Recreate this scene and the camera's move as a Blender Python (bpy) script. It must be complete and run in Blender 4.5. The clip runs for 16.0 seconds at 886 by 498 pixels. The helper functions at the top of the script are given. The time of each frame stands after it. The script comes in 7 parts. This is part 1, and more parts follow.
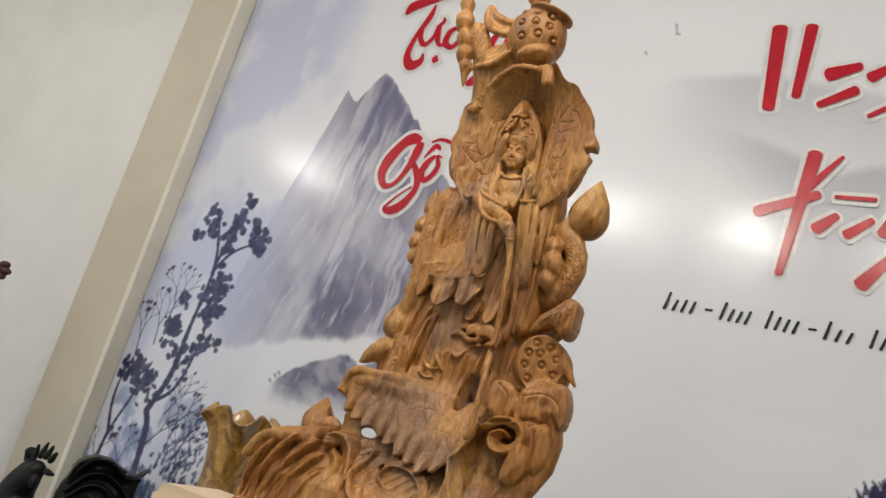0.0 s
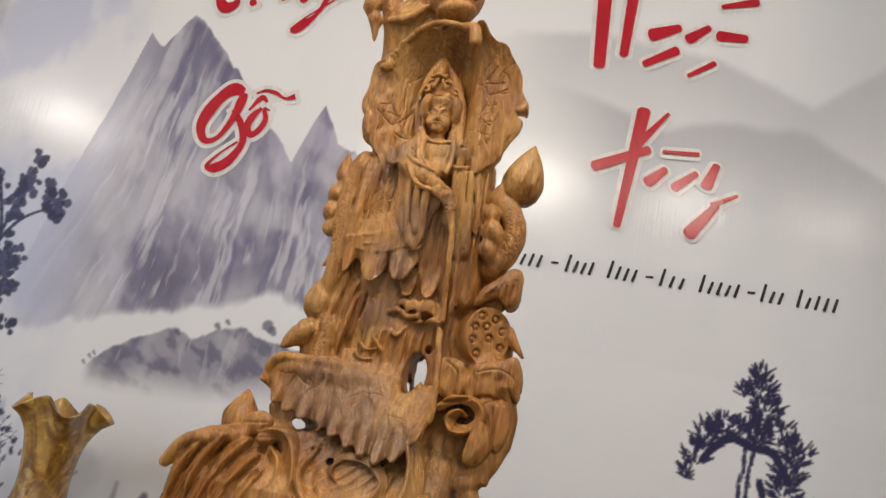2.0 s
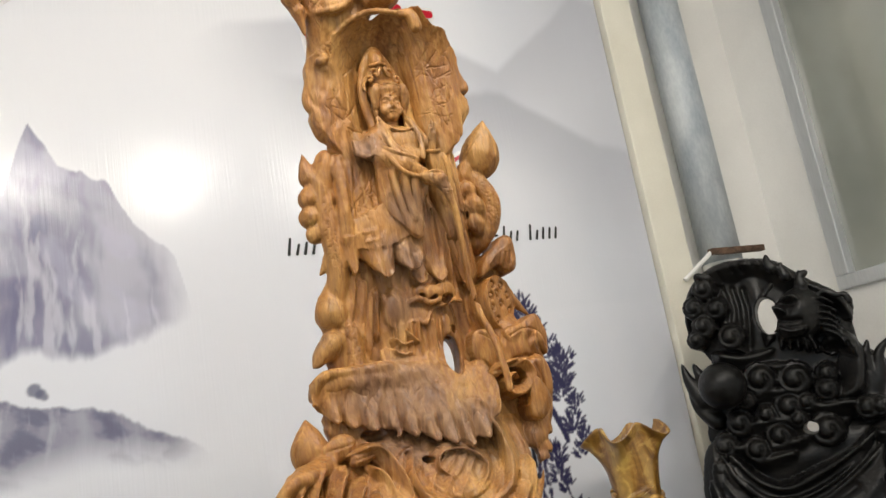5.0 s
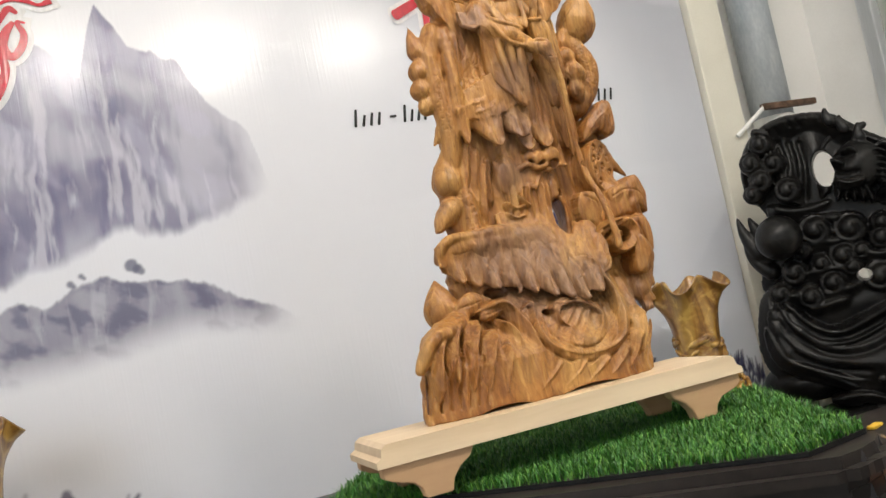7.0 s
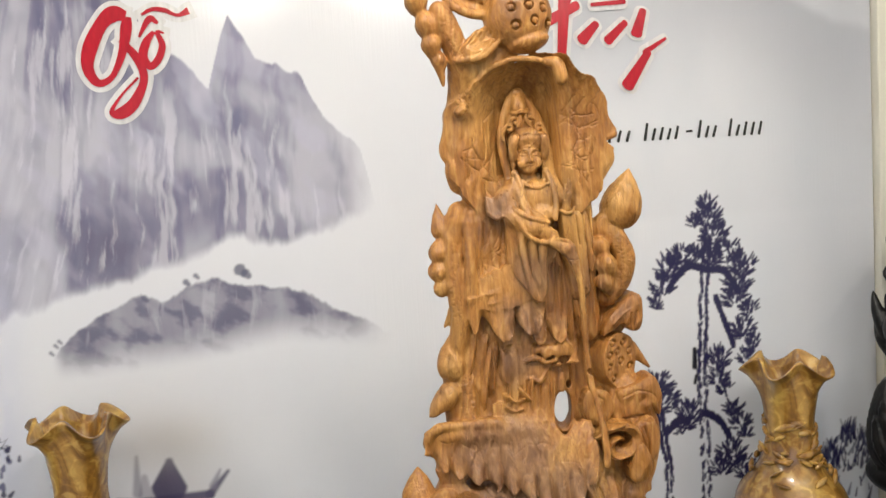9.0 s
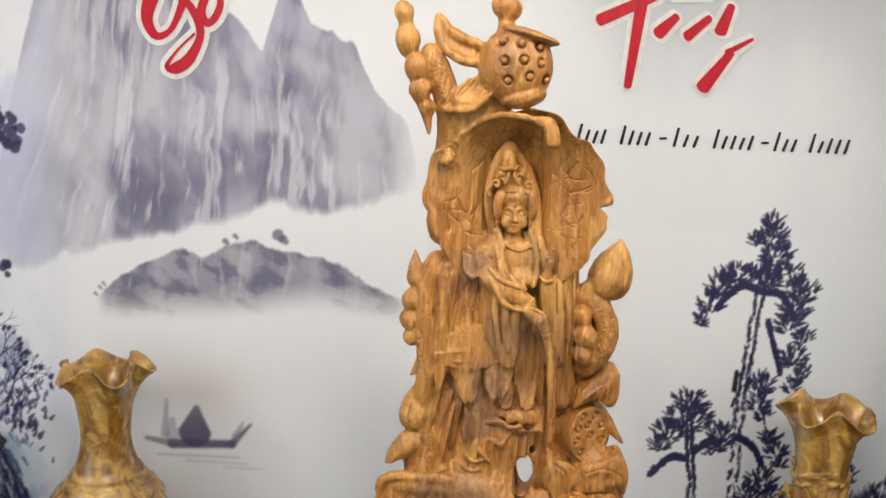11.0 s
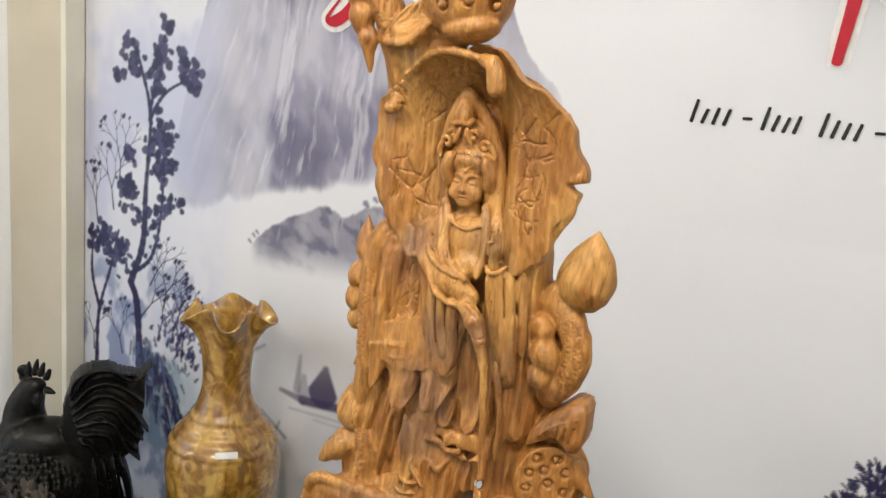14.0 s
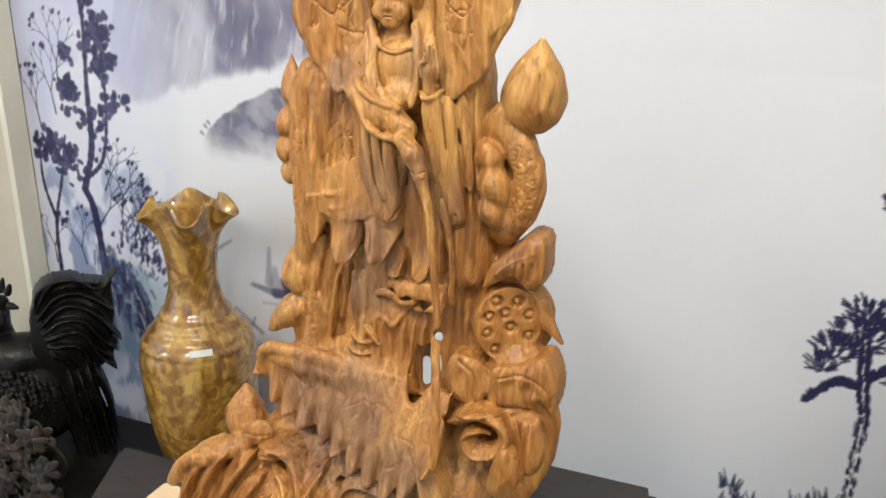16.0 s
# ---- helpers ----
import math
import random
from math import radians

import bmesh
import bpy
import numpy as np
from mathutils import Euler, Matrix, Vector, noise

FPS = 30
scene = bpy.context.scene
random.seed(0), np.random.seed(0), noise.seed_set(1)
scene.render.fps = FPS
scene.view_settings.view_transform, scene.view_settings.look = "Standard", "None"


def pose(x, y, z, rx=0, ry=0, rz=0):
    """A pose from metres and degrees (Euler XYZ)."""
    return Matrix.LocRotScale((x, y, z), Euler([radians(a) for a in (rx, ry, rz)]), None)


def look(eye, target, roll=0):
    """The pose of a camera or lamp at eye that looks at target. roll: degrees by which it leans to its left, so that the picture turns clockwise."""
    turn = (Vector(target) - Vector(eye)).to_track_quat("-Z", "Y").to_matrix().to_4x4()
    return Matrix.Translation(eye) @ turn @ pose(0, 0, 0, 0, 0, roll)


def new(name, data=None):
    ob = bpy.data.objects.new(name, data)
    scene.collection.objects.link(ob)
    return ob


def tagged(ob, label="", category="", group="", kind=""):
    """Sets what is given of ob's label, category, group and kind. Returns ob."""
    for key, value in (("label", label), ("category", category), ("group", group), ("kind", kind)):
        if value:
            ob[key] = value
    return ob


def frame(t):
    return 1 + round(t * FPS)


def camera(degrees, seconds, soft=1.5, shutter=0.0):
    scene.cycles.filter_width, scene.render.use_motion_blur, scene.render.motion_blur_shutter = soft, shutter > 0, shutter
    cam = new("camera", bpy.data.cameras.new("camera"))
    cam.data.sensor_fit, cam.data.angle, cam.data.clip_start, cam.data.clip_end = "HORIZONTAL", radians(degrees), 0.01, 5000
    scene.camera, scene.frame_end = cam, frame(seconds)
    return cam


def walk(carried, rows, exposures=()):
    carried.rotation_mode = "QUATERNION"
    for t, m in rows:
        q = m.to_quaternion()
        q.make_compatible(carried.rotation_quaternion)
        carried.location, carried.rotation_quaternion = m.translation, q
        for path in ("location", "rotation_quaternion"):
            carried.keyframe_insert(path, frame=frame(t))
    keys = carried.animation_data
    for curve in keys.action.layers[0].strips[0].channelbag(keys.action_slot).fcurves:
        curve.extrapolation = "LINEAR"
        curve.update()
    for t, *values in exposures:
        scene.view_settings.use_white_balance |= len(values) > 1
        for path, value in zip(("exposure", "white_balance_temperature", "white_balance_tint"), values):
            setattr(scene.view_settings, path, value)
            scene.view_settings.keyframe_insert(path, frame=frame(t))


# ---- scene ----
cam = camera(55.0, 16.0)
METRES, EYE, TURN = 2.8, 1.2, 26.1
ROWS = [
    (0.0, 0.0, 0.0, 0.0, -3.93, 13.74, -16.31),
    (0.5, -0.0119, 0.0026, -0.0008, -5.41, 13.38, -15.83),
    (1.0, -0.0358, 0.0078, -0.0015, -8.26, 13.14, -15.04),
    (1.5, -0.0639, 0.0222, -0.001, -14.39, 13.54, -13.29),
    (2.0, -0.0927, 0.0451, -0.0034, -20.62, 13.93, -10.36),
    (2.5, -0.1208, 0.0685, -0.0041, -25.59, 13.19, -6.62),
    (3.0, -0.1505, 0.0909, -0.001, -31.01, 13.4, -2.93),
    (3.5, -0.1902, 0.1165, -0.0007, -35.99, 15.1, 1.45),
    (4.0, -0.2291, 0.1383, -0.0038, -39.49, 15.73, 4.11),
    (6.5, -0.3628, 0.2097, -0.0257, -54.81, 7.99, 13.25),
    (7.0, -0.3471, 0.1962, -0.0032, -47.89, 4.28, 11.63),
    (7.5, -0.3164, 0.1665, 0.036, -40.82, 2.09, 9.14),
    (8.0, -0.2905, 0.1391, 0.0782, -37.55, -1.01, 6.17),
    (8.5, -0.2755, 0.1197, 0.1246, -35.19, -3.24, 4.19),
    (9.0, -0.2576, 0.1095, 0.1606, -33.85, -4.78, 3.45),
    (9.5, -0.2396, 0.1052, 0.1852, -31.96, -6.45, 2.38),
    (10.0, -0.2186, 0.1014, 0.2038, -29.56, -8.31, 0.7),
    (12.5, -0.1073, 0.1143, 0.2375, -17.69, -12.36, -6.13),
    (13.0, -0.0642, 0.1224, 0.2331, -12.23, -12.65, -5.66),
    (13.5, -0.0203, 0.1261, 0.2227, -5.84, -12.64, -5.65),
    (14.0, -0.003, 0.1329, 0.2149, -2.34, -12.85, -5.53),
    (14.5, 0.0077, 0.1409, 0.2041, -0.78, -14.31, -4.91),
    (15.0, 0.0158, 0.149, 0.1971, -1.87, -16.28, -2.92),
    (15.5, 0.018, 0.1562, 0.189, -4.41, -17.73, -1.38),
    (16.0, 0.0166, 0.1559, 0.1849, -4.6, -19.38, -0.92),
]
STEPS = [(t, pose(0, 0, EYE, 0, 0, TURN) @ pose(METRES * x, METRES * y, METRES * z, 90 + pitch, roll, yaw)) for t, x, y, z, yaw, pitch, roll in ROWS]
STEPS += [
    (4.2, look((-0.784, 0.063, 1.195), (-0.231, 1.914, 1.716), -5.3)),
    (6.3, look((-1.167, 0.095, 1.128), (-0.107, 1.758, 1.461), -13.9)),
]
EXPOSURES = [(0.0, -0.5, 6350, 10), (1.0, -0.46, 6450, 10), (2.0, -0.5, 6600, 12), (3.5, -0.35, 6600, 11), (4.2, -0.36, 6350, 10), (6.3, 0.32, 6300, 11), (6.7, 0.14, 6300, 11), (7.1, -0.12, 6300, 11), (8.0, -0.1, 6300, 12), (9.0, -0.03, 6400, 10), (12.5, -0.06, 6450, 9), (14.5, -0.02, 6400, 10), (16.0, 0.12, 6200, 9)]
walk(cam, sorted(STEPS, key=lambda s: s[0]), EXPOSURES)

# ---- light ----
world = bpy.data.worlds.new("sky")
scene.world = world
world.use_nodes = True
wn = world.node_tree
sky = wn.nodes.new("ShaderNodeTexSky")
sky.sky_type, sky.sun_disc = "NISHITA", False
sky.sun_elevation, sky.sun_rotation = radians(50), radians(200)
wn.links.new(sky.outputs[0], wn.nodes["Background"].inputs[0])
wn.nodes["Background"].inputs[1].default_value = 0.1


def area_lamp(name, place, target, size, power, colour, shape="DISK"):
    data = bpy.data.lights.new(name, "AREA")
    data.shape, data.size, data.energy, data.color = shape, size, power, colour
    ob = new(name, data)
    ob.matrix_world = look(place, target)
    return ob


# the lamp at x 0.98 is added to brighten the right wall
LAMPS = [(-3.0, 0.3, 30), (-1.1, 0.3, 27), (-0.45, 0.3, 34), (0.27, 0.3, 17), (0.98, 0.3, 8)]
CEILING = 2.75
for lx, ly, power in LAMPS:
    bulb = bpy.data.lights.new("ceiling_lamp_light", "POINT")
    bulb.energy, bulb.shadow_soft_size, bulb.color = power, 0.06, (1.0, 0.93, 0.82)
    new("ceiling_lamp_light", bulb).matrix_world = pose(lx, ly, CEILING - 0.16)
# added soft fill from the unseen front; no opening is known there
front_fill = area_lamp("front_fill_light", (-1.2, -2.55, 1.45), (-1.2, 2, 1.2), 2.6, 6, (0.86, 0.93, 1.0), "RECTANGLE")
front_fill.data.size_y = 2.1
side_light = area_lamp("doorway_daylight", (-4.04, -0.7, 1.4), (-1, -0.1, 1.4), 1.9, 17, (0.70, 0.86, 1.0), "RECTANGLE")
side_light.data.size_y = 2.4


# ---- materials ----
def nodes_of(name):
    m = bpy.data.materials.new(name)
    m.use_nodes = True
    return m, m.node_tree, m.node_tree.nodes["Principled BSDF"]


def add(tree, kind, **values):
    n = tree.nodes.new(kind)
    for k, v in values.items():
        n.inputs[k.replace("_", " ")].default_value = v
    return n


def ramp(tree, fac, *stops):
    n = tree.nodes.new("ShaderNodeValToRGB")
    el = n.color_ramp.elements
    while len(el) < len(stops):
        el.new(0.5)
    for e, (p, c) in zip(el, stops):
        e.position, e.color = p, (*c, 1)
    tree.links.new(fac, n.inputs["Fac"])
    return n.outputs["Color"]


def coords(tree, scale=(1, 1, 1), turn=(0, 0, 0)):
    tc = tree.nodes.new("ShaderNodeTexCoord")
    mp = tree.nodes.new("ShaderNodeMapping")
    mp.inputs["Scale"].default_value = scale
    mp.inputs["Rotation"].default_value = turn
    tree.links.new(tc.outputs["Object"], mp.inputs["Vector"])
    return mp.outputs["Vector"]


def noise_of(tree, scale, detail=4, stretch=(1, 1, 1), distortion=0.0):
    n = add(tree, "ShaderNodeTexNoise", Scale=scale, Detail=detail, Distortion=distortion)
    tree.links.new(coords(tree, stretch), n.inputs["Vector"])
    return n.outputs["Fac"]


def mixed(tree, fac, a, b, mode="MIX"):
    n = tree.nodes.new("ShaderNodeMix")
    n.data_type, n.blend_type = "RGBA", mode
    for socket, value in ((n.inputs[0], fac), (n.inputs[6], a), (n.inputs[7], b)):
        if isinstance(value, (int, float)):
            socket.default_value = value
        elif isinstance(value, tuple):
            socket.default_value = (*value, 1)
        else:
            tree.links.new(value, socket)
    return n.outputs[2]


def bump(tree, height, strength, distance, bsdf, before=None):
    n = add(tree, "ShaderNodeBump", Strength=strength, Distance=distance)
    tree.links.new(height, n.inputs["Height"])
    if before is not None:
        tree.links.new(before.outputs[0], n.inputs["Normal"])
    tree.links.new(n.outputs[0], bsdf.inputs["Normal"])
    return n


def plain(name, dark, light, rough=0.5, scale=12, grain=180, relief=0.15, stretch=(1, 1, 1), coat=0.0, metal=0.0, gloss=0.5):
    """A two-scale material: broad drift between two colours, fine grain in the relief and the gloss."""
    m, t, b = nodes_of(name)
    broad = noise_of(t, scale, 5, stretch)
    fine = noise_of(t, grain, 3, stretch)
    t.links.new(mixed(t, 0.25, ramp(t, broad, (0.38, dark), (0.62, light)), ramp(t, fine, (0.38, dark), (0.62, light))), b.inputs["Base Color"])
    rr = add(t, "ShaderNodeMapRange", To_Min=max(rough - 0.08, 0.02), To_Max=rough + 0.08)
    t.links.new(broad, rr.inputs["Value"])
    t.links.new(rr.outputs[0], b.inputs["Roughness"])
    b.inputs["Metallic"].default_value = metal
    b.inputs["Coat Weight"].default_value = coat
    b.inputs["Coat Roughness"].default_value = 0.08
    b.inputs["Specular IOR Level"].default_value = gloss
    bump(t, fine, relief, 0.002, b)
    return m


def carved_wood(name):
    """Oiled camphor wood: ochre to orange, fibres up the trunk, darker greyish heartwood patches."""
    m, t, b = nodes_of(name)
    fibre = noise_of(t, 110, 7, (1, 1, 0.14), 1.0)
    fine = noise_of(t, 500, 3, (1, 1, 0.10))
    broad = noise_of(t, 11, 4, (1, 1, 0.45), 0.6)
    patch = noise_of(t, 8, 6, (1, 1, 0.8), 1.2)
    base = ramp(t, fibre, (0.32, (0.14, 0.050, 0.010)), (0.44, (0.29, 0.117, 0.022)), (0.56, (0.41, 0.187, 0.042)), (0.68, (0.56, 0.32, 0.098)))
    warm = mixed(t, 0.5, base, ramp(t, broad, (0.36, (0.24, 0.088, 0.016)), (0.5, (0.385, 0.170, 0.035)), (0.64, (0.55, 0.315, 0.092))))
    rings = add(t, "ShaderNodeTexWave", Scale=55.0, Distortion=12.0, Detail=3.0, Detail_Scale=0.9)
    rings.wave_type = "RINGS"
    rings.rings_direction = "Z"
    where = t.nodes.new("ShaderNodeTexCoord")
    lean = add(t, "ShaderNodeMapping")
    lean.inputs["Location"].default_value = (-0.05, -0.09, 0)
    lean.inputs["Rotation"].default_value = (0.10, 0.06, 0)
    lean.inputs["Scale"].default_value = (1, 1, 0.5)
    t.links.new(where.outputs["Object"], lean.inputs["Vector"])
    t.links.new(lean.outputs["Vector"], rings.inputs["Vector"])
    warm = mixed(t, 0.26, warm, ramp(t, rings.outputs["Fac"], (0.0, (0.55, 0.45, 0.36)), (0.22, (0.95, 0.93, 0.9)), (1.0, (1.12, 1.12, 1.12))), "MULTIPLY")
    checks = noise_of(t, 42, 2, (1, 1, 0.07), 0.6)
    warm = mixed(t, ramp(t, broad, (0.42, (0, 0, 0)), (0.56, (1, 1, 1))), warm, ramp(t, checks, (0.490, (1, 1, 1)), (0.498, (0.55, 0.46, 0.38)), (0.506, (1, 1, 1))), "MULTIPLY")
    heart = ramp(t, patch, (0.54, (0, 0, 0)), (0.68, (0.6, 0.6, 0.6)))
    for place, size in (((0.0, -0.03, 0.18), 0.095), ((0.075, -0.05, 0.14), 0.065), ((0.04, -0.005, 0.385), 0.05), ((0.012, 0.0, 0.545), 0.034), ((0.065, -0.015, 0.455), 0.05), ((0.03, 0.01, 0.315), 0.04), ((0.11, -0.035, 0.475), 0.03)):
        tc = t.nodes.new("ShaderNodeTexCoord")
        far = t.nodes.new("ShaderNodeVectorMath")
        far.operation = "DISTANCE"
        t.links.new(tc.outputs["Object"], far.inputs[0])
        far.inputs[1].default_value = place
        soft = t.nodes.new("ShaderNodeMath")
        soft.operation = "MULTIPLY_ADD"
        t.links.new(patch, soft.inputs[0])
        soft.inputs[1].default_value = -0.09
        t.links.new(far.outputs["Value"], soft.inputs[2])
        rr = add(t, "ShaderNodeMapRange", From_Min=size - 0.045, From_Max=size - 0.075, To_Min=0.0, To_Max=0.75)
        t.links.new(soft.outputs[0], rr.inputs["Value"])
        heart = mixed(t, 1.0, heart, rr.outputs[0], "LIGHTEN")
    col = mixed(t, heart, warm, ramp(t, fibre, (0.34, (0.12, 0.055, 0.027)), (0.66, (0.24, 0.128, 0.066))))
    t.links.new(col, b.inputs["Base Color"])
    rr = add(t, "ShaderNodeMapRange", From_Min=0.35, From_Max=0.65, To_Min=0.36, To_Max=0.56)
    t.links.new(fibre, rr.inputs["Value"])
    t.links.new(rr.outputs[0], b.inputs["Roughness"])
    cuts = noise_of(t, 70, 3, (1, 1, 0.45), 0.8)
    first = bump(t, cuts, 0.6, 0.005, b)
    second = bump(t, fibre, 0.8, 0.0025, b, first)
    bump(t, fine, 0.5, 0.001, b, second)
    return m


def lacquered_wood(name):
    """Glossy burl vase wood: yellow-olive with swirling darker bands under a thick varnish."""
    m, t, b = nodes_of(name)
    swirl = noise_of(t, 5, 4, (1, 1, 0.5), 2.5)
    burl = noise_of(t, 26, 5, (1, 1, 1), 1.2)
    a = ramp(t, swirl, (0.36, (0.13, 0.052, 0.008)), (0.46, (0.40, 0.20, 0.030)), (0.52, (0.22, 0.095, 0.015)), (0.58, (0.45, 0.23, 0.04)), (0.66, (0.62, 0.38, 0.09)))
    c = mixed(t, 0.45, a, ramp(t, burl, (0.40, (0.14, 0.06, 0.01)), (0.52, (0.36, 0.18, 0.03)), (0.62, (0.70, 0.47, 0.12))))
    t.links.new(c, b.inputs["Base Color"])
    b.inputs["Roughness"].default_value = 0.3
    b.inputs["Coat Weight"].default_value = 1.0
    b.inputs["Coat Roughness"].default_value = 0.05
    return m


def printed_vinyl(name, attribute=True, colour=(0.8, 0.8, 0.8)):
    """Satin print on a stretched sheet with faint upright ribs, which draw lamp reflections out into streaks."""
    m, t, b = nodes_of(name)
    if attribute:
        at = t.nodes.new("ShaderNodeAttribute")
        at.attribute_name = "print"
        fine = noise_of(t, 300, 2)
        t.links.new(mixed(t, 0.02, at.outputs["Color"], ramp(t, fine, (0.3, (0.3, 0.3, 0.34)), (0.7, (0.9, 0.9, 0.92))), "MIX"), b.inputs["Base Color"])
    else:
        fine = noise_of(t, 90, 4, (1, 1, 0.3))
        t.links.new(ramp(t, fine, (0.3, tuple(0.8 * c for c in colour)), (0.7, colour)), b.inputs["Base Color"])
    b.inputs["Roughness"].default_value = 0.19
    b.inputs["Specular IOR Level"].default_value = 0.42
    ribs = noise_of(t, 1.0, 3, (170, 1, 4))
    waves = noise_of(t, 3.0, 2, (1, 1, 1))
    first = bump(t, ribs, 0.3, 0.0014, b)
    bump(t, waves, 0.25, 0.01, b, first)
    return m


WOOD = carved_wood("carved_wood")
VASE = lacquered_wood("lacquered_burl_wood")
PALE = plain("pale_pine", (0.58, 0.42, 0.25), (0.80, 0.64, 0.43), 0.5, 6, 70, 0.1, (0.12, 1, 1))
RAWPINE = plain("raw_pine", (0.42, 0.24, 0.12), (0.60, 0.38, 0.20), 0.55, 6, 70, 0.15, (0.12, 1, 1))
BLACK = plain("black_stained_wood", (0.006, 0.006, 0.006), (0.014, 0.013, 0.012), 0.5, 10, 120, 0.3, gloss=0.2)
EBONY = plain("ebony_carving", (0.004, 0.004, 0.004), (0.013, 0.012, 0.011), 0.36, 14, 60, 0.8, gloss=0.28)
TABLE = plain("black_lacquer_table", (0.012, 0.010, 0.009), (0.035, 0.028, 0.024), 0.30, 8, 90, 0.1, (0.3, 1, 1), 0.0, gloss=0.25)
WALL = plain("white_wall_paint", (0.80, 0.79, 0.76), (0.88, 0.87, 0.84), 0.7, 3, 160, 0.12)
CREAM = plain("cream_wall_paint", (0.74, 0.71, 0.60), (0.82, 0.79, 0.68), 0.65, 4, 160, 0.1)
# darker beige holds the shade on the cream column's front
COLUMN_SHADED = plain("shaded_column_paint", (0.58, 0.52, 0.41), (0.66, 0.60, 0.48), 0.7, 3, 160, 0.1)
PIPE = plain("grey_pipe_plastic", (0.34, 0.39, 0.44), (0.62, 0.66, 0.68), 0.42, 9, 120, 0.15, (1, 1, 0.4))
RUST = plain("rusty_steel", (0.07, 0.04, 0.025), (0.22, 0.13, 0.08), 0.7, 30, 200, 0.4, metal=0.3)
ALU = plain("aluminium", (0.62, 0.64, 0.66), (0.78, 0.80, 0.82), 0.42, 10, 200, 0.05, (1, 1, 0.1), metal=0.6)
FLOOR = plain("floor_tile", (0.30, 0.27, 0.23), (0.42, 0.39, 0.34), 0.3, 3, 80, 0.05)
PRINT = printed_vinyl("printed_banner")
RED = printed_vinyl("red_print", False, (0.55, 0.012, 0.03))
WHITE = printed_vinyl("white_print", False, (0.84, 0.83, 0.83))
INK = printed_vinyl("ink_print", False, (0.03, 0.03, 0.03))
BROWNFLOWER = plain("brown_carving", (0.010, 0.007, 0.005), (0.050, 0.033, 0.021), 0.5, 18, 160, 0.3)
REDWOOD = plain("red_brown_carving", (0.05, 0.012, 0.008), (0.12, 0.03, 0.018), 0.4, 16, 150, 0.2)
ORANGE = plain("orange_plastic", (0.62, 0.17, 0.02), (0.75, 0.24, 0.03), 0.4, 10, 100, 0.05)
BRISTLE = plain("tan_bristles", (0.16, 0.12, 0.07), (0.38, 0.29, 0.16), 0.8, 40, 260, 0.3)
PAPER = plain("paper", (0.72, 0.72, 0.70), (0.82, 0.82, 0.80), 0.7, 20, 200, 0.05)
YELLOW = plain("yellow_plastic", (0.70, 0.42, 0.02), (0.82, 0.52, 0.04), 0.45, 20, 200, 0.05)


def lamp_glow(name):
    m, t, b = nodes_of(name)
    b.inputs["Emission Color"].default_value = (1.0, 0.94, 0.84, 1)
    b.inputs["Emission Strength"].default_value = 8
    return m


GLOW = lamp_glow("lamp_diffuser")


def window_glass(name):
    m, t, b = nodes_of(name)
    n = noise_of(t, 2, 3)
    t.links.new(ramp(t, n, (0.3, (0.24, 0.25, 0.22)), (0.7, (0.36, 0.37, 0.33))), b.inputs["Base Color"])
    b.inputs["Roughness"].default_value = 0.06
    b.inputs["Coat Weight"].default_value = 0.6
    return m


GLASS = window_glass("frosted_dark_glass")


def blade_green(name):
    m, t, b = nodes_of(name)
    g = t.nodes.new("ShaderNodeNewGeometry")
    t.links.new(ramp(t, g.outputs["Random Per Island"], (0.0, (0.014, 0.085, 0.008)), (0.6, (0.045, 0.20, 0.018)), (1.0, (0.17, 0.36, 0.05))), b.inputs["Base Color"])
    b.inputs["Roughness"].default_value = 0.45
    return m


GRASS = blade_green("artificial_turf")


# ---- building helpers ----
def part(name, bm, material, parent=None, label="", smooth=False):
    """One mesh object from a bmesh, under a thing or a part."""
    me = bpy.data.meshes.new(name)
    bmesh.ops.recalc_face_normals(bm, faces=bm.faces[:])
    for f in bm.faces:
        f.smooth = smooth
    bm.to_mesh(me)
    bm.free()
    me.materials.append(material)
    ob = new(name, me)
    if parent is not None:
        ob.parent = parent
    if label:
        ob["label"] = label
    return ob


def box(lo, hi, bevel=0.0, bm=None):
    bm = bm or bmesh.new()
    made = bmesh.ops.create_cube(bm, size=1)["verts"]
    lo, hi = Vector(lo), Vector(hi)
    for v in made:
        v.co = Vector([lo[i] + (v.co[i] + 0.5) * (hi[i] - lo[i]) for i in range(3)])
    if bevel:
        edges = {e for v in made for e in v.link_edges}
        bmesh.ops.bevel(bm, geom=list(edges), offset=bevel, segments=2, affect="EDGES", profile=0.6)
    return bm


def rod(a, b, ra, rb=None, sides=16, bm=None):
    bm = bm or bmesh.new()
    a, b = Vector(a), Vector(b)
    made = bmesh.ops.create_cone(bm, cap_ends=True, segments=sides, radius1=ra, radius2=ra if rb is None else rb, depth=(b - a).length)["verts"]
    turn = (b - a).to_track_quat("Z", "Y").to_matrix().to_4x4()
    bmesh.ops.transform(bm, matrix=Matrix.Translation((a + b) / 2) @ turn, verts=made)
    return bm


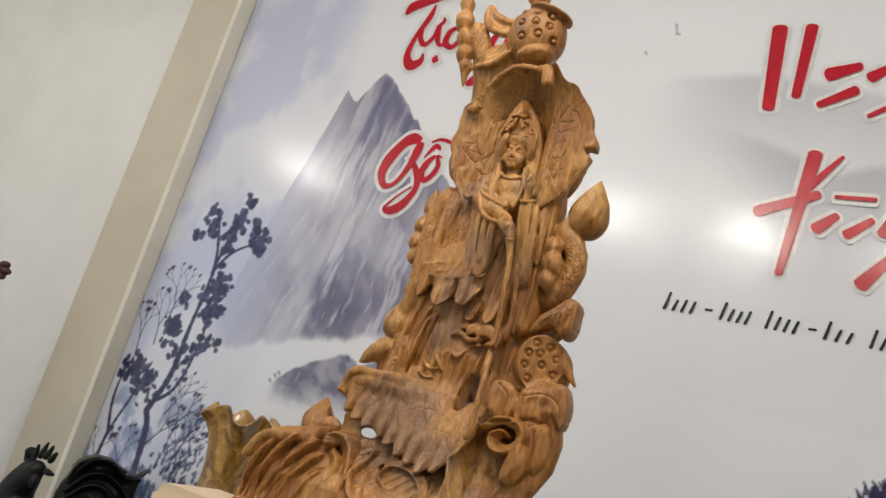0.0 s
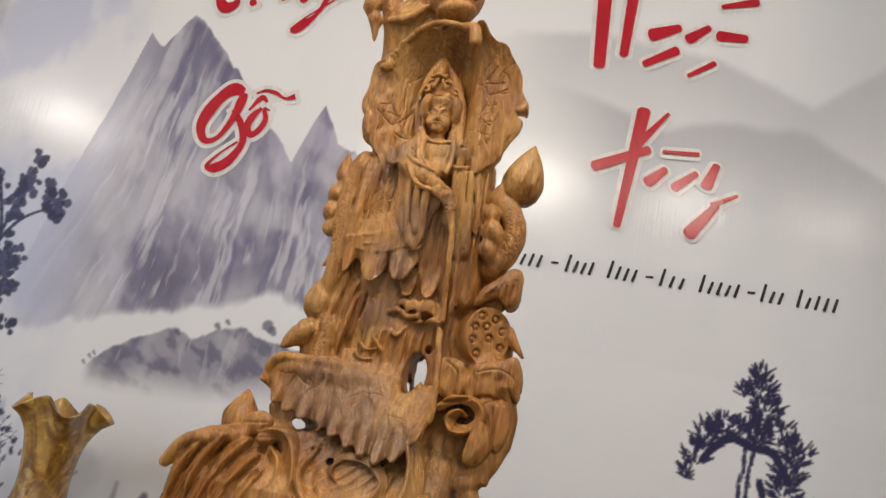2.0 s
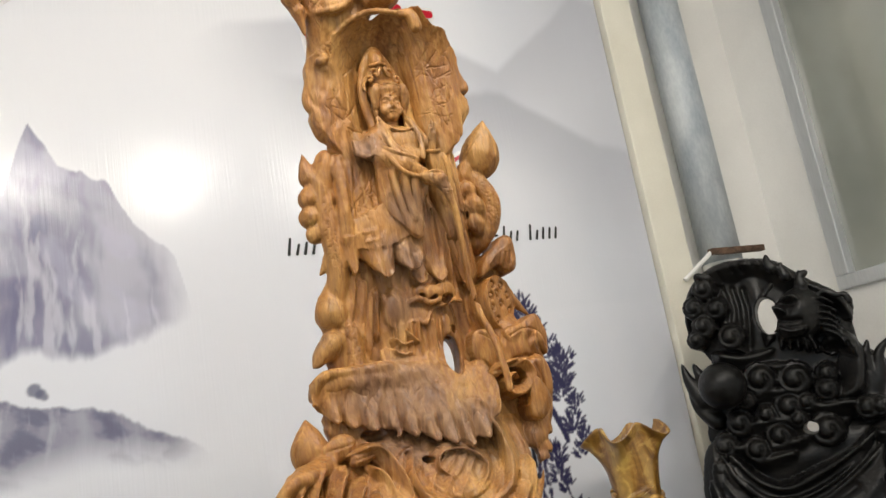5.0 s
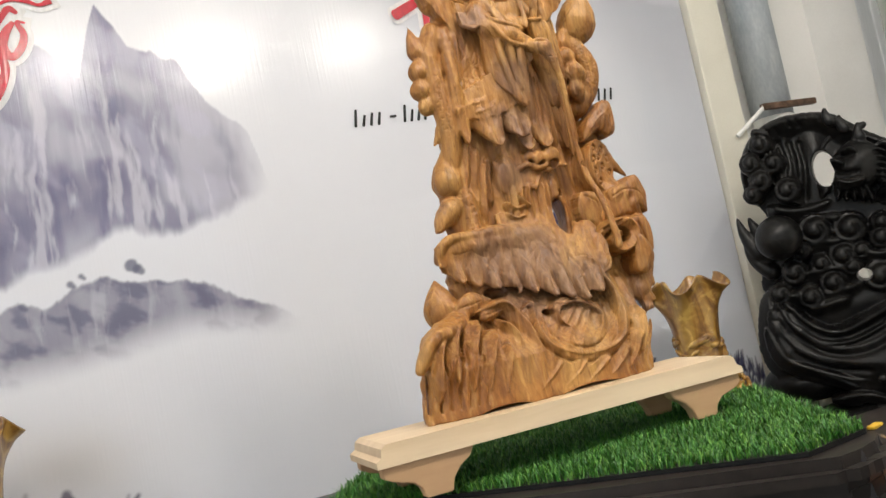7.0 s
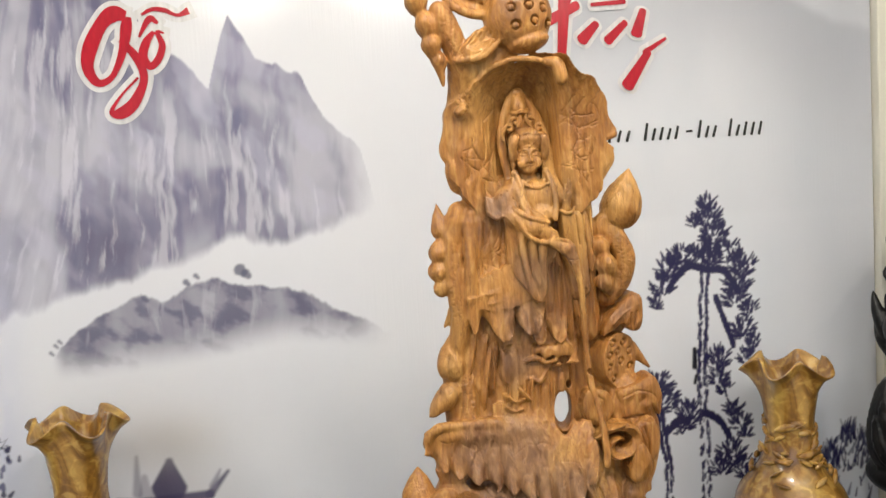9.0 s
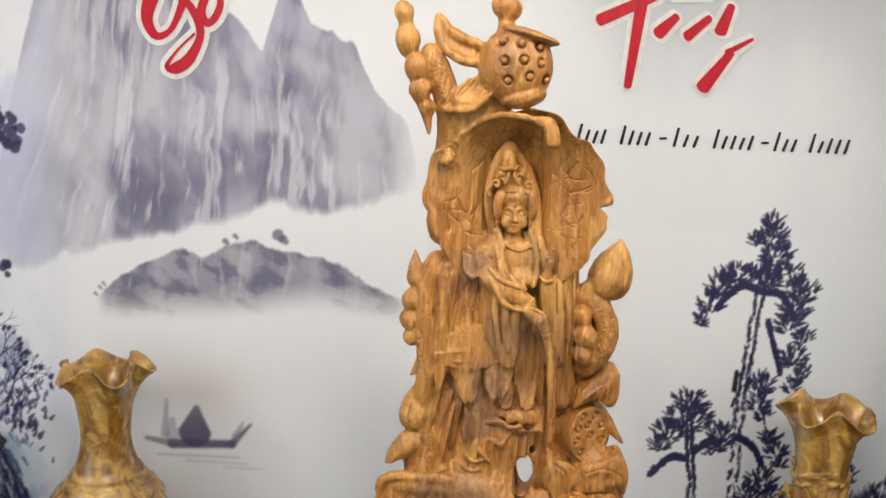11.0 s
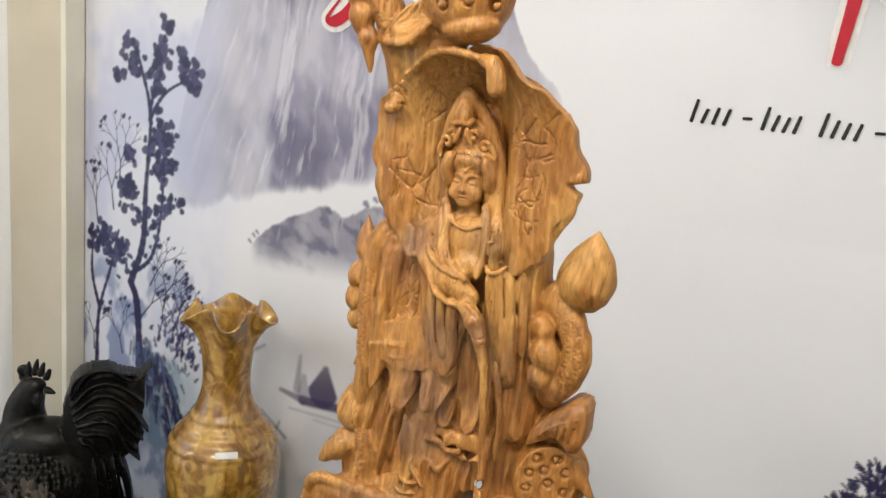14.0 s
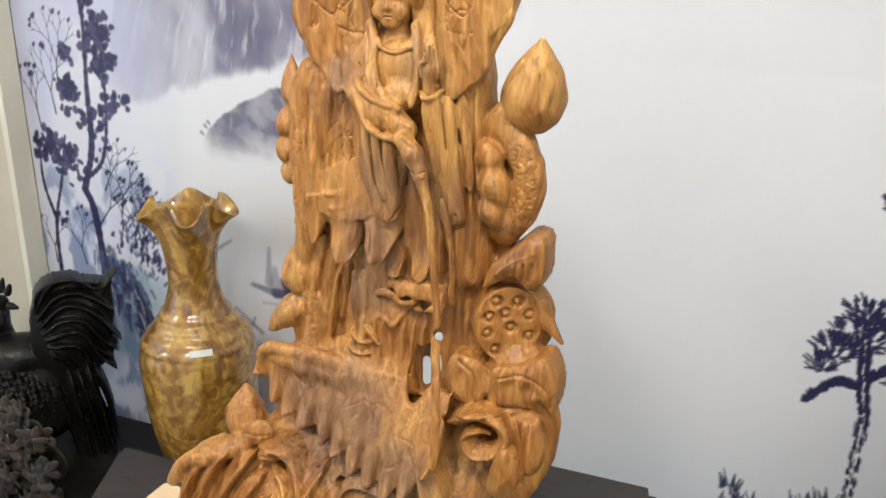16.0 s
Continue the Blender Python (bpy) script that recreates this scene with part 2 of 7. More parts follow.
def prism(outline, lo, hi, axis="z", bm=None, bevel=0.0):
    """A flat outline pushed from lo to hi along an axis."""
    bm = bm or bmesh.new()
    def at(p, d):
        return {"z": (p[0], p[1], d), "y": (p[0], d, p[1]), "x": (d, p[0], p[1])}[axis]
    f = bm.faces.new([bm.verts.new(at(p, lo)) for p in outline])
    got = bmesh.ops.extrude_face_region(bm, geom=[f])
    move = Vector(at((0, 0), hi - lo))
    verts = [v for v in got["geom"] if isinstance(v, bmesh.types.BMVert)]
    bmesh.ops.translate(bm, vec=move, verts=verts)
    if bevel:
        bmesh.ops.bevel(bm, geom=bm.edges[:], offset=bevel, segments=2, affect="EDGES")
    return bm


def empty(name, place=(0, 0, 0), turn=0):
    ob = new(name)
    ob.matrix_world = pose(*place, 0, 0, turn)
    return ob


def grid_mesh(name, verts, quads, material):
    """A smooth-shaded mesh straight from arrays of places and quads."""
    me = bpy.data.meshes.new(name)
    me.vertices.add(len(verts))
    me.vertices.foreach_set("co", np.ascontiguousarray(verts, np.float32).ravel())
    me.loops.add(quads.size)
    me.loops.foreach_set("vertex_index", np.ascontiguousarray(quads, np.int32).ravel())
    me.polygons.add(len(quads))
    me.polygons.foreach_set("loop_start", np.arange(0, quads.size, 4, dtype=np.int32))
    me.polygons.foreach_set("use_smooth", np.ones(len(quads), bool))
    me.update(calc_edges=True)
    me.validate()
    me.materials.append(material)
    return me


# ---- carving: solids blended on a fine lattice and skinned ----
def curve(points, steps=6, closed=False):
    """Points along a smooth curve through a few knots."""
    p = [np.array(q, float) for q in points]
    p = [p[-1]] + p + [p[0], p[1]] if closed else [2 * p[0] - p[1]] + p + [2 * p[-1] - p[-2]]
    out = []
    for i in range(1, len(p) - 2):
        for j in range(steps):
            t = j / steps
            out.append(0.5 * (2 * p[i] + (p[i + 1] - p[i - 1]) * t + (2 * p[i - 1] - 5 * p[i] + 4 * p[i + 1] - p[i + 2]) * t ** 2 + (3 * p[i] - p[i - 1] - 3 * p[i + 1] + p[i + 2]) * t ** 3))
    if not closed:
        out.append(p[-2])
    return out


class Carving:
    """Adds and cuts rounded solids (millimetres) with soft joins, then skins the result as one mesh."""

    def __init__(self, lo, hi, step):
        self.lo, self.step = np.array(lo, np.float32), step
        self.n = np.ceil((np.array(hi) - np.array(lo)) / step).astype(int) + 1
        self.f = np.full(self.n, 25.0, np.float32)

    def window(self, lo, hi):
        a = np.clip(np.floor((np.array(lo) - self.lo) / self.step).astype(int), 0, self.n)
        b = np.clip(np.ceil((np.array(hi) - self.lo) / self.step).astype(int) + 1, 0, self.n)
        s = tuple(slice(p, q) for p, q in zip(a, b))
        axes = [self.lo[i] + self.step * np.arange(a[i], b[i], dtype=np.float32) for i in range(3)]
        return s, axes[0][:, None, None], axes[1][None, :, None], axes[2][None, None, :]

    def join(self, s, d, k):
        a = self.f[s]
        h = np.maximum(k - np.abs(a - d), 0) / k
        self.f[s] = np.minimum(a, d) - h * h * k * 0.25

    def cut(self, s, d, k):
        a, d = self.f[s], -d
        h = np.maximum(k - np.abs(a - d), 0) / k
        self.f[s] = np.maximum(a, d) + h * h * k * 0.25

    def ball(self, c, r, k=6.0, turn=(0, 0, 0), cut=False):
        """An ellipsoid with half sizes r, turned by degrees."""
        r = np.array(r if hasattr(r, "__len__") else (r, r, r), np.float32)
        reach = r.max() + k + 6
        s, x, y, z = self.window([q - reach for q in c], [q + reach for q in c])
        x, y, z = x - c[0], y - c[1], z - c[2]
        if any(turn):
            m = np.array(Euler([radians(q) for q in turn]).to_matrix().transposed(), np.float32)
            x, y, z = [m[i, 0] * x + m[i, 1] * y + m[i, 2] * z for i in range(3)]
        k0 = np.sqrt((x / r[0]) ** 2 + (y / r[1]) ** 2 + (z / r[2]) ** 2)
        k1 = np.sqrt((x / r[0] ** 2) ** 2 + (y / r[1] ** 2) ** 2 + (z / r[2] ** 2) ** 2) + 1e-6
        d = k0 * (k0 - 1) / k1
        d = np.where(k0 < 0.05, -r.min(), d)
        (self.cut if cut else self.join)(s, d, k)

    def limb(self, a, b, ra, rb, k=6.0, cut=False):
        """A tapered rod with round ends."""
        a, b = np.array(a, np.float32), np.array(b, np.float32)
        reach = max(ra, rb) + k + 6
        s, x, y, z = self.window(np.minimum(a, b) - reach, np.maximum(a, b) + reach)
        v = b - a
        t = np.clip(((x - a[0]) * v[0] + (y - a[1]) * v[1] + (z - a[2]) * v[2]) / max(float(v @ v), 1e-6), 0, 1)
        d = np.sqrt((x - a[0] - t * v[0]) ** 2 + (y - a[1] - t * v[1]) ** 2 + (z - a[2] - t * v[2]) ** 2) - (ra + (rb - ra) * t)
        (self.cut if cut else self.join)(s, d, k)

    def path(self, points, ra, rb=None, k=4.0, cut=False, steps=5):
        """A rod along a smooth curve through the points."""
        rb = ra if rb is None else rb
        p = [np.array(q, float) for q in points]
        p = [2 * p[0] - p[1]] + p + [2 * p[-1] - p[-2]]
        out = []
        for i in range(1, len(p) - 2):
            for j in range(steps):
                t = j / steps
                out.append(0.5 * (2 * p[i] + (p[i + 1] - p[i - 1]) * t + (2 * p[i - 1] - 5 * p[i] + 4 * p[i + 1] - p[i + 2]) * t ** 2 + (3 * p[i] - p[i - 1] - 3 * p[i + 1] + p[i + 2]) * t ** 3))
        out.append(p[-2])
        n = len(out) - 1
        for i in range(n):
            self.limb(out[i], out[i + 1], ra + (rb - ra) * i / n, ra + (rb - ra) * (i + 1) / n, k, cut)

    def coil(self, c, r0, r1, a0, a1, tube, k=4.0, tilt=0.0, end=None):
        """A spiral rod in the upright plane, angles in degrees from the right, turning up."""
        n = max(int(abs(a1 - a0) / 18), 3)
        last = None
        for i in range(n + 1):
            t = i / n
            a, r = radians(a0 + (a1 - a0) * t), r0 + (r1 - r0) * t
            q = (c[0] + r * math.cos(a), c[1] + tilt * r * math.sin(a), c[2] + r * math.sin(a))
            if last is not None:
                w = tube + ((end if end is not None else tube) - tube) * t
                self.limb(last, q, w, w, k)
            last = q

    def bud(self, c, r, tip, k=5.0, petals=3, phase=0.3):
        """A lotus bud: a round belly drawn out to a point, in overlapping petals."""
        c, tip = np.array(c, np.float32), np.array(tip, np.float32)
        reach = r + k + 6
        s, x, y, z = self.window(np.minimum(c, tip) - reach, np.maximum(c, tip) + reach)
        x, y, z = x - c[0], y - c[1], z - c[2]
        ax = (tip - c) / np.linalg.norm(tip - c)
        long = float(np.linalg.norm(tip - c))
        h = x * ax[0] + y * ax[1] + z * ax[2]
        px, py = x - h * ax[0], y - h * ax[1]
        off = np.sqrt(px ** 2 + py ** 2 + (z - h * ax[2]) ** 2)
        up = np.clip(h / long, 0, 1)
        turn = np.arctan2(py, px) / (2 * math.pi) * petals + phase - 0.35 * up
        wide = r * (1 - up ** 1.7) * (0.93 + 0.10 * (turn - np.floor(turn)))
        d = np.where(h > 0, (off - wide) * 0.8, np.sqrt((off * r / np.maximum(wide, 1)) ** 2 + (h * 0.9) ** 2) - r)
        self.join(s, np.maximum(d, h - long), k)

    def pod(self, c, r, facing, holes, size, deep, k=5.0):
        """A lotus seed head: a thick disc with seeds in round holes. facing: degrees to its right."""
        a = radians(facing)
        nx, ny = math.sin(a), -math.cos(a)
        reach = max(r) + 12
        s, x, y, z = self.window([q - reach for q in c], [q + reach for q in c])
        x, y, z = x - c[0], y - c[1], z - c[2]
        u, w = x * math.cos(a) + y * math.sin(a), x * nx + y * ny
        d = np.maximum((np.sqrt((u / r[0]) ** 2 + (z / r[1]) ** 2) - 1) * min(r), np.abs(w) - deep)
        self.join(s, d, k)
        for hu, hz in holes:
            q = (c[0] + hu * math.cos(a) + nx * deep, c[1] + hu * math.sin(a) + ny * deep, c[2] + hz)
            self.ball(q, size, 2, cut=True)
            self.ball((q[0] - nx * size * 0.6, q[1] - ny * size * 0.6, q[2]), size * 0.6, 0.8)

    def ruffle(self, c, r, k=6.0, turn=(0, 0, 0)):
        """A hanging fold with a hollow underside."""
        self.ball(c, r, k, turn)
        self.ball((c[0] + 0.1 * r[0], c[1] - 0.1 * r[1], c[2] - 0.75 * r[2]), (r[0] * 0.62, r[1] * 0.8, r[2] * 0.62), 3, turn, True)

    def hem(self, knots, top, thick=4.0, k=4.0, power=0.8, ripple=0.0, curl=2.0):
        """A hanging edge of cloth or leaf: knots (x, lowest z, y there); top: (z, y) at both ends of the seam."""
        pts = np.array(curve(knots, 8))
        xs = np.maximum.accumulate(pts[:, 0])
        tx = (knots[0][0], knots[-1][0])
        lo = (tx[0] - 6, min(pts[:, 2].min(), top[0][1], top[1][1]) - thick - 12, pts[:, 1].min() - 6)
        hi = (tx[1] + 6, max(pts[:, 2].max(), top[0][1], top[1][1]) + thick + 12, max(top[0][0], top[1][0]) + 6)
        s, x, y, z = self.window(lo, hi)
        even = np.arange(tx[0], tx[1] + 1.0)
        swing = np.interp(even, xs, pts[:, 2])
        calm = np.convolve(np.pad(swing, 20, mode="edge"), np.ones(41) / 41, "valid")
        zb, yb, ym = np.interp(x, xs, pts[:, 1]), np.interp(x, even, swing), np.interp(x, even, calm)
        zt, yt = np.interp(x, tx, (top[0][0], top[1][0])), np.interp(x, tx, (top[0][1], top[1][1]))
        t = np.clip((zt - z) / np.maximum(zt - zb, 1), 0, 1.05)
        f = yt + (ym - yt) * t ** power + (yb - ym) * t ** curl + ripple * np.sin(x / 5.1 + z / 13) * t
        steep = np.interp(x, even, np.gradient(swing)) * t ** curl
        d = np.maximum((np.abs(y - f) / np.sqrt(1 + steep * steep) - thick) * 0.8, np.maximum(zb - z, z - zt) * 0.6)
        d = np.maximum(d, np.maximum(tx[0] - x, x - tx[1]))
        self.join(s, d.astype(np.float32), k)

    def tooled(self, amount):
        """Uneven hand-cut facets over the whole surface."""
        s, x, y, z = self.window(self.lo, self.lo + self.step * self.n)
        xz = np.sin(x / 5.3 + 1.9 * np.sin(z / 17.0)) * np.sin(z / 7.9 + 1.6 * np.sin(x / 13.0)) + 0.5 * np.sin(x / 2.7 + 2.4 * np.sin(z / 9.0) + z / 31.0)
        self.f += (amount * xz).astype(np.float32) * np.cos(y / 9.0 + 0.6).astype(np.float32)

    def shell(self, scale=0.001):
        """The skin of the solid: its points and quads."""
        f, lo, step = self.f, self.lo, self.step
        f[0], f[-1], f[:, 0], f[:, -1], f[:, :, 0], f[:, :, -1] = 25, 25, 25, 25, 25, 25
        inside = f < 0
        count = np.zeros(np.array(f.shape) - 1, np.int8)
        for i in (0, 1):
            for j in (0, 1):
                for k in (0, 1):
                    count += inside[i:f.shape[0] - 1 + i, j:f.shape[1] - 1 + j, k:f.shape[2] - 1 + k]
        cells = np.argwhere((count > 0) & (count < 8))
        index = np.full(count.shape, -1, np.int32)
        index[tuple(cells.T)] = np.arange(len(cells))
        total, hits = np.zeros((len(cells), 3), np.float32), np.zeros(len(cells), np.float32)
        for ax in range(3):
            for p in (0, 1):
                for q in (0, 1):
                    o = np.zeros(3, int)
                    o[(ax + 1) % 3], o[(ax + 2) % 3] = p, q
                    e = np.eye(3, dtype=int)[ax]
                    va, vb = f[tuple((cells + o).T)], f[tuple((cells + o + e).T)]
                    m = (va < 0) != (vb < 0)
                    t = np.where(m, va / np.where(m, va - vb, 1), 0)
                    total += np.where(m[:, None], o + e * t[:, None], 0)
                    hits += m
        verts = (lo + step * (cells + total / hits[:, None])) * scale
        quads = []
        for ax in range(3):
            b, c = (ax + 1) % 3, (ax + 2) % 3
            e = np.eye(3, dtype=int)
            lead = [slice(None)] * 3
            lead[ax] = slice(0, -1)
            follow = [slice(None)] * 3
            follow[ax] = slice(1, None)
            cross = inside[tuple(lead)] != inside[tuple(follow)]
            p = np.argwhere(cross)
            p = p[(p[:, b] > 0) & (p[:, c] > 0)]
            q = np.stack([index[tuple((p - e[b] - e[c]).T)], index[tuple((p - e[c]).T)], index[tuple(p.T)], index[tuple((p - e[b]).T)]], 1)
            flip = ~inside[tuple(p.T)]
            q[flip] = q[flip][:, ::-1]
            quads.append(q)
        return verts, np.concatenate(quads)


def statue(name, carvings, material, place, turn, label, category="statue"):
    """One mesh from one or more carved solids."""
    verts, quads, count = [], [], 0
    for carving in carvings:
        v, q = carving.shell()
        verts.append(v)
        quads.append(q + count)
        count += len(v)
    ob = new(name, grid_mesh(name, np.concatenate(verts), np.concatenate(quads), material))
    ob.matrix_world = pose(*place, 0, 0, turn)
    return tagged(ob, label, category)


# ---- the room ----
BANNER_Y = 2.177
RIGHT = 1.36


def structure(name, bm, material, label, category="wall"):
    return tagged(part(name, bm, material), label, category, kind="structure")


structure("floor", box((-4.2, -2.8, -0.1), (1.6, 2.6, 0)), FLOOR, "pale tiled shop floor", "floor")
structure("ceiling", box((-4.2, -2.8, CEILING), (1.6, 2.6, CEILING + 0.1)), WALL, "white painted ceiling", "ceiling")
structure("wall_north", box((-4.2, 2.19, 0), (0.7385, 2.34, CEILING)), WALL, "white painted back wall behind the banner")
structure("wall_north_recess", box((0.7385, 2.27, 0), (RIGHT + 0.12, 2.42, CEILING)), WALL, "white wall recess behind the grey drain pipe")
bm = box((-4.2, -2.8, 0), (-4.05, -1.7, CEILING))
box((-4.2, 0.3, 0), (-4.05, 2.19, CEILING), bm=bm)
box((-4.2, -1.7, 2.66), (-4.05, 0.3, CEILING), bm=bm)
structure("wall_west", bm, WALL, "white painted side wall with an open doorway")
# unseen front wall, with an assumed opening where the fill comes in
structure("wall_south", box((-4.2, -2.8, 2.6), (1.6, -2.65, CEILING)), WALL, "white lintel over an assumed opening, out of view")
structure("wall_south_pier", box((-4.05, -2.8, 0), (-2.6, -2.65, 2.6)), WALL, "white pier beside an assumed opening, out of view")
structure("wall_south_pier_right", box((0.2, -2.8, 0), (RIGHT, -2.65, 2.6)), WALL, "white pier beside an assumed opening, out of view")
structure("column_left", box((-2.308, 2.112, 0), (-2.10, 2.188, CEILING), 0.004), COLUMN_SHADED, "column beside the printed banner, its front shaded in beige", "column")
# added strip in lighter paint: the column's own side catching the light
structure("column_left_lit_side", box((-2.0995, 2.108, 0), (-2.08, 2.1765, CEILING), 0.003), CREAM, "cream strip as the column's lit side along the banner's edge", "trim")
structure("column_right", box((0.742, 2.15, 0), (0.865, 2.268, CEILING), 0.005), CREAM, "cream painted column beside the grey drain pipe", "column")

# right wall with its window opening
WY0, WY1, WZ0, WZ1 = 0.55, 2.05, 1.445, 2.6
bm = box((RIGHT, -2.65, 0), (RIGHT + 0.12, 2.27, WZ0))
box((RIGHT, -2.65, WZ1), (RIGHT + 0.12, 2.27, CEILING), bm=bm)
box((RIGHT, WY1, WZ0), (RIGHT + 0.12, 2.27, WZ1), bm=bm)
box((RIGHT, -2.65, WZ0), (RIGHT + 0.12, WY0, WZ1), bm=bm)
structure("wall_east", bm, WALL, "white painted side wall with a window")
window = tagged(empty("window_1", (RIGHT, WY0, WZ0)), "aluminium window with dull dark glass", "window", kind="structure")
wl, wh = WY1 - WY0, WZ1 - WZ0
for a, b in (((-0.02, 0, 0), (0.05, wl, 0.045)), ((-0.02, 0, wh - 0.045), (0.05, wl, wh)), ((-0.02, 0, 0.045), (0.05, 0.045, wh - 0.045)), ((-0.02, wl - 0.055, 0.045), (0.05, wl, wh - 0.045))):
    part("window_frame", box(a, b, 0.006), ALU, window)
part("pane", box((0.012, 0.045, 0.045), (0.02, wl - 0.055, wh - 0.045)), GLASS, window, "dull dark glass pane")

# drain pipe with its bracket
pipe = tagged(empty("drain_pipe", (1.022, 2.19, 0)), "weathered grey plastic drain pipe on the wall", "pipe")
part("tube", rod((0, 0, 1.60), (0, 0, CEILING), 0.066, sides=32), PIPE, pipe, smooth=True)
part("socket", rod((0, 0, 0), (0, 0, 1.61), 0.064, sides=32), WALL, pipe, "white lower pipe length", smooth=True)
part("bracket", box((-0.115, -0.092, 1.612), (0.105, -0.07, 1.632), 0.003), RUST, pipe, "rusty steel bracket bar")
part("strap", rod((-0.11, -0.08, 1.62), (-0.215, -0.055, 1.545), 0.007), WALL, pipe, "white painted strap")

# ceiling lamps; the one at x 0.98 is an addition
for lx, ly, _ in LAMPS:
    lamp = tagged(empty("ceiling_lamp", (lx, ly, CEILING)), "round white ceiling lamp, lit", "lamp", "ceiling lamps")
    part("housing", rod((0, 0, -0.075), (0, 0, 0), 0.075, sides=32), WALL, lamp)
    part("diffuser", rod((0, 0, -0.082), (0, 0, -0.0755), 0.06, sides=32), GLOW, lamp, "glowing round diffuser")


# ---- the printed banner ----
def smooth_noise(x, z, scale_x, scale_z, seed, octaves=4):
    """Layered value noise over arrays, 0 to 1."""
    rng = np.random.RandomState(seed)
    total, weight = 0, 0
    for o in range(octaves):
        table = rng.rand(64, 64).astype(np.float32)
        u, v = x * scale_x * 2 ** o + 7.3, z * scale_z * 2 ** o + 3.1
        i, j = np.floor(u).astype(int), np.floor(v).astype(int)
        a, b = u - i, v - j
        a, b = a * a * (3 - 2 * a), b * b * (3 - 2 * b)
        i, j, i1, j1 = i % 64, j % 64, (i + 1) % 64, (j + 1) % 64
        val = (table[i, j] * (1 - a) + table[i1, j] * a) * (1 - b) + (table[i, j1] * (1 - a) + table[i1, j1] * a) * b
        total, weight = total + val * 0.5 ** o, weight + 0.5 ** o
    return total / weight


def step(lo, hi, v):
    t = np.clip((v - lo) / (hi - lo), 0, 1)
    return t * t * (3 - 2 * t)


class Painting:
    """A print laid down in washes and brush strokes on a fine sheet of points."""

    def __init__(self, x0, x1, z0, z1, cell):
        self.cell, self.x0, self.z0 = cell, x0, z0
        self.nx, self.nz = int(round((x1 - x0) / cell)) + 1, int(round((z1 - z0) / cell)) + 1
        self.x, self.z = np.meshgrid(np.linspace(x0, x1, self.nx), np.linspace(z0, z1, self.nz), indexing="ij")
        self.c = np.zeros((self.nx, self.nz, 3), np.float32)

    def wash(self, mask, colour):
        m = np.clip(mask, 0, 1)[..., None]
        self.c = self.c * (1 - m) + np.array(colour, np.float32) * m

    def stroke(self, a, b, wa, wb, colour, strength=0.9, soft=0.004):
        reach = max(wa, wb) + soft
        lo = [min(a[0], b[0]) - reach, min(a[1], b[1]) - reach]
        hi = [max(a[0], b[0]) + reach, max(a[1], b[1]) + reach]
        i0, i1 = [int(np.clip((q - self.x0) / self.cell, 0, self.nx)) for q in (lo[0], hi[0] + self.cell)]
        j0, j1 = [int(np.clip((q - self.z0) / self.cell, 0, self.nz)) for q in (lo[1], hi[1] + self.cell)]
        if i0 >= i1 or j0 >= j1:
            return
        x, z = self.x[i0:i1, j0:j1], self.z[i0:i1, j0:j1]
        vx, vz = b[0] - a[0], b[1] - a[1]
        t = np.clip(((x - a[0]) * vx + (z - a[1]) * vz) / max(vx * vx + vz * vz, 1e-9), 0, 1)
        d = np.hypot(x - a[0] - t * vx, z - a[1] - t * vz) - (wa + (wb - wa) * t)
        m = (strength * (1 - step(-soft, soft, d)))[..., None]
        self.c[i0:i1, j0:j1] = self.c[i0:i1, j0:j1] * (1 - m) + np.array(colour, np.float32) * m


INDIGO, GREYBLUE, VIOLET = (0.012, 0.009, 0.065), (0.20, 0.27, 0.40), (0.24, 0.23, 0.33)


def hills(p, knots, base, fade, colour, strength, seed, rough=0.012):
    """A ridge through a few knots that fades downwards."""
    kx, kz = zip(*knots)
    ridge = np.interp(p.x, kx, kz) + rough * (smooth_noise(p.x, p.x * 0, 9, 1, seed) - 0.5) * 2
    low = np.interp(p.x, *zip(*base)) if isinstance(base, list) else base
    inside = step(-0.008, 0.03, ridge - p.z)
    ends = step(kx[0], kx[0] + 0.3, p.x)
    p.wash(inside * ends * strength * (1 - step(0, 1, (ridge - p.z) / fade) * 0.95) * step(-0.01, 0.02, p.z - low), colour)
    return ridge


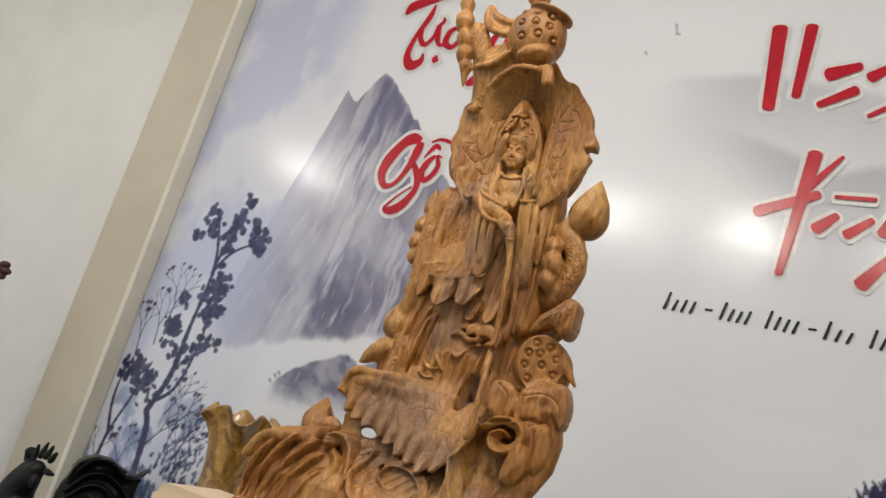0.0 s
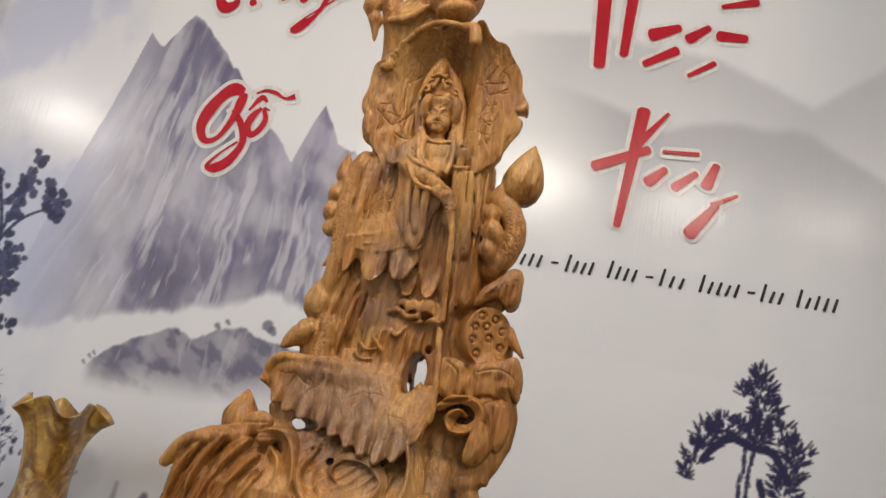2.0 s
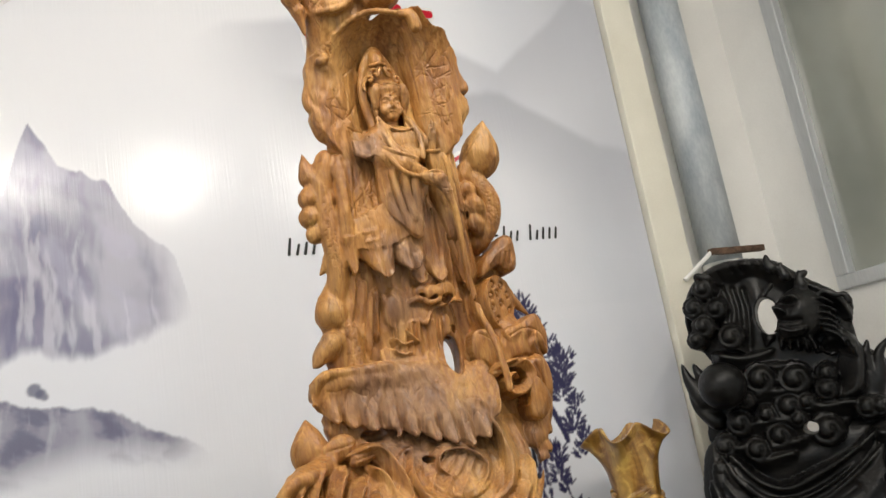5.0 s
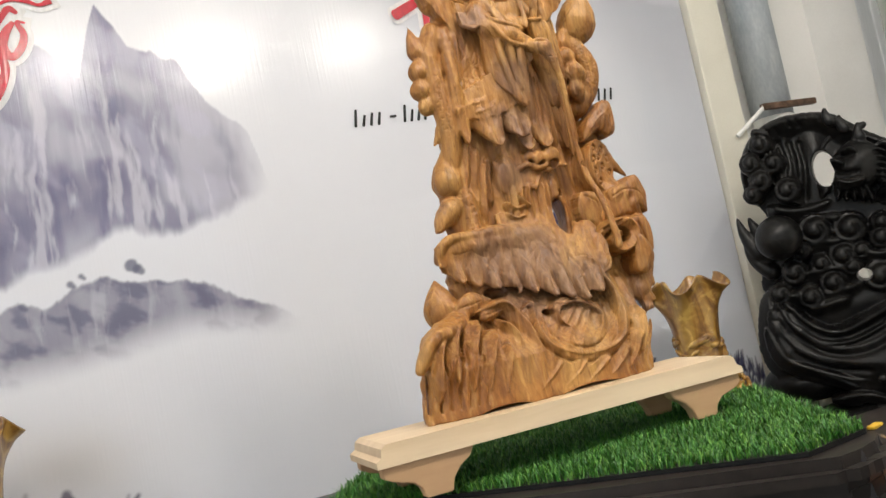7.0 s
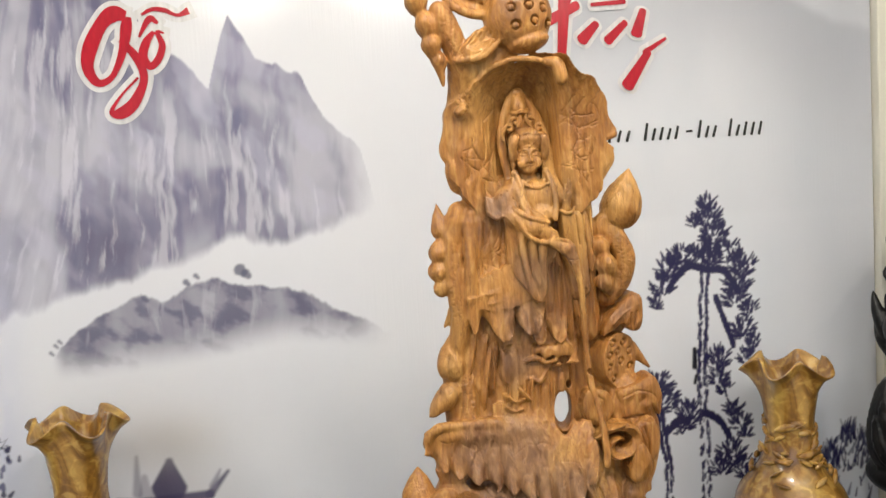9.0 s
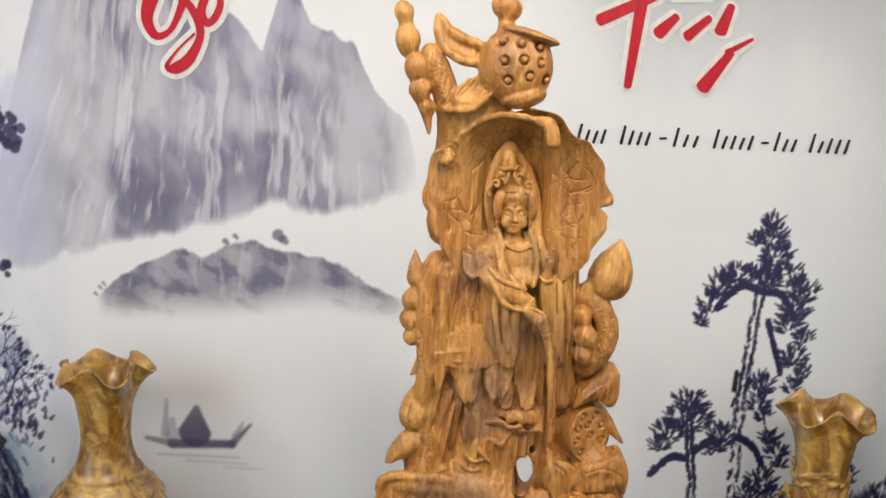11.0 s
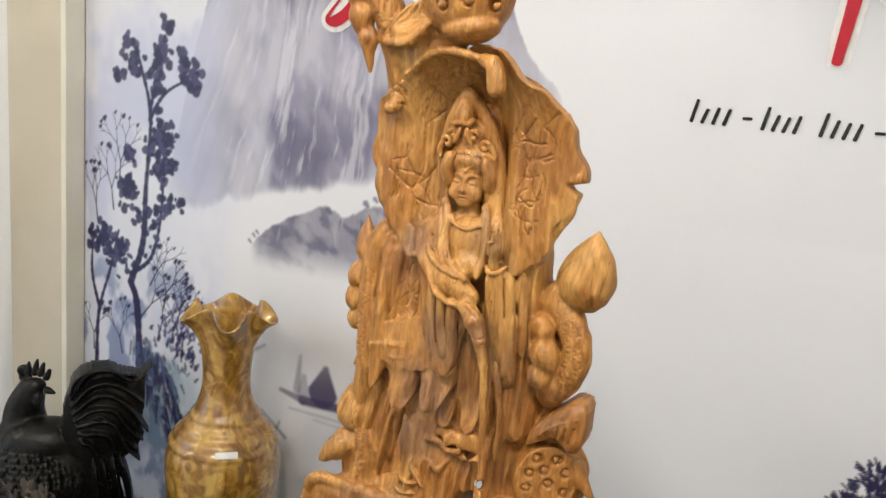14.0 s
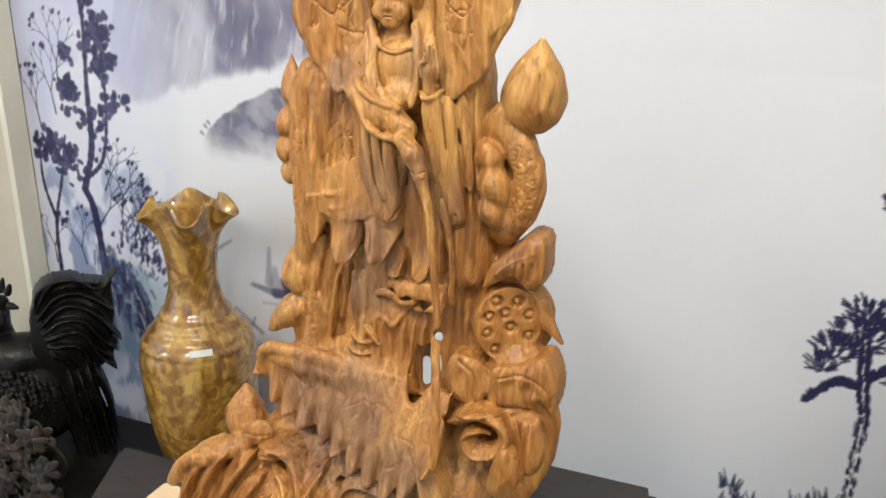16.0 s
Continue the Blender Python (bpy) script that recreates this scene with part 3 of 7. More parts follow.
def paint_landscape():
    p = Painting(-2.079, 0.738, 0.35, 2.71, 0.0034)
    x, z = p.x, p.z
    broad = smooth_noise(x, z, 1.2, 1.2, 3)
    p.wash(np.ones_like(x), (0.80, 0.81, 0.86))
    p.wash(step(0.4, 0.75, broad) * 0.6, (0.86, 0.86, 0.88))
    p.wash((1 - step(0.5, 1.25, z)) * 0.35, (0.72, 0.77, 0.88))
    flow = x - (0.34 * (1 - step(-1.65, -1.2, x)) + 0.03) * (z - 1.5) + 0.04 * (smooth_noise(x, z, 7, 7, 14) - 0.5)
    streak = smooth_noise(flow, z, 24, 3.4, 11)
    fine = smooth_noise(flow, z, 60, 8, 12)
    blot = smooth_noise(x, z, 5, 5, 13)
    haze = smooth_noise(x, z, 2.2, 0.9, 31)
    p.wash(step(0.46, 0.70, haze) * 0.34 * step(-0.6, 0.2, x), (0.60, 0.66, 0.74))
    # main mountain
    peak = [(-1.80, 1.30), (-1.69, 1.78), (-1.63, 2.0), (-1.57, 2.24), (-1.52, 2.21), (-1.45, 2.33), (-1.36, 2.25), (-1.28, 2.16), (-1.17, 2.04), (-1.06, 1.92), (-1.0, 2.09), (-0.94, 1.97), (-0.83, 1.93), (-0.78, 1.82), (-0.69, 1.73), (-0.66, 1.60)]
    kx, kz = zip(*peak)
    ridge = np.interp(x, kx, kz) + 0.05 * (smooth_noise(x, x * 0, 10, 1, 5) - 0.5) + 0.03 * (smooth_noise(x, z, 34, 12, 7) - 0.5)
    foot = 0.03 * (smooth_noise(x, z, 30, 8, 42) - 0.5) + np.interp(x, [-1.8, -1.475, -1.30, -1.15, -1.0, -0.9, -0.66], [1.30, 1.40, 1.44, 1.49, 1.53, 1.51, 1.58]) + 0.035 * (smooth_noise(x, z, 14, 3, 15) - 0.5)
    inside = step(-0.004, 0.006, ridge - z) * step(-0.015, 0.02, z - foot) * step(-1.8, -1.62, x) * (1 - step(-0.80, -0.64, x + 0.06 * (blot - 0.5)))
    depth = ridge - z
    p.wash(inside * (0.72 + 0.3 * step(0.35, 0.65, blot)) * (0.74 + 0.3 * step(0.35, 0.62, streak)) * (1.0 - 0.12 * step(0.1, 0.5, depth)), (0.20, 0.19, 0.30))
    p.wash(inside * step(0.42, 0.66, smooth_noise(flow + 0.3 * z, z, 9, 5, 41)) * 0.72 * (0.5 + streak), (0.13, 0.125, 0.225))
    p.wash(inside * step(0.02, 0.10, z - foot) * (1 - step(0.10, 0.26, z - foot)) * step(0.4, 0.65, blot) * 0.6, (0.14, 0.13, 0.22))
    p.wash(inside * step(0.0, 0.14, 0.17 - depth) * step(0.32, 0.55, streak) * 0.8 * (1 - step(-1.22, -1.1, x)), (0.15, 0.14, 0.23))
    p.wash(inside * step(0.5, 0.75, smooth_noise(x, z, 9, 6, 16)) * 0.4, (0.16, 0.15, 0.25))
    p.wash(inside * step(0.5, 0.7, smooth_noise(x + 0.4 * z, z, 13, 9, 61)) * 0.35, (0.55, 0.54, 0.68))
    cave = np.exp(-(((x + 1.33) / 0.10) ** 2 + ((z - 1.52) / 0.13) ** 2) * 1.2)
    p.wash(inside * cave * (0.5 + 0.6 * streak), (0.14, 0.13, 0.21))
    p.wash(inside * step(0.53, 0.68, fine * 0.6 + streak * 0.4) * step(0.03, 0.2, depth) * 0.44, (0.84, 0.83, 0.89))
    p.wash(inside * (1 - step(-1.62, -1.42, x)) * 0.45, (0.66, 0.66, 0.74))
    # low rocks in the mist
    low = [(-1.50, 1.25), (-1.41, 1.345), (-1.267, 1.40), (-1.22, 1.375), (-1.09, 1.435), (-1.01, 1.40), (-0.887, 1.39), (-0.7, 1.29), (-0.62, 1.25)]
    ridge2 = np.interp(x, *zip(*low)) + 0.03 * (smooth_noise(x, x * 0, 16, 1, 6) - 0.5) + 0.02 * (smooth_noise(x, z, 40, 20, 8) - 0.5)
    under = np.interp(x, [-1.5, -1.2, -0.9, -0.62], [1.24, 1.25, 1.29, 1.25])
    rocks = step(-0.003, 0.008, ridge2 - z) * step(-0.05, 0.05, z - under) * step(-1.5, -1.46, x) * (1 - step(-0.80, -0.62, x))
    p.wash(rocks * (0.72 + 0.4 * blot) * (0.7 + 0.4 * streak), (0.19, 0.18, 0.26))
    p.wash(rocks * step(0.45, 0.7, smooth_noise(x + z, z - 0.4 * x, 16, 16, 43)) * 0.7, (0.10, 0.095, 0.17))
    p.wash(rocks * step(0.55, 0.75, fine) * 0.35, (0.62, 0.61, 0.68))
    for bx, bz, r in ((-1.018, 1.446, 0.016), (-1.005, 1.436, 0.012), (-1.26, 1.392, 0.008), (-1.155, 1.425, 0.008), (-1.13, 1.44, 0.006), (-1.485, 1.29, 0.004), (-1.497, 1.272, 0.004), (-1.475, 1.30, 0.004)):
        p.stroke((bx, bz), (bx + 0.006, bz - 0.006), r, r * 0.7, (0.13, 0.13, 0.2), 0.85)
    # pale far hills
    hills(p, [(-0.45, 2.28), (-0.2, 2.20), (-0.06, 2.15), (0.0, 2.18), (0.12, 2.2), (0.31, 2.195), (0.62, 2.03), (0.80, 1.98)], 1.5, 0.42, (0.36, 0.37, 0.42), 0.66, 21)
    hills(p, [(-0.62, 2.33), (-0.5, 2.40), (-0.3, 2.42), (0.067, 2.374), (0.315, 2.28), (0.5, 2.42), (0.645, 2.545), (0.80, 2.5)], 1.5, 0.4, (0.40, 0.41, 0.46), 0.52, 22)
    # grey wash: dimmer light towards the right, put into the print colour
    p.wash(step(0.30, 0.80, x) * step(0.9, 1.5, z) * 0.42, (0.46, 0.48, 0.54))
    hills(p, [(0.50, 1.15), (0.60, 1.20), (0.66, 1.27), (0.72, 1.33), (0.80, 1.35)], 0.9, 0.32, (0.34, 0.36, 0.44), 0.3, 24)
    # second grey wash, upper right: light falloff held in the colour
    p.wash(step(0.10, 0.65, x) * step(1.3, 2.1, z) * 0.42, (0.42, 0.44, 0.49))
    rng = random.Random(5)
    p.wash((1 - step(-1.75, -1.5, x)) * (0.25 + 0.5 * step(0.4, 0.6, smooth_noise(x, z, 6, 4, 51))), (0.50, 0.53, 0.74))
    p.wash((1 - step(-1.72, -1.6, x)) * (1 - step(1.0, 1.3, z)) * step(0.48, 0.62, smooth_noise(x, z, 14, 9, 52)) * 0.8, (0.16, 0.22, 0.42))

    # tree beside the column
    def branch(a, angle, length, w, level, leaf):
        b = (a[0] + length * math.cos(angle), a[1] + length * math.sin(angle))
        p.stroke(a, b, w, w * 0.7, INDIGO, 0.95, 0.0022)
        if level == 0 or length < 0.012:
            if rng.random() < leaf:
                r = rng.uniform(0.003, 0.008)
                p.stroke(b, (b[0] + 0.004, b[1] + 0.005), r, r * 0.7, INDIGO, 0.95, 0.003)
            return
        for side in (-1, 1):
            branch(b, angle + side * rng.uniform(0.15, 0.55), length * rng.uniform(0.6, 0.9), w * 0.7, level - 1, leaf)

    def limb(points, w0, w1):
        pts = curve(points, 5)
        n = len(pts) - 1
        for i in range(n):
            wa, wb = w0 + (w1 - w0) * i / n, w0 + (w1 - w0) * (i + 1) / n
            p.stroke(pts[i], pts[i + 1], wa * rng.uniform(0.75, 1.2), wb, INDIGO, 0.97, 0.003)

    def dabs(c, rx, rz, n, r0, r1):
        for _ in range(n):
            q = (c[0] + rng.gauss(0, rx * 0.5), c[1] + rng.gauss(0, rz * 0.5))
            r = rng.uniform(r0, r1)
            p.stroke(q, (q[0] + rng.uniform(-0.008, 0.008), q[1] + rng.uniform(0.0, 0.012)), r, r * 0.75, rng.choice((INDIGO, INDIGO, (0.05, 0.045, 0.13))), 0.95, 0.003)

    limb([(-1.86, 0.60), (-1.867, 0.88), (-1.879, 1.02), (-1.902, 1.075)], 0.014, 0.011)
    limb([(-1.902, 1.075), (-1.86, 1.20), (-1.853, 1.36), (-1.841, 1.56), (-1.877, 1.69), (-1.90, 1.75)], 0.012, 0.003)
    limb([(-1.90, 1.10), (-1.83, 1.16), (-1.80, 1.27), (-1.79, 1.42)], 0.008, 0.004)
    limb([(-2.04, 0.70), (-2.03, 0.80), (-2.023, 0.96), (-1.98, 1.10), (-1.95, 1.22)], 0.009, 0.004)
    limb([(-2.02, 0.97), (-2.05, 1.08), (-2.045, 1.20)], 0.007, 0.003)
    limb([(-1.845, 1.55), (-1.80, 1.62), (-1.74, 1.66), (-1.69, 1.67)], 0.006, 0.003)
    limb([(-1.842, 1.58), (-1.82, 1.68), (-1.80, 1.78)], 0.006, 0.003)
    for c, rx, rz, n in (((-1.80, 1.50), 0.05, 0.07, 70), ((-1.79, 1.42), 0.04, 0.05, 40), ((-1.92, 1.34), 0.04, 0.05, 46), ((-2.00, 1.18), 0.05, 0.06, 60), ((-1.94, 1.15), 0.04, 0.06, 40), ((-1.775, 1.32), 0.03, 0.03, 14), ((-1.84, 1.27), 0.05, 0.05, 30), ((-1.90, 1.45), 0.03, 0.03, 10)):
        dabs(c, rx, rz, n, 0.005, 0.013)
    for c, rx, rz, n in (((-1.92, 1.755), 0.03, 0.02, 9), ((-1.79, 1.80), 0.025, 0.03, 12), ((-1.90, 1.69), 0.05, 0.03, 22), ((-1.81, 1.74), 0.03, 0.05, 24), ((-1.73, 1.71), 0.02, 0.035, 12), ((-1.69, 1.66), 0.03, 0.03, 14), ((-1.82, 1.65), 0.03, 0.03, 12), ((-1.96, 1.66), 0.02, 0.02, 5), ((-1.73, 1.33), 0.015, 0.02, 4)):
        dabs(c, rx, rz, n, 0.008, 0.015)
    for a, angle, length in (((-1.97, 1.28), 1.7, 0.06), ((-1.95, 1.36), 1.5, 0.06), ((-2.03, 1.24), 1.7, 0.05), ((-1.83, 1.08), 1.1, 0.05), ((-1.78, 1.02), 1.4, 0.05), ((-1.74, 0.97), 1.2, 0.05), ((-1.86, 0.98), 0.9, 0.06), ((-1.80, 0.92), 1.3, 0.06), ((-1.71, 0.90), 1.5, 0.05), ((-2.04, 0.84), 1.6, 0.05), ((-1.93, 0.85), 1.8, 0.05)):
        branch(a, angle, length, 0.003, 4, 0.4)
    for _ in range(150):
        q = (rng.gauss(-1.72, 0.05), rng.gauss(0.93, 0.06))
        p.stroke(q, (q[0] + rng.uniform(-0.006, 0.01), q[1] + 0.01), rng.uniform(0.003, 0.007), 0.003, rng.choice((INDIGO, (0.08, 0.08, 0.2))), 0.85, 0.003)
    # blue rocks at its foot
    for c, rx, rz, col, k in (((-1.78, 0.80), 0.11, 0.09, (0.20, 0.30, 0.42), 0.7), ((-1.80, 0.66), 0.12, 0.12, (0.16, 0.24, 0.36), 0.7), ((-1.70, 0.78), 0.07, 0.10, (0.45, 0.58, 0.68), 0.6), ((-1.93, 0.58), 0.10, 0.12, (0.30, 0.36, 0.50), 0.5)):
        p.wash(step(0.35, 0.75, np.exp(-(((x - c[0]) / rx) ** 2 + ((z - c[1]) / rz) ** 2)) + 0.5 * (smooth_noise(x, z, 22, 16, 53) - 0.5)) * k, col)
    for _ in range(170):
        t = rng.random()
        q = (-1.88 + 0.20 * t + rng.gauss(0, 0.012), 0.88 - 0.25 * t * t + rng.gauss(0, 0.02) - 0.10 * (rng.random() < 0.4))
        p.stroke(q, (q[0] + rng.uniform(-0.01, 0.02), q[1] - rng.uniform(0.01, 0.06)), rng.uniform(0.003, 0.010), 0.003, rng.choice((INDIGO, INDIGO, (0.06, 0.10, 0.22))), rng.uniform(0.6, 0.95), 0.005)

    # pines and low scrub
    def tuft(c, rx, rz):
        """A pad of needles that fan upwards and outwards, with pale gaps between them."""
        for _ in range(int(rx * rz * 42000) + 8):
            a, d = rng.uniform(0, 2 * math.pi), math.sqrt(rng.random())
            q = (c[0] + rx * d * math.cos(a), c[1] + rz * d * math.sin(a))
            h = math.atan2(q[1] - c[1] + 1.0 * rz, (q[0] - c[0]) * 1.6) + rng.uniform(-0.35, 0.35)
            l = rng.uniform(0.010, 0.020)
            p.stroke(q, (q[0] + l * math.cos(h), q[1] + l * math.sin(h)), rng.uniform(0.0028, 0.0050), 0.0024, INDIGO, rng.uniform(0.85, 1.0), 0.0022)

    def bark(points, w):
        """A trunk as two ragged dark edges with a pale middle."""
        pts = curve(points, 10)
        for i, (a, b) in enumerate(zip(pts, pts[1:])):
            for side in (-1, 1):
                for _ in range(3):
                    t = rng.random()
                    q = (a[0] + (b[0] - a[0]) * t + side * w * rng.uniform(0.35, 1.15), a[1] + (b[1] - a[1]) * t)
                    p.stroke(q, (q[0] + rng.uniform(-0.003, 0.003), q[1] + rng.uniform(0.006, 0.018)), rng.uniform(0.0025, 0.0055), 0.0025, INDIGO, rng.uniform(0.75, 1.0), 0.0025)
            if rng.random() < 0.5:
                q = (a[0] + rng.uniform(-w, w), a[1])
                p.stroke(q, (q[0] + 0.004, q[1] + 0.01), 0.003, 0.002, INDIGO, 0.7, 0.003)

    bark([(0.20, 0.45), (0.216, 0.75), (0.213, 1.03), (0.221, 1.19), (0.234, 1.36), (0.243, 1.44)], 0.012)
    bark([(0.10, 0.42), (0.108, 0.76), (0.094, 0.89), (0.085, 0.97)], 0.009)
    bark([(0.26, 1.27), (0.285, 1.20), (0.31, 1.13)], 0.003)
    bark([(0.085, 0.88), (0.04, 0.88), (-0.01, 0.83)], 0.004)
    bark([(0.10, 0.90), (0.14, 0.93), (0.17, 0.93)], 0.004)
    bark([(0.215, 0.95), (0.26, 0.92), (0.29, 0.87)], 0.004)
    bark([(0.235, 1.35), (0.18, 1.36), (0.12, 1.30)], 0.003)
    bark([(0.235, 1.35), (0.29, 1.34), (0.33, 1.28)], 0.003)
    p.stroke((0.194, 1.135), (0.193, 1.085), 0.006, 0.008, (0.01, 0.01, 0.02), 1.0, 0.003)
    p.stroke((0.196, 1.06), (0.192, 1.04), 0.004, 0.005, (0.01, 0.01, 0.02), 1.0, 0.003)
    for cx, cz, rx, rz in ((0.244, 1.535, 0.022, 0.026), (0.246, 1.496, 0.038, 0.035), (0.208, 1.488, 0.018, 0.016), (0.262, 1.452, 0.040, 0.030), (0.205, 1.402, 0.022, 0.018), (0.167, 1.389, 0.042, 0.034), (0.128, 1.365, 0.036, 0.036), (0.108, 1.318, 0.030, 0.030), (0.090, 1.274, 0.018, 0.020), (0.255, 1.395, 0.034, 0.030), (0.299, 1.397, 0.036, 0.030), (0.340, 1.365, 0.034, 0.040), (0.322, 1.310, 0.040, 0.034), (0.318, 1.265, 0.034, 0.026), (0.357, 1.235, 0.022, 0.022), (0.335, 1.180, 0.036, 0.028), (0.362, 1.138, 0.022, 0.026), (0.345, 1.10, 0.020, 0.020), (0.262, 1.097, 0.034, 0.034), (0.262, 1.05, 0.026, 0.022), (0.283, 1.012, 0.022, 0.020), (0.300, 0.955, 0.026, 0.022), (0.322, 0.915, 0.026, 0.022), (0.338, 0.882, 0.016, 0.016), (0.078, 1.045, 0.046, 0.034), (0.079, 1.000, 0.060, 0.040), (0.032, 0.962, 0.040, 0.034), (0.010, 0.925, 0.026, 0.024), (0.171, 0.955, 0.036, 0.034), (0.150, 0.915, 0.026, 0.018), (0.295, 0.829, 0.040, 0.036), (0.262, 0.79, 0.030, 0.024), (0.330, 0.78, 0.030, 0.030), (0.505, 0.90, 0.016, 0.03), (0.52, 0.86, 0.02, 0.03)):
        tuft((cx, cz), rx, rz)
    for _ in range(900):
        qx = rng.uniform(-0.15, 0.76)
        top = 0.57 + 0.27 * step(0.25, 0.62, np.array(qx)) + 0.03 * math.sin(qx * 31)
        qz = top - abs(rng.gauss(0, 0.07))
        if qz > 0.36:
            p.stroke((qx, qz), (qx + rng.uniform(-0.012, 0.012), qz + rng.uniform(0.012, 0.04)), rng.uniform(0.002, 0.006), 0.0015, rng.choice((INDIGO, INDIGO, (0.05, 0.055, 0.13))), rng.uniform(0.7, 1.0), 0.003)
    for a, b in (((-0.557, 2.55), (-0.549, 2.52)), ((-0.549, 2.52), (-0.54, 2.517)), ((-0.626, 2.455), (-0.62, 2.448))):
        p.stroke(a, b, 0.003, 0.002, (0.20, 0.20, 0.25), 0.8, 0.003)
    # junk on the misty water
    pale = (0.14, 0.13, 0.21)
    for a, b, wa, wb, col, s in (((-1.37, 0.876), (-1.30, 0.862), 0.006, 0.012, pale, 0.8), ((-1.30, 0.862), (-1.14, 0.868), 0.014, 0.012, (0.08, 0.07, 0.15), 0.95), ((-1.14, 0.868), (-1.09, 0.925), 0.011, 0.004, (0.08, 0.07, 0.15), 0.9), ((-1.24, 0.90), (-1.235, 0.965), 0.045, 0.010, (0.06, 0.05, 0.13), 0.95), ((-1.32, 0.89), (-1.315, 0.985), 0.012, 0.004, pale, 0.6), ((-1.30, 0.88), (-1.30, 0.93), 0.018, 0.008, pale, 0.5), ((-1.13, 0.89), (-1.11, 0.93), 0.010, 0.003, VIOLET, 0.7), ((-1.34, 0.83), (-1.12, 0.83), 0.003, 0.002, VIOLET, 0.5), ((-1.26, 0.815), (-1.10, 0.812), 0.003, 0.002, VIOLET, 0.35), ((-1.16, 0.80), (-1.06, 0.80), 0.003, 0.002, VIOLET, 0.3), ((-1.52, 0.93), (-1.43, 0.99), 0.006, 0.003, INDIGO, 0.6), ((-1.43, 0.80), (-1.35, 0.74), 0.004, 0.006, INDIGO, 0.6), ((-1.40, 0.70), (-1.37, 0.78), 0.003, 0.003, INDIGO, 0.6)):
        p.stroke(a, b, wa, wb, col, s, 0.006)
    p.wash(np.exp(-(((x + 1.24) / 0.13) ** 2 + ((z - 1.02) / 0.07) ** 2)) * 0.45, (0.50, 0.46, 0.42))
    return p


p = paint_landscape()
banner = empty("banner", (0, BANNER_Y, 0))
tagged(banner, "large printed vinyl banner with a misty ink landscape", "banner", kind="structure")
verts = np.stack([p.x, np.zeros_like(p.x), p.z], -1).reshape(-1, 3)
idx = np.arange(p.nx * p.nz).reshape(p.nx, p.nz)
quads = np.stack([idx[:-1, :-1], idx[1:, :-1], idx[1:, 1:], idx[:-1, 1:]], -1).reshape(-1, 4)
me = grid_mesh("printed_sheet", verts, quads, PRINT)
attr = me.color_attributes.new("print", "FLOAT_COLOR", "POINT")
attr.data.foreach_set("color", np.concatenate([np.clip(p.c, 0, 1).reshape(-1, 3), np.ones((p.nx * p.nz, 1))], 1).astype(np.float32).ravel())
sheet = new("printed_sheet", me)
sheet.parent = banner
sheet["label"] = "misty mountain and pine landscape print, greyed rightwards for dimmer light"
part("backing_board", box((-2.079, 0.002, 0.35), (0.738, 0.0125, 2.71)), WALL, banner)


def lettering(strokes):
    """Brush letters in red with a white border, flat on the banner; a stroke: (x, z, half width) knots."""
    for grow, depth, mat, label in ((0.013, -0.002, WHITE, "white letter border"), (0.0, -0.005, RED, "red brush letters")):
        bm = bmesh.new()
        for k, stroke in enumerate(strokes):
            pts = curve(stroke, 7)
            rows = []
            for i, q in enumerate(pts):
                d = pts[min(i + 1, len(pts) - 1)] - pts[max(i - 1, 0)]
                n = np.array((-d[1], d[0])) / max(math.hypot(d[0], d[1]), 1e-6)
                end = grow * (d[:2] / max(math.hypot(d[0], d[1]), 1e-6)) * (-1 if i == 0 else 1 if i == len(pts) - 1 else 0)
                w = max(q[2], 0.0012) + grow
                y = depth - 0.00006 * k - 0.00001 * i
                rows.append([bm.verts.new((q[0] + end[0] + e * n[0] * w, y, q[1] + end[1] + e * n[1] * w)) for e in (1, -1)])
            for r0, r1 in zip(rows, rows[1:]):
                bm.faces.new([r0[0], r0[1], r1[1], r1[0]])
        part("lettering", bm, mat, banner, label)


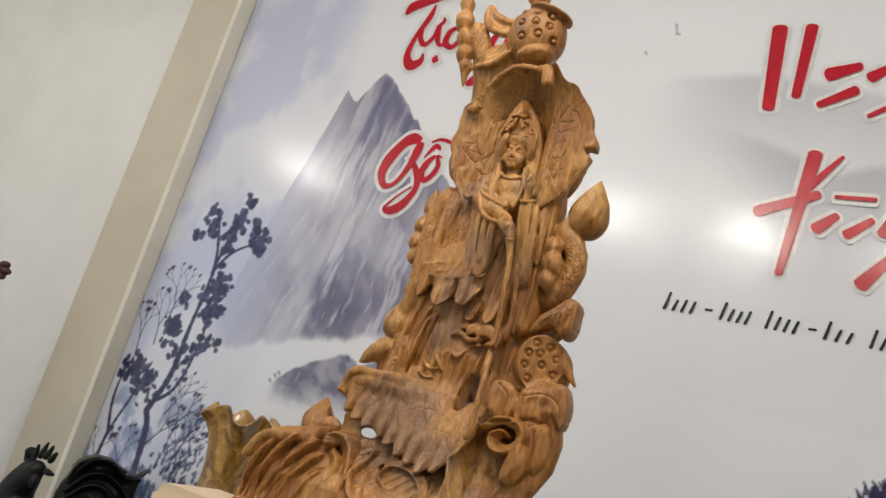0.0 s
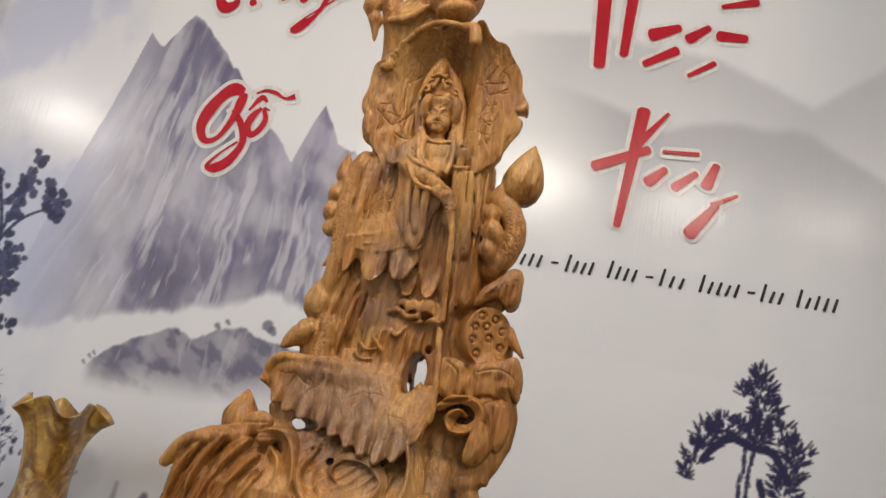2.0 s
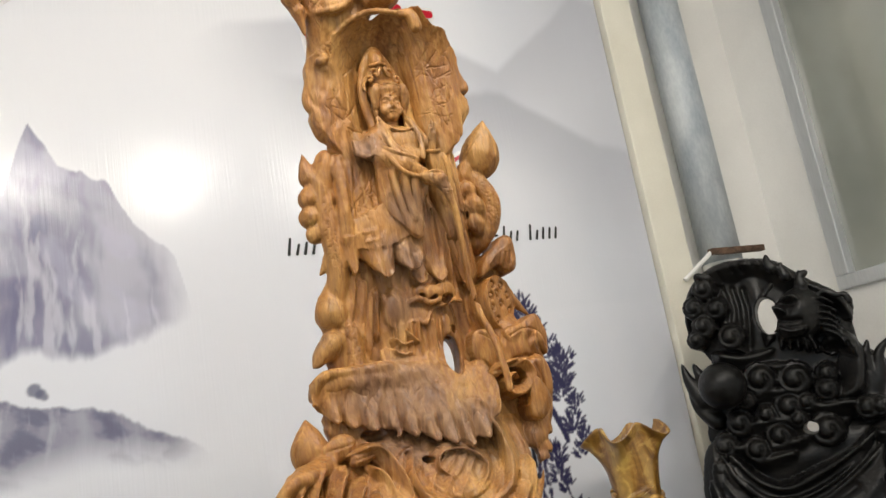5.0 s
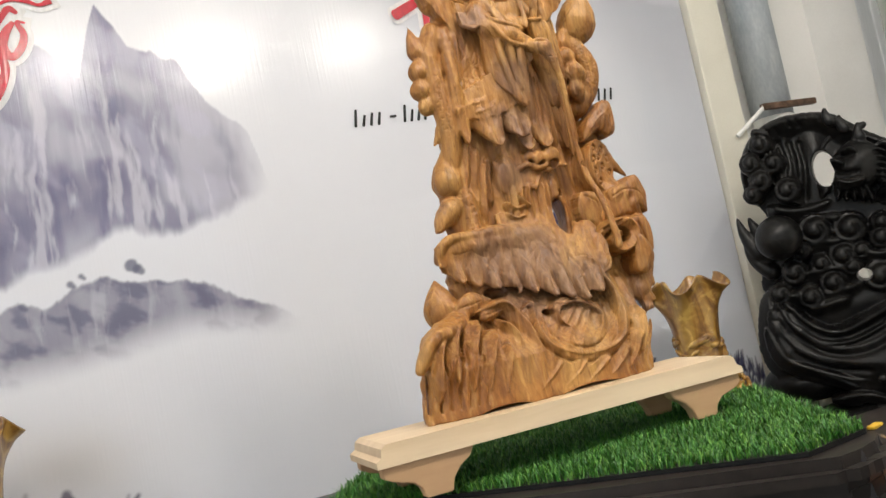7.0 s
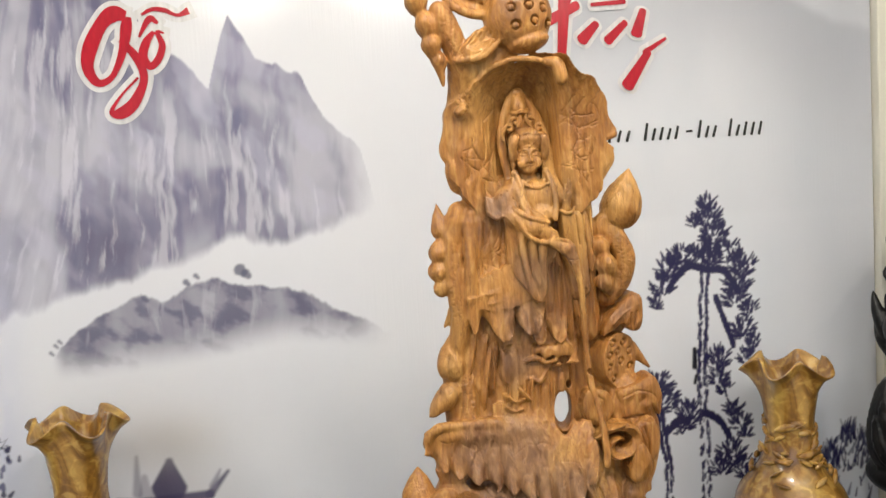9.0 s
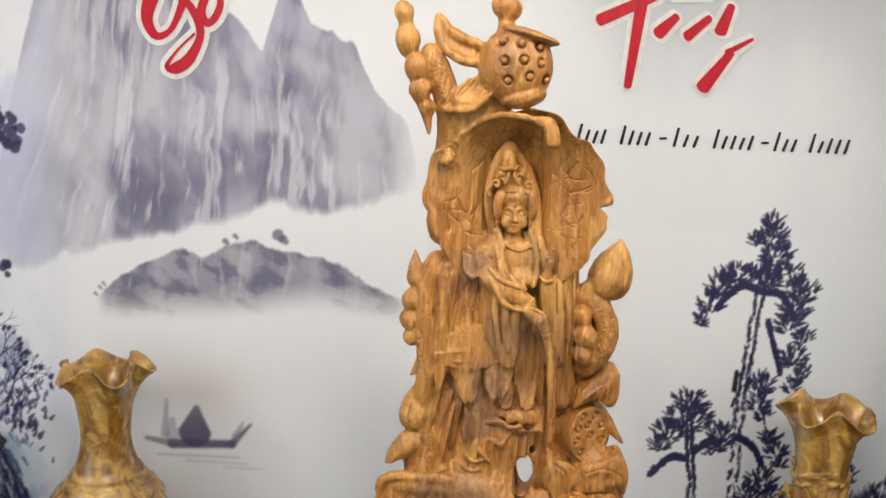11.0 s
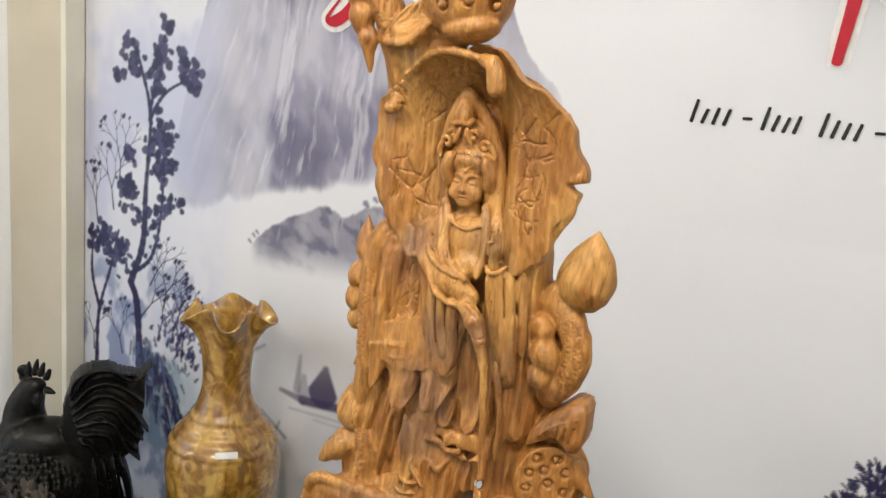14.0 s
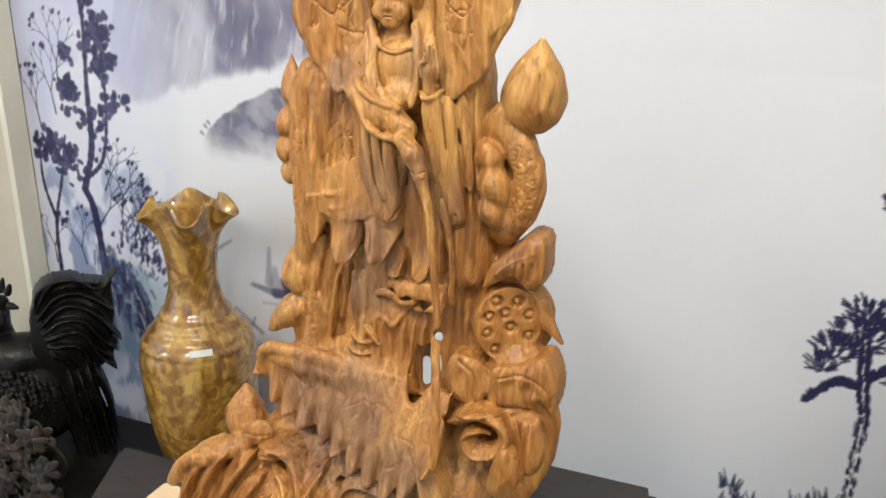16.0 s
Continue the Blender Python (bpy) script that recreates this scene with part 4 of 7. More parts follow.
# the first word and the second, in cursive brush letters
lettering([
    [(-1.445, 2.535, 0.006), (-1.425, 2.565, 0.018), (-1.38, 2.585, 0.014), (-1.30, 2.615, 0.010), (-1.22, 2.625, 0.004)],
    [(-1.345, 2.575, 0.004), (-1.352, 2.53, 0.010), (-1.382, 2.45, 0.008), (-1.390, 2.385, 0.012), (-1.368, 2.350, 0.018), (-1.338, 2.365, 0.012), (-1.334, 2.395, 0.003)],
    [(-1.368, 2.505, 0.006), (-1.362, 2.45, 0.009), (-1.340, 2.428, 0.009), (-1.318, 2.455, 0.006), (-1.308, 2.50, 0.008), (-1.300, 2.45, 0.009), (-1.282, 2.428, 0.006), (-1.262, 2.45, 0.003)],
    [(-1.312, 2.495, 0.005), (-1.296, 2.515, 0.007), (-1.300, 2.53, 0.003)],
    [(-1.232, 2.50, 0.005), (-1.262, 2.48, 0.010), (-1.268, 2.44, 0.011), (-1.242, 2.425, 0.009), (-1.222, 2.455, 0.008), (-1.232, 2.495, 0.006)],
    [(-1.225, 2.495, 0.004), (-1.205, 2.512, 0.007), (-1.212, 2.53, 0.003)],
    [(-1.285, 2.392, 0.003), (-1.286, 2.378, 0.011), (-1.280, 2.368, 0.008)],
    [(-1.205, 2.485, 0.005), (-1.196, 2.40, 0.010), (-1.182, 2.47, 0.004), (-1.158, 2.488, 0.008), (-1.150, 2.44, 0.010), (-1.138, 2.40, 0.007), (-1.118, 2.42, 0.003)],
    [(-1.062, 2.485, 0.008), (-1.096, 2.48, 0.010), (-1.108, 2.44, 0.012), (-1.085, 2.42, 0.009), (-1.064, 2.45, 0.006), (-1.058, 2.485, 0.008), (-1.066, 2.42, 0.009), (-1.090, 2.36, 0.006), (-1.128, 2.318, 0.015), (-1.146, 2.305, 0.010), (-1.12, 2.345, 0.003), (-1.05, 2.41, 0.003), (-1.015, 2.44, 0.005)],
])
lettering([
    [(-1.243, 2.092, 0.012), (-1.272, 2.098, 0.020), (-1.302, 2.075, 0.016), (-1.333, 2.02, 0.018), (-1.343, 1.97, 0.014), (-1.322, 1.933, 0.010), (-1.287, 1.947, 0.007), (-1.258, 2.005, 0.010), (-1.245, 2.06, 0.014), (-1.240, 2.09, 0.010)],
    [(-1.262, 2.035, 0.006), (-1.232, 2.00, 0.010), (-1.214, 1.96, 0.010), (-1.216, 1.925, 0.010), (-1.243, 1.878, 0.014), (-1.275, 1.856, 0.014), (-1.296, 1.862, 0.006), (-1.268, 1.902, 0.003), (-1.226, 1.942, 0.003)],
    [(-1.180, 2.052, 0.005), (-1.200, 2.026, 0.010), (-1.210, 1.992, 0.011), (-1.194, 1.968, 0.009), (-1.172, 1.988, 0.009), (-1.162, 2.02, 0.008), (-1.172, 2.05, 0.005), (-1.155, 2.048, 0.002)],
    [(-1.216, 2.040, 0.003), (-1.188, 2.083, 0.008), (-1.168, 2.072, 0.004)],
    [(-1.206, 2.094, 0.003), (-1.180, 2.106, 0.005), (-1.150, 2.103, 0.006), (-1.120, 2.090, 0.004), (-1.092, 2.100, 0.009)],
])


def bar(ax, az, bx, bz, w0, w1, material, depth, name, label):
    """A slanted flat bar with rounded, brush-like ends."""
    bm = bmesh.new()
    a, b = Vector((ax, az)), Vector((bx, bz))
    d = (b - a).normalized()
    n = Vector((-d.y, d.x))
    ring = []
    for c, w, s in ((a, w0, 1), (b, w1, -1)):
        for i in range(7):
            t = math.pi * (i / 6 - 0.5)
            q = c + s * (n * w * math.sin(t) * -1 - d * w * 0.6 * math.cos(t))
            ring.append((q.x, q.y))
    f = bm.faces.new([bm.verts.new((q[0], depth, q[1])) for q in ring])
    ob = part(name, bm, material, banner, label)
    return ob


RED_BARS = [(-0.262, 2.31, -0.275, 2.55, 0.016, 0.020), (-0.20, 2.35, -0.195, 2.56, 0.012, 0.016), (-0.13, 2.42, -0.06, 2.45, 0.020, 0.012), (-0.03, 2.42, 0.02, 2.46, 0.016, 0.010), (0.05, 2.44, 0.12, 2.44, 0.016, 0.012), (0.05, 2.53, 0.14, 2.555, 0.007, 0.012), (-0.14, 2.33, -0.06, 2.38, 0.010, 0.014), (-0.02, 2.31, 0.045, 2.355, 0.006, 0.008),
            (-0.235, 2.015, -0.10, 2.08, 0.015, 0.012), (-0.155, 1.86, -0.125, 2.19, 0.010, 0.018), (-0.13, 2.09, -0.06, 2.19, 0.012, 0.005), (-0.09, 1.99, -0.05, 2.03, 0.016, 0.010), (-0.02, 1.985, 0.03, 2.03, 0.013, 0.009), (0.06, 2.0, 0.08, 2.06, 0.016, 0.010), (0.03, 1.865, 0.09, 1.95, 0.018, 0.010), (0.08, 1.95, 0.14, 1.985, 0.008, 0.004), (-0.06, 2.08, 0.03, 2.085, 0.005, 0.006)]
for i, (ax, az, bx, bz, w0, w1) in enumerate(RED_BARS):
    bar(ax, az, bx, bz, w0 + 0.012, w1 + 0.012, WHITE, -0.0015 - 0.0002 * i, "white_bar", "white border of a red bar")
for i, (ax, az, bx, bz, w0, w1) in enumerate(RED_BARS):
    bar(ax, az, bx, bz, w0, w1, RED, -0.006 - 0.0002 * i, "red_bar", "red brush bar")
rng = random.Random(21)
for x0, x1, count in ((-0.412, -0.325, 4), (-0.272, -0.192, 4), (-0.163, -0.08, 4), (-0.03, 0.044, 3), (0.07, 0.178, 5), (0.222, 0.286, 3), (0.31, 0.418, 5)):
    for k in range(count):
        wide = (x1 - x0) / count
        left, high = x0 + wide * k, rng.uniform(0.026, 0.034) if k else 0.044
        bar(left + 0.004, 1.718, left + 0.012, 1.718 + high, 0.0040, 0.0034, INK, -0.003, "ink_bar", "black bar in place of writing")
for xm in (-0.299, -0.055, 0.20):
    bar(xm - 0.008, 1.735, xm + 0.008, 1.736, 0.003, 0.003, INK, -0.003, "ink_bar", "short black dash")


# ---- display table with turf and bench ----
def table_outline(shrink):
    pts = [(-1.055, 1.332), (-0.80, 1.332), (-0.72, 1.545), (-0.24, 1.545), (-0.145, 1.16), (-0.325, 0.80), (-0.345, 0.772), (-0.375, 0.750), (-0.41, 0.738), (-0.45, 0.735), (-1.0, 1.2)]
    c = Vector((-0.6, 1.17))
    return [tuple(c + (Vector(q) - c) * (1 - shrink / (Vector(q) - c).length)) for q in pts]


table = tagged(empty("display_table"), "black lacquered display table with moulded edge under green turf", "table")
part("tabletop", prism(table_outline(0.0), 0.928, 0.966, bevel=0.013), TABLE, table)
part("moulding", prism(table_outline(-0.006), 0.885, 0.930, bevel=0.018), TABLE, table, "rounded black moulding")
part("apron", prism(table_outline(0.04), 0.80, 0.888, bevel=0.004), TABLE, table)
part("pedestal", prism(table_outline(0.13), 0.0, 0.80, bevel=0.004), TABLE, table)

turf = [(-0.885, 1.19), (-0.46, 0.775), (-0.36, 0.79), (-0.185, 1.15), (-0.25, 1.36), (-0.78, 1.36)]


def inside(q, ring):
    odd = False
    for (x0, y0), (x1, y1) in zip(ring, ring[1:] + ring[:1]):
        if (y0 > q[1]) != (y1 > q[1]) and q[0] < (x1 - x0) * (q[1] - y0) / (y1 - y0) + x0:
            odd = not odd
    return odd


mat_ob = tagged(part("turf_mat", prism(turf, 0.9665, 0.972), BLACK), "sheet of green artificial turf on the black table", "turf")
rng = random.Random(3)
vs, fs = [], []
while len(fs) < 64000:
    q = (rng.uniform(-0.9, -0.16), rng.uniform(0.76, 1.37))
    if not inside(q, turf):
        continue
    a, lean = rng.uniform(0, 6.283), rng.uniform(0.002, 0.012)
    h, w = rng.uniform(0.006, 0.015), rng.uniform(0.0005, 0.0009)
    dx, dy = math.cos(a), math.sin(a)
    n = len(vs)
    z = 0.972
    vs += [(q[0] - dy * w, q[1] + dx * w, z), (q[0] + dy * w, q[1] - dx * w, z), (q[0] + dx * lean * 0.4 + dy * w, q[1] + dy * lean * 0.4 - dx * w, z + h * 0.6), (q[0] + dx * lean * 0.4 - dy * w, q[1] + dy * lean * 0.4 + dx * w, z + h * 0.6), (q[0] + dx * lean, q[1] + dy * lean, z + h)]
    fs += [(n, n + 1, n + 2, n + 3), (n + 3, n + 2, n + 4)]
me = bpy.data.meshes.new("turf_blades")
me.from_pydata(vs, [], fs)
me.materials.append(GRASS)
blades = tagged(new("turf_blades", me), "short bright green plastic grass blades", "grass", kind="stuff")

BENCH = (-0.575, 1.098, 0.98)
bench = tagged(empty("display_bench", BENCH, -1.5), "low pale pine display bench with carved feet on the turf", "bench")
L, D = 0.268, 0.066
bm = bmesh.new()
levels = [(0.047, 0.0), (0.055, 0.0), (0.059, -0.007), (0.069, -0.009), (0.0735, -0.016)]
rings = []
for z, g in levels:
    rings.append([bm.verts.new((sx * (L + g), sy * (D - 0.14 * (z - 0.047)), z)) for sx, sy in ((-1, -1), (1, -1), (1, 1), (-1, 1))])
for r0, r1 in zip(rings, rings[1:]):
    for i in range(4):
        bm.faces.new([r0[i], r0[(i + 1) % 4], r1[(i + 1) % 4], r1[i]])
bm.faces.new(rings[-1]), bm.faces.new(rings[0])
part("board", bm, PALE, bench, "pale planed pine board with moulded ends")
foot = [(0, 0.047), (0.118, 0.047), (0.112, 0.036), (0.096, 0.026), (0.086, 0.014), (0.082, 0.0), (0.048, 0.0), (0.045, 0.012), (0.035, 0.022), (0.012, 0.028), (0.0, 0.034)]
for sx in (-1, 1):
    for y0 in (-D + 0.004, D - 0.022):
        out = [(sx * (-L + 0.006 + q[0]) * 1.0, q[1]) for q in foot]
        part("leg", prism(out, y0, y0 + 0.018, "y", bevel=0.0012), RAWPINE, bench)


# ---- the tall carving ----
class Relief:
    """Cloth laid in overlapping pieces on the front of a carving: how far forward it stands, over x and z."""

    def __init__(self, carving):
        n, lo, st = carving.n, carving.lo, carving.step
        self.c = carving
        self.x, self.z = np.meshgrid(lo[0] + st * np.arange(n[0]), lo[2] + st * np.arange(n[2]), indexing="ij")
        self.y = np.full(self.x.shape, 200.0, np.float32)
        self.g = np.zeros(self.x.shape, np.float32)
        self.lean = ([0, 1], [0, 0])

    def window(self, pts, reach):
        lo, st, n = self.c.lo, self.c.step, self.c.n
        q = np.array(pts)
        a = [int(np.clip((q[:, k].min() - reach - lo[2 * k]) / st, 0, n[2 * k])) for k in (0, 1)]
        b = [int(np.clip((q[:, k].max() + reach - lo[2 * k]) / st + 2, 0, n[2 * k])) for k in (0, 1)]
        return slice(a[0], b[0]), slice(a[1], b[1])

    def along(self, pts, s, closed=False):
        """Distance to a line and the share of the way along it."""
        x, z = self.x[s], self.z[s]
        best, share, side = np.full(x.shape, 1e3), np.zeros(x.shape), np.ones(x.shape)
        ends = pts[1:] + ([pts[0]] if closed else [])
        for i, (a, b) in enumerate(zip(pts, ends)):
            v = b - a
            t = np.clip(((x - a[0]) * v[0] + (z - a[1]) * v[1]) / max(float(v @ v), 1e-6), 0, 1)
            d = np.hypot(x - a[0] - t * v[0], z - a[1] - t * v[1])
            near = d < best
            best, share = np.where(near, d, best), np.where(near, (i + t) / len(ends), share)
            side = np.where(near, np.sign(v[0] * (z - a[1]) - v[1] * (x - a[0]) + 1e-9), side)
        return best, share, side

    def lay(self, s, mask, y):
        y = y + np.interp(self.z[s], self.lean[0], self.lean[1])
        front = mask & (y < self.y[s])
        self.y[s] = np.where(front, y, self.y[s])
        self.g[s] = np.where(front, 0, self.g[s])

    def strap(self, knots, w0, w1, y0, bulge, steep=1):
        """A fold along a line: tapered at its ends, steep on one flank and falling away softly on the other."""
        pts = curve(knots)
        s = self.window(pts, 2.2 * max(w0, w1) + 2)
        d, t, side = self.along(pts, s)
        w = (w0 + (w1 - w0) * t) * (0.10 + 0.90 * np.sqrt(np.clip(np.sin(math.pi * np.clip(t, 0.0, 1.0)) * 1.3, 0, 1)))
        near = np.sqrt(np.clip(1 - (d / (0.62 * w)) ** 2, 0, 1))
        far = np.clip(1 - d / (1.9 * w), 0, 1) ** 1.3
        rise = np.where(side * steep > 0, near, far) * np.clip(9 * t * (1 - t), 0.25, 1)
        self.lay(s, rise > 0.02, y0 + 3 - (bulge + 3) * rise)

    def patch(self, knots, y0, bulge):
        pts = curve(knots, closed=True)
        s = self.window(pts, 3)
        d, _, _ = self.along(pts, s, True)
        x, z = self.x[s], self.z[s]
        odd = np.zeros(x.shape, bool)
        for a, b in zip(pts, pts[1:] + [pts[0]]):
            if a[1] != b[1]:
                odd ^= ((a[1] > z) != (b[1] > z)) & (x < (b[0] - a[0]) * (z - a[1]) / (b[1] - a[1]) + a[0])
        w = max(float(d[odd].max()) if odd.any() else 1.0, 1.0)
        self.lay(s, odd, y0 - bulge * np.sqrt(np.clip(1 - (1 - d / w) ** 2, 0, 1)))

    def enclosed(self, knots):
        """The part inside a closed outline, with the distance from its edge."""
        pts = curve(knots, closed=True)
        s = self.window(pts, 3)
        d, _, _ = self.along(pts, s, True)
        x, z = self.x[s], self.z[s]
        odd = np.zeros(x.shape, bool)
        for a, b in zip(pts, pts[1:] + [pts[0]]):
            if a[1] != b[1]:
                odd ^= ((a[1] > z) != (b[1] > z)) & (x < (b[0] - a[0]) * (z - a[1]) / (b[1] - a[1]) + a[0])
        return s, odd, d, max(float(d[odd].max()) if odd.any() else 1.0, 1.0)

    def sheet(self, knots, y0, thick, bulge, edge=3.0, fold=None):
        """A layer of cloth with a crisp edge; fold: heading in degrees, spacing and depth of its folds."""
        s, odd, d, w = self.enclosed(knots)
        x, z = self.x[s], self.z[s]
        y = y0 - thick * np.sqrt(np.clip(d / edge, 0, 1)) - bulge * np.sin(0.5 * math.pi * np.clip(d / w, 0, 1)) ** 1.3
        if fold:
            a = radians(fold[0])
            q = x * math.sin(a) - z * math.cos(a) + 3 * np.sin((x * math.cos(a) + z * math.sin(a)) / 19)
            y = y + fold[2] * (2 * np.abs(np.sin(math.pi * q / fold[1])) ** 0.7 - 1)
        self.lay(s, odd, y)

    def lobe(self, knots, y0, rim, hollow):
        """A flared fold of hem: it swings forward towards its lower edge, with a trough between two flutes."""
        s, odd, d, w = self.enclosed(knots)
        x, z = self.x[s], self.z[s]
        zs, xs = [k[1] for k in knots], [k[0] for k in knots]
        up = np.clip((z - min(zs)) / (max(zs) - min(zs)), 0, 1)
        mid, half = (min(xs) + max(xs)) / 2, (max(xs) - min(xs)) / 2
        flute = np.cos(3.4 * math.pi * (x - mid) / (2 * half) + 1.2 * up)
        y = y0 - 2.5 * np.sqrt(np.clip(d / 2, 0, 1)) - 1.0 * rim * (1 - up) ** 1.2 + 0.55 * hollow * flute * (1.1 - up)
        self.lay(s, odd, y)

    def groove(self, knots, w, deep):
        pts = curve(knots)
        s = self.window(pts, 3 * w)
        d, _, _ = self.along(pts, s)
        self.g[s] = np.maximum(self.g[s], deep * np.exp(-(d / w) ** 2))

    def crack(self, ox, oz, headings, rng, n=4, stride=11, w=1.5, deep=3.2):
        """Forking cracks and veins that wander out from one point."""
        for h in headings:
            a, x, z, pts = radians(h), ox, oz, []
            for i in range(n):
                pts.append((x, z))
                a += rng.uniform(-0.5, 0.5)
                x, z = x + stride * math.cos(a), z + stride * math.sin(a)
            self.groove(pts, w, deep)

    def pits(self, knots, width, n, rng):
        """Small pricked holes scattered along a stalk."""
        pts = curve(knots)
        for i in range(n):
            q = pts[rng.randrange(len(pts))]
            x, z = q[0] + rng.uniform(-width, width), q[1] + rng.uniform(-7, 7)
            s = self.window([(x, z)], 5)
            self.g[s] = np.maximum(self.g[s], 2.6 * np.exp(-((self.x[s] - x) ** 2 + (self.z[s] - z) ** 2) / 0.9))

    def fuse(self, k=2.5, thick=38):
        c = self.c
        s = (slice(None), slice(None), slice(None))
        y = (c.lo[1] + c.step * np.arange(c.n[1], dtype=np.float32))[None, :, None]
        r = self.y[:, None, :]
        c.join(s, np.where(r < 150, np.maximum((r - y) * 0.8, y - np.minimum(46, r + thick)), 30).astype(np.float32), k)
        c.f += (self.g[:, None, :] * 0.75 * (y < 58)).astype(np.float32)


def carve_lotus_statue():
    c = Carving((-245, -112, -4), (262, 92, 925), 1.35)
    # trunk: a lofted oval column
    s, x, y, z = c.window((-245, -112, -4), (272, 92, 600))
    kz = [0, 60, 110, 150, 190, 230, 300, 400, 500, 570, 600]
    left = np.interp(z, kz, [-204, -198, -168, -108, -88, -72, -50, -46, -46, -26, -5])
    right = np.interp(z, kz, [166, 178, 190, 200, 212, 212, 200, 185, 172, 160, 140])
    front = np.interp(z, kz, [-80, -72, -30, 2, 12, 20, 26, 26, 24, 28, 34])
    back = np.interp(z, kz, [30, 34, 44, 52, 58, 62, 66, 66, 64, 60, 55])
    left = left + np.clip(y + 66, 0, 100) * 0.40 * np.clip((180 - z) / 60, 0, 1)
    hw, hd = (right - left) / 2, (back - front) / 2
    qx, qy = np.abs((x - (left + right) / 2) / hw), (y - (front + back) / 2) / hd
    q = (qx ** 3 + np.abs(qy) ** 3) ** (1 / 3)
    d = (q - 1) * np.minimum(hw, hd)
    d = np.maximum(d, np.maximum(z - 590, -z))
    # uneven tool work round the foot, flowing folds above
    ph = (x - 0.45 * y - 0.30 * z + 0.0022 * (z - 60) ** 2 + 10 * np.sin(z / 34 + x / 60)) / 21 * 2 * math.pi
    fall = np.clip((150 - z) / 40, 0, 1) * np.clip((z - 16) / 40, 0, 1)
    d = d - 2.0 * fall * (1.2 - np.abs(np.sin(ph / 2)) ** 0.7 * 2) * np.clip((x + 185) / 60, 0, 1)
    bend = x + 14 * np.sin(z / 61 + 1.3) + 5 * np.sin(z / 27 + x / 37)
    fold = 1 - 2 * np.abs(np.sin(bend / 11)) ** 0.8 + 0.6 * np.sin(bend / 4.7 + z / 90)
    d = d - 1.5 * fold * np.clip((z - 225) / 40, 0, 1)
    c.join(s, d, 6)
    # underside and hollows under the leaf
    for hx, r in ((-90, 40), (40, 46)):
        c.ball((hx, -60, -4), (r, 60, 9), 3, cut=True)
    for q, r in (((-80, -34, 152), (34, 22, 16)), ((-20, -46, 138), (40, 22, 20)), ((40, -54, 122), (36, 20, 16)), ((-60, -56, 122), (22, 14, 12)), ((100, -44, 130), (26, 20, 18))):
        c.ball(q, r, 6, cut=True)
    hood(c)
    figure(c)
    lotus_left(c)
    lotus_right(c)
    crown_pod(c)
    leaf_apron(c)
    foot_flowers(c)
    r = Relief(c)
    drapery(r)
    rng = random.Random(12)
    for ox, oz, heads in ((-60, 215, (-40, -80, -120, -150)), (-10, 220, (-50, -85, -120)), (40, 205, (-40, -80, -110, -140)), (80, 180, (-60, -100, -20)), (-30, 200, (-70, -110)), (100, 160, (-60, -120))):
        r.crack(ox, oz, heads, rng, 4, 9, 0.8, 1.4)
    for ox, oz, heads in ((0, 480, (-60, -100, -140, 60)), (-10, 470, (-80, -30)), (-190, 60, (-80, -100)), (-150, 50, (-85, 95)), (30, 40, (-80, 80)), (110, 30, (-70, 100))):
        r.crack(ox, oz, heads, rng, 4, 10, 0.8, 1.6)
    for ox, oz, heads in ((132, 655, (20, 60, 100, -60)), (150, 615, (30, 100, 160, -100)), (124, 600, (80, -40)), (-22, 622, (20, 80, -60, -120)), (10, 600, (60, 110, -70)), (150, 690, (-100, -20, 60))):
        r.crack(ox, oz, heads, rng, 5, 8, 0.7, 1.7)
    for k in range(7):
        r.groove([(-36 + 9 * k, 762 + 5 * k), (-20 + 8 * k, 782), (-4 + 5 * k, 800 - 2 * k)], 1.2, 1.6)
    r.pits([(-42, 250), (-40, 300)], 8, 60, rng)
    r.pits([(-48, 390), (-50, 440), (-46, 500)], 6, 60, rng)
    r.pits([(190, 496), (206, 464), (198, 428)], 9, 260, rng)
    r.pits([(-24, 690), (-22, 715)], 9, 40, rng)
    r.pits([(-30, 765), (-38, 790), (-50, 820)], 9, 60, rng)
    r.fuse()
    c.path([(121, -34, 440), (124, -32, 404), (126, -28, 368), (129, -26, 328), (131, -34, 289), (137, -46, 255), (141, -56, 215), (140, -62, 180)], 2.6, 4.2, 2.5, False, 12)
    c.path([(127, -14, 440), (133, -8, 404), (136, -4, 368), (136, -4, 328)], 2.2, 2.2, 4, False, 8)
    # openings through the trunk
    c.ball((103, 30, 242), (13, 120, 30), 5, (0, 0, -10), True)
    c.limb((136, -40, 313), (86, 90, 244), 5, 5, 2, True)
    for k in range(0, 30, 5):
        c.limb((116, -20, 276 - k), (76, 80, 216 - k), 4.5, 5, 2, True)
    c.ball((-34, 0, 149), (13, 110, 8), 4, (0, 0, 26), True)
    c.ball((20, -10, 108), (7, 70, 5), 3, (0, 0, 0), True)
    c.tooled(0.7)
    return c


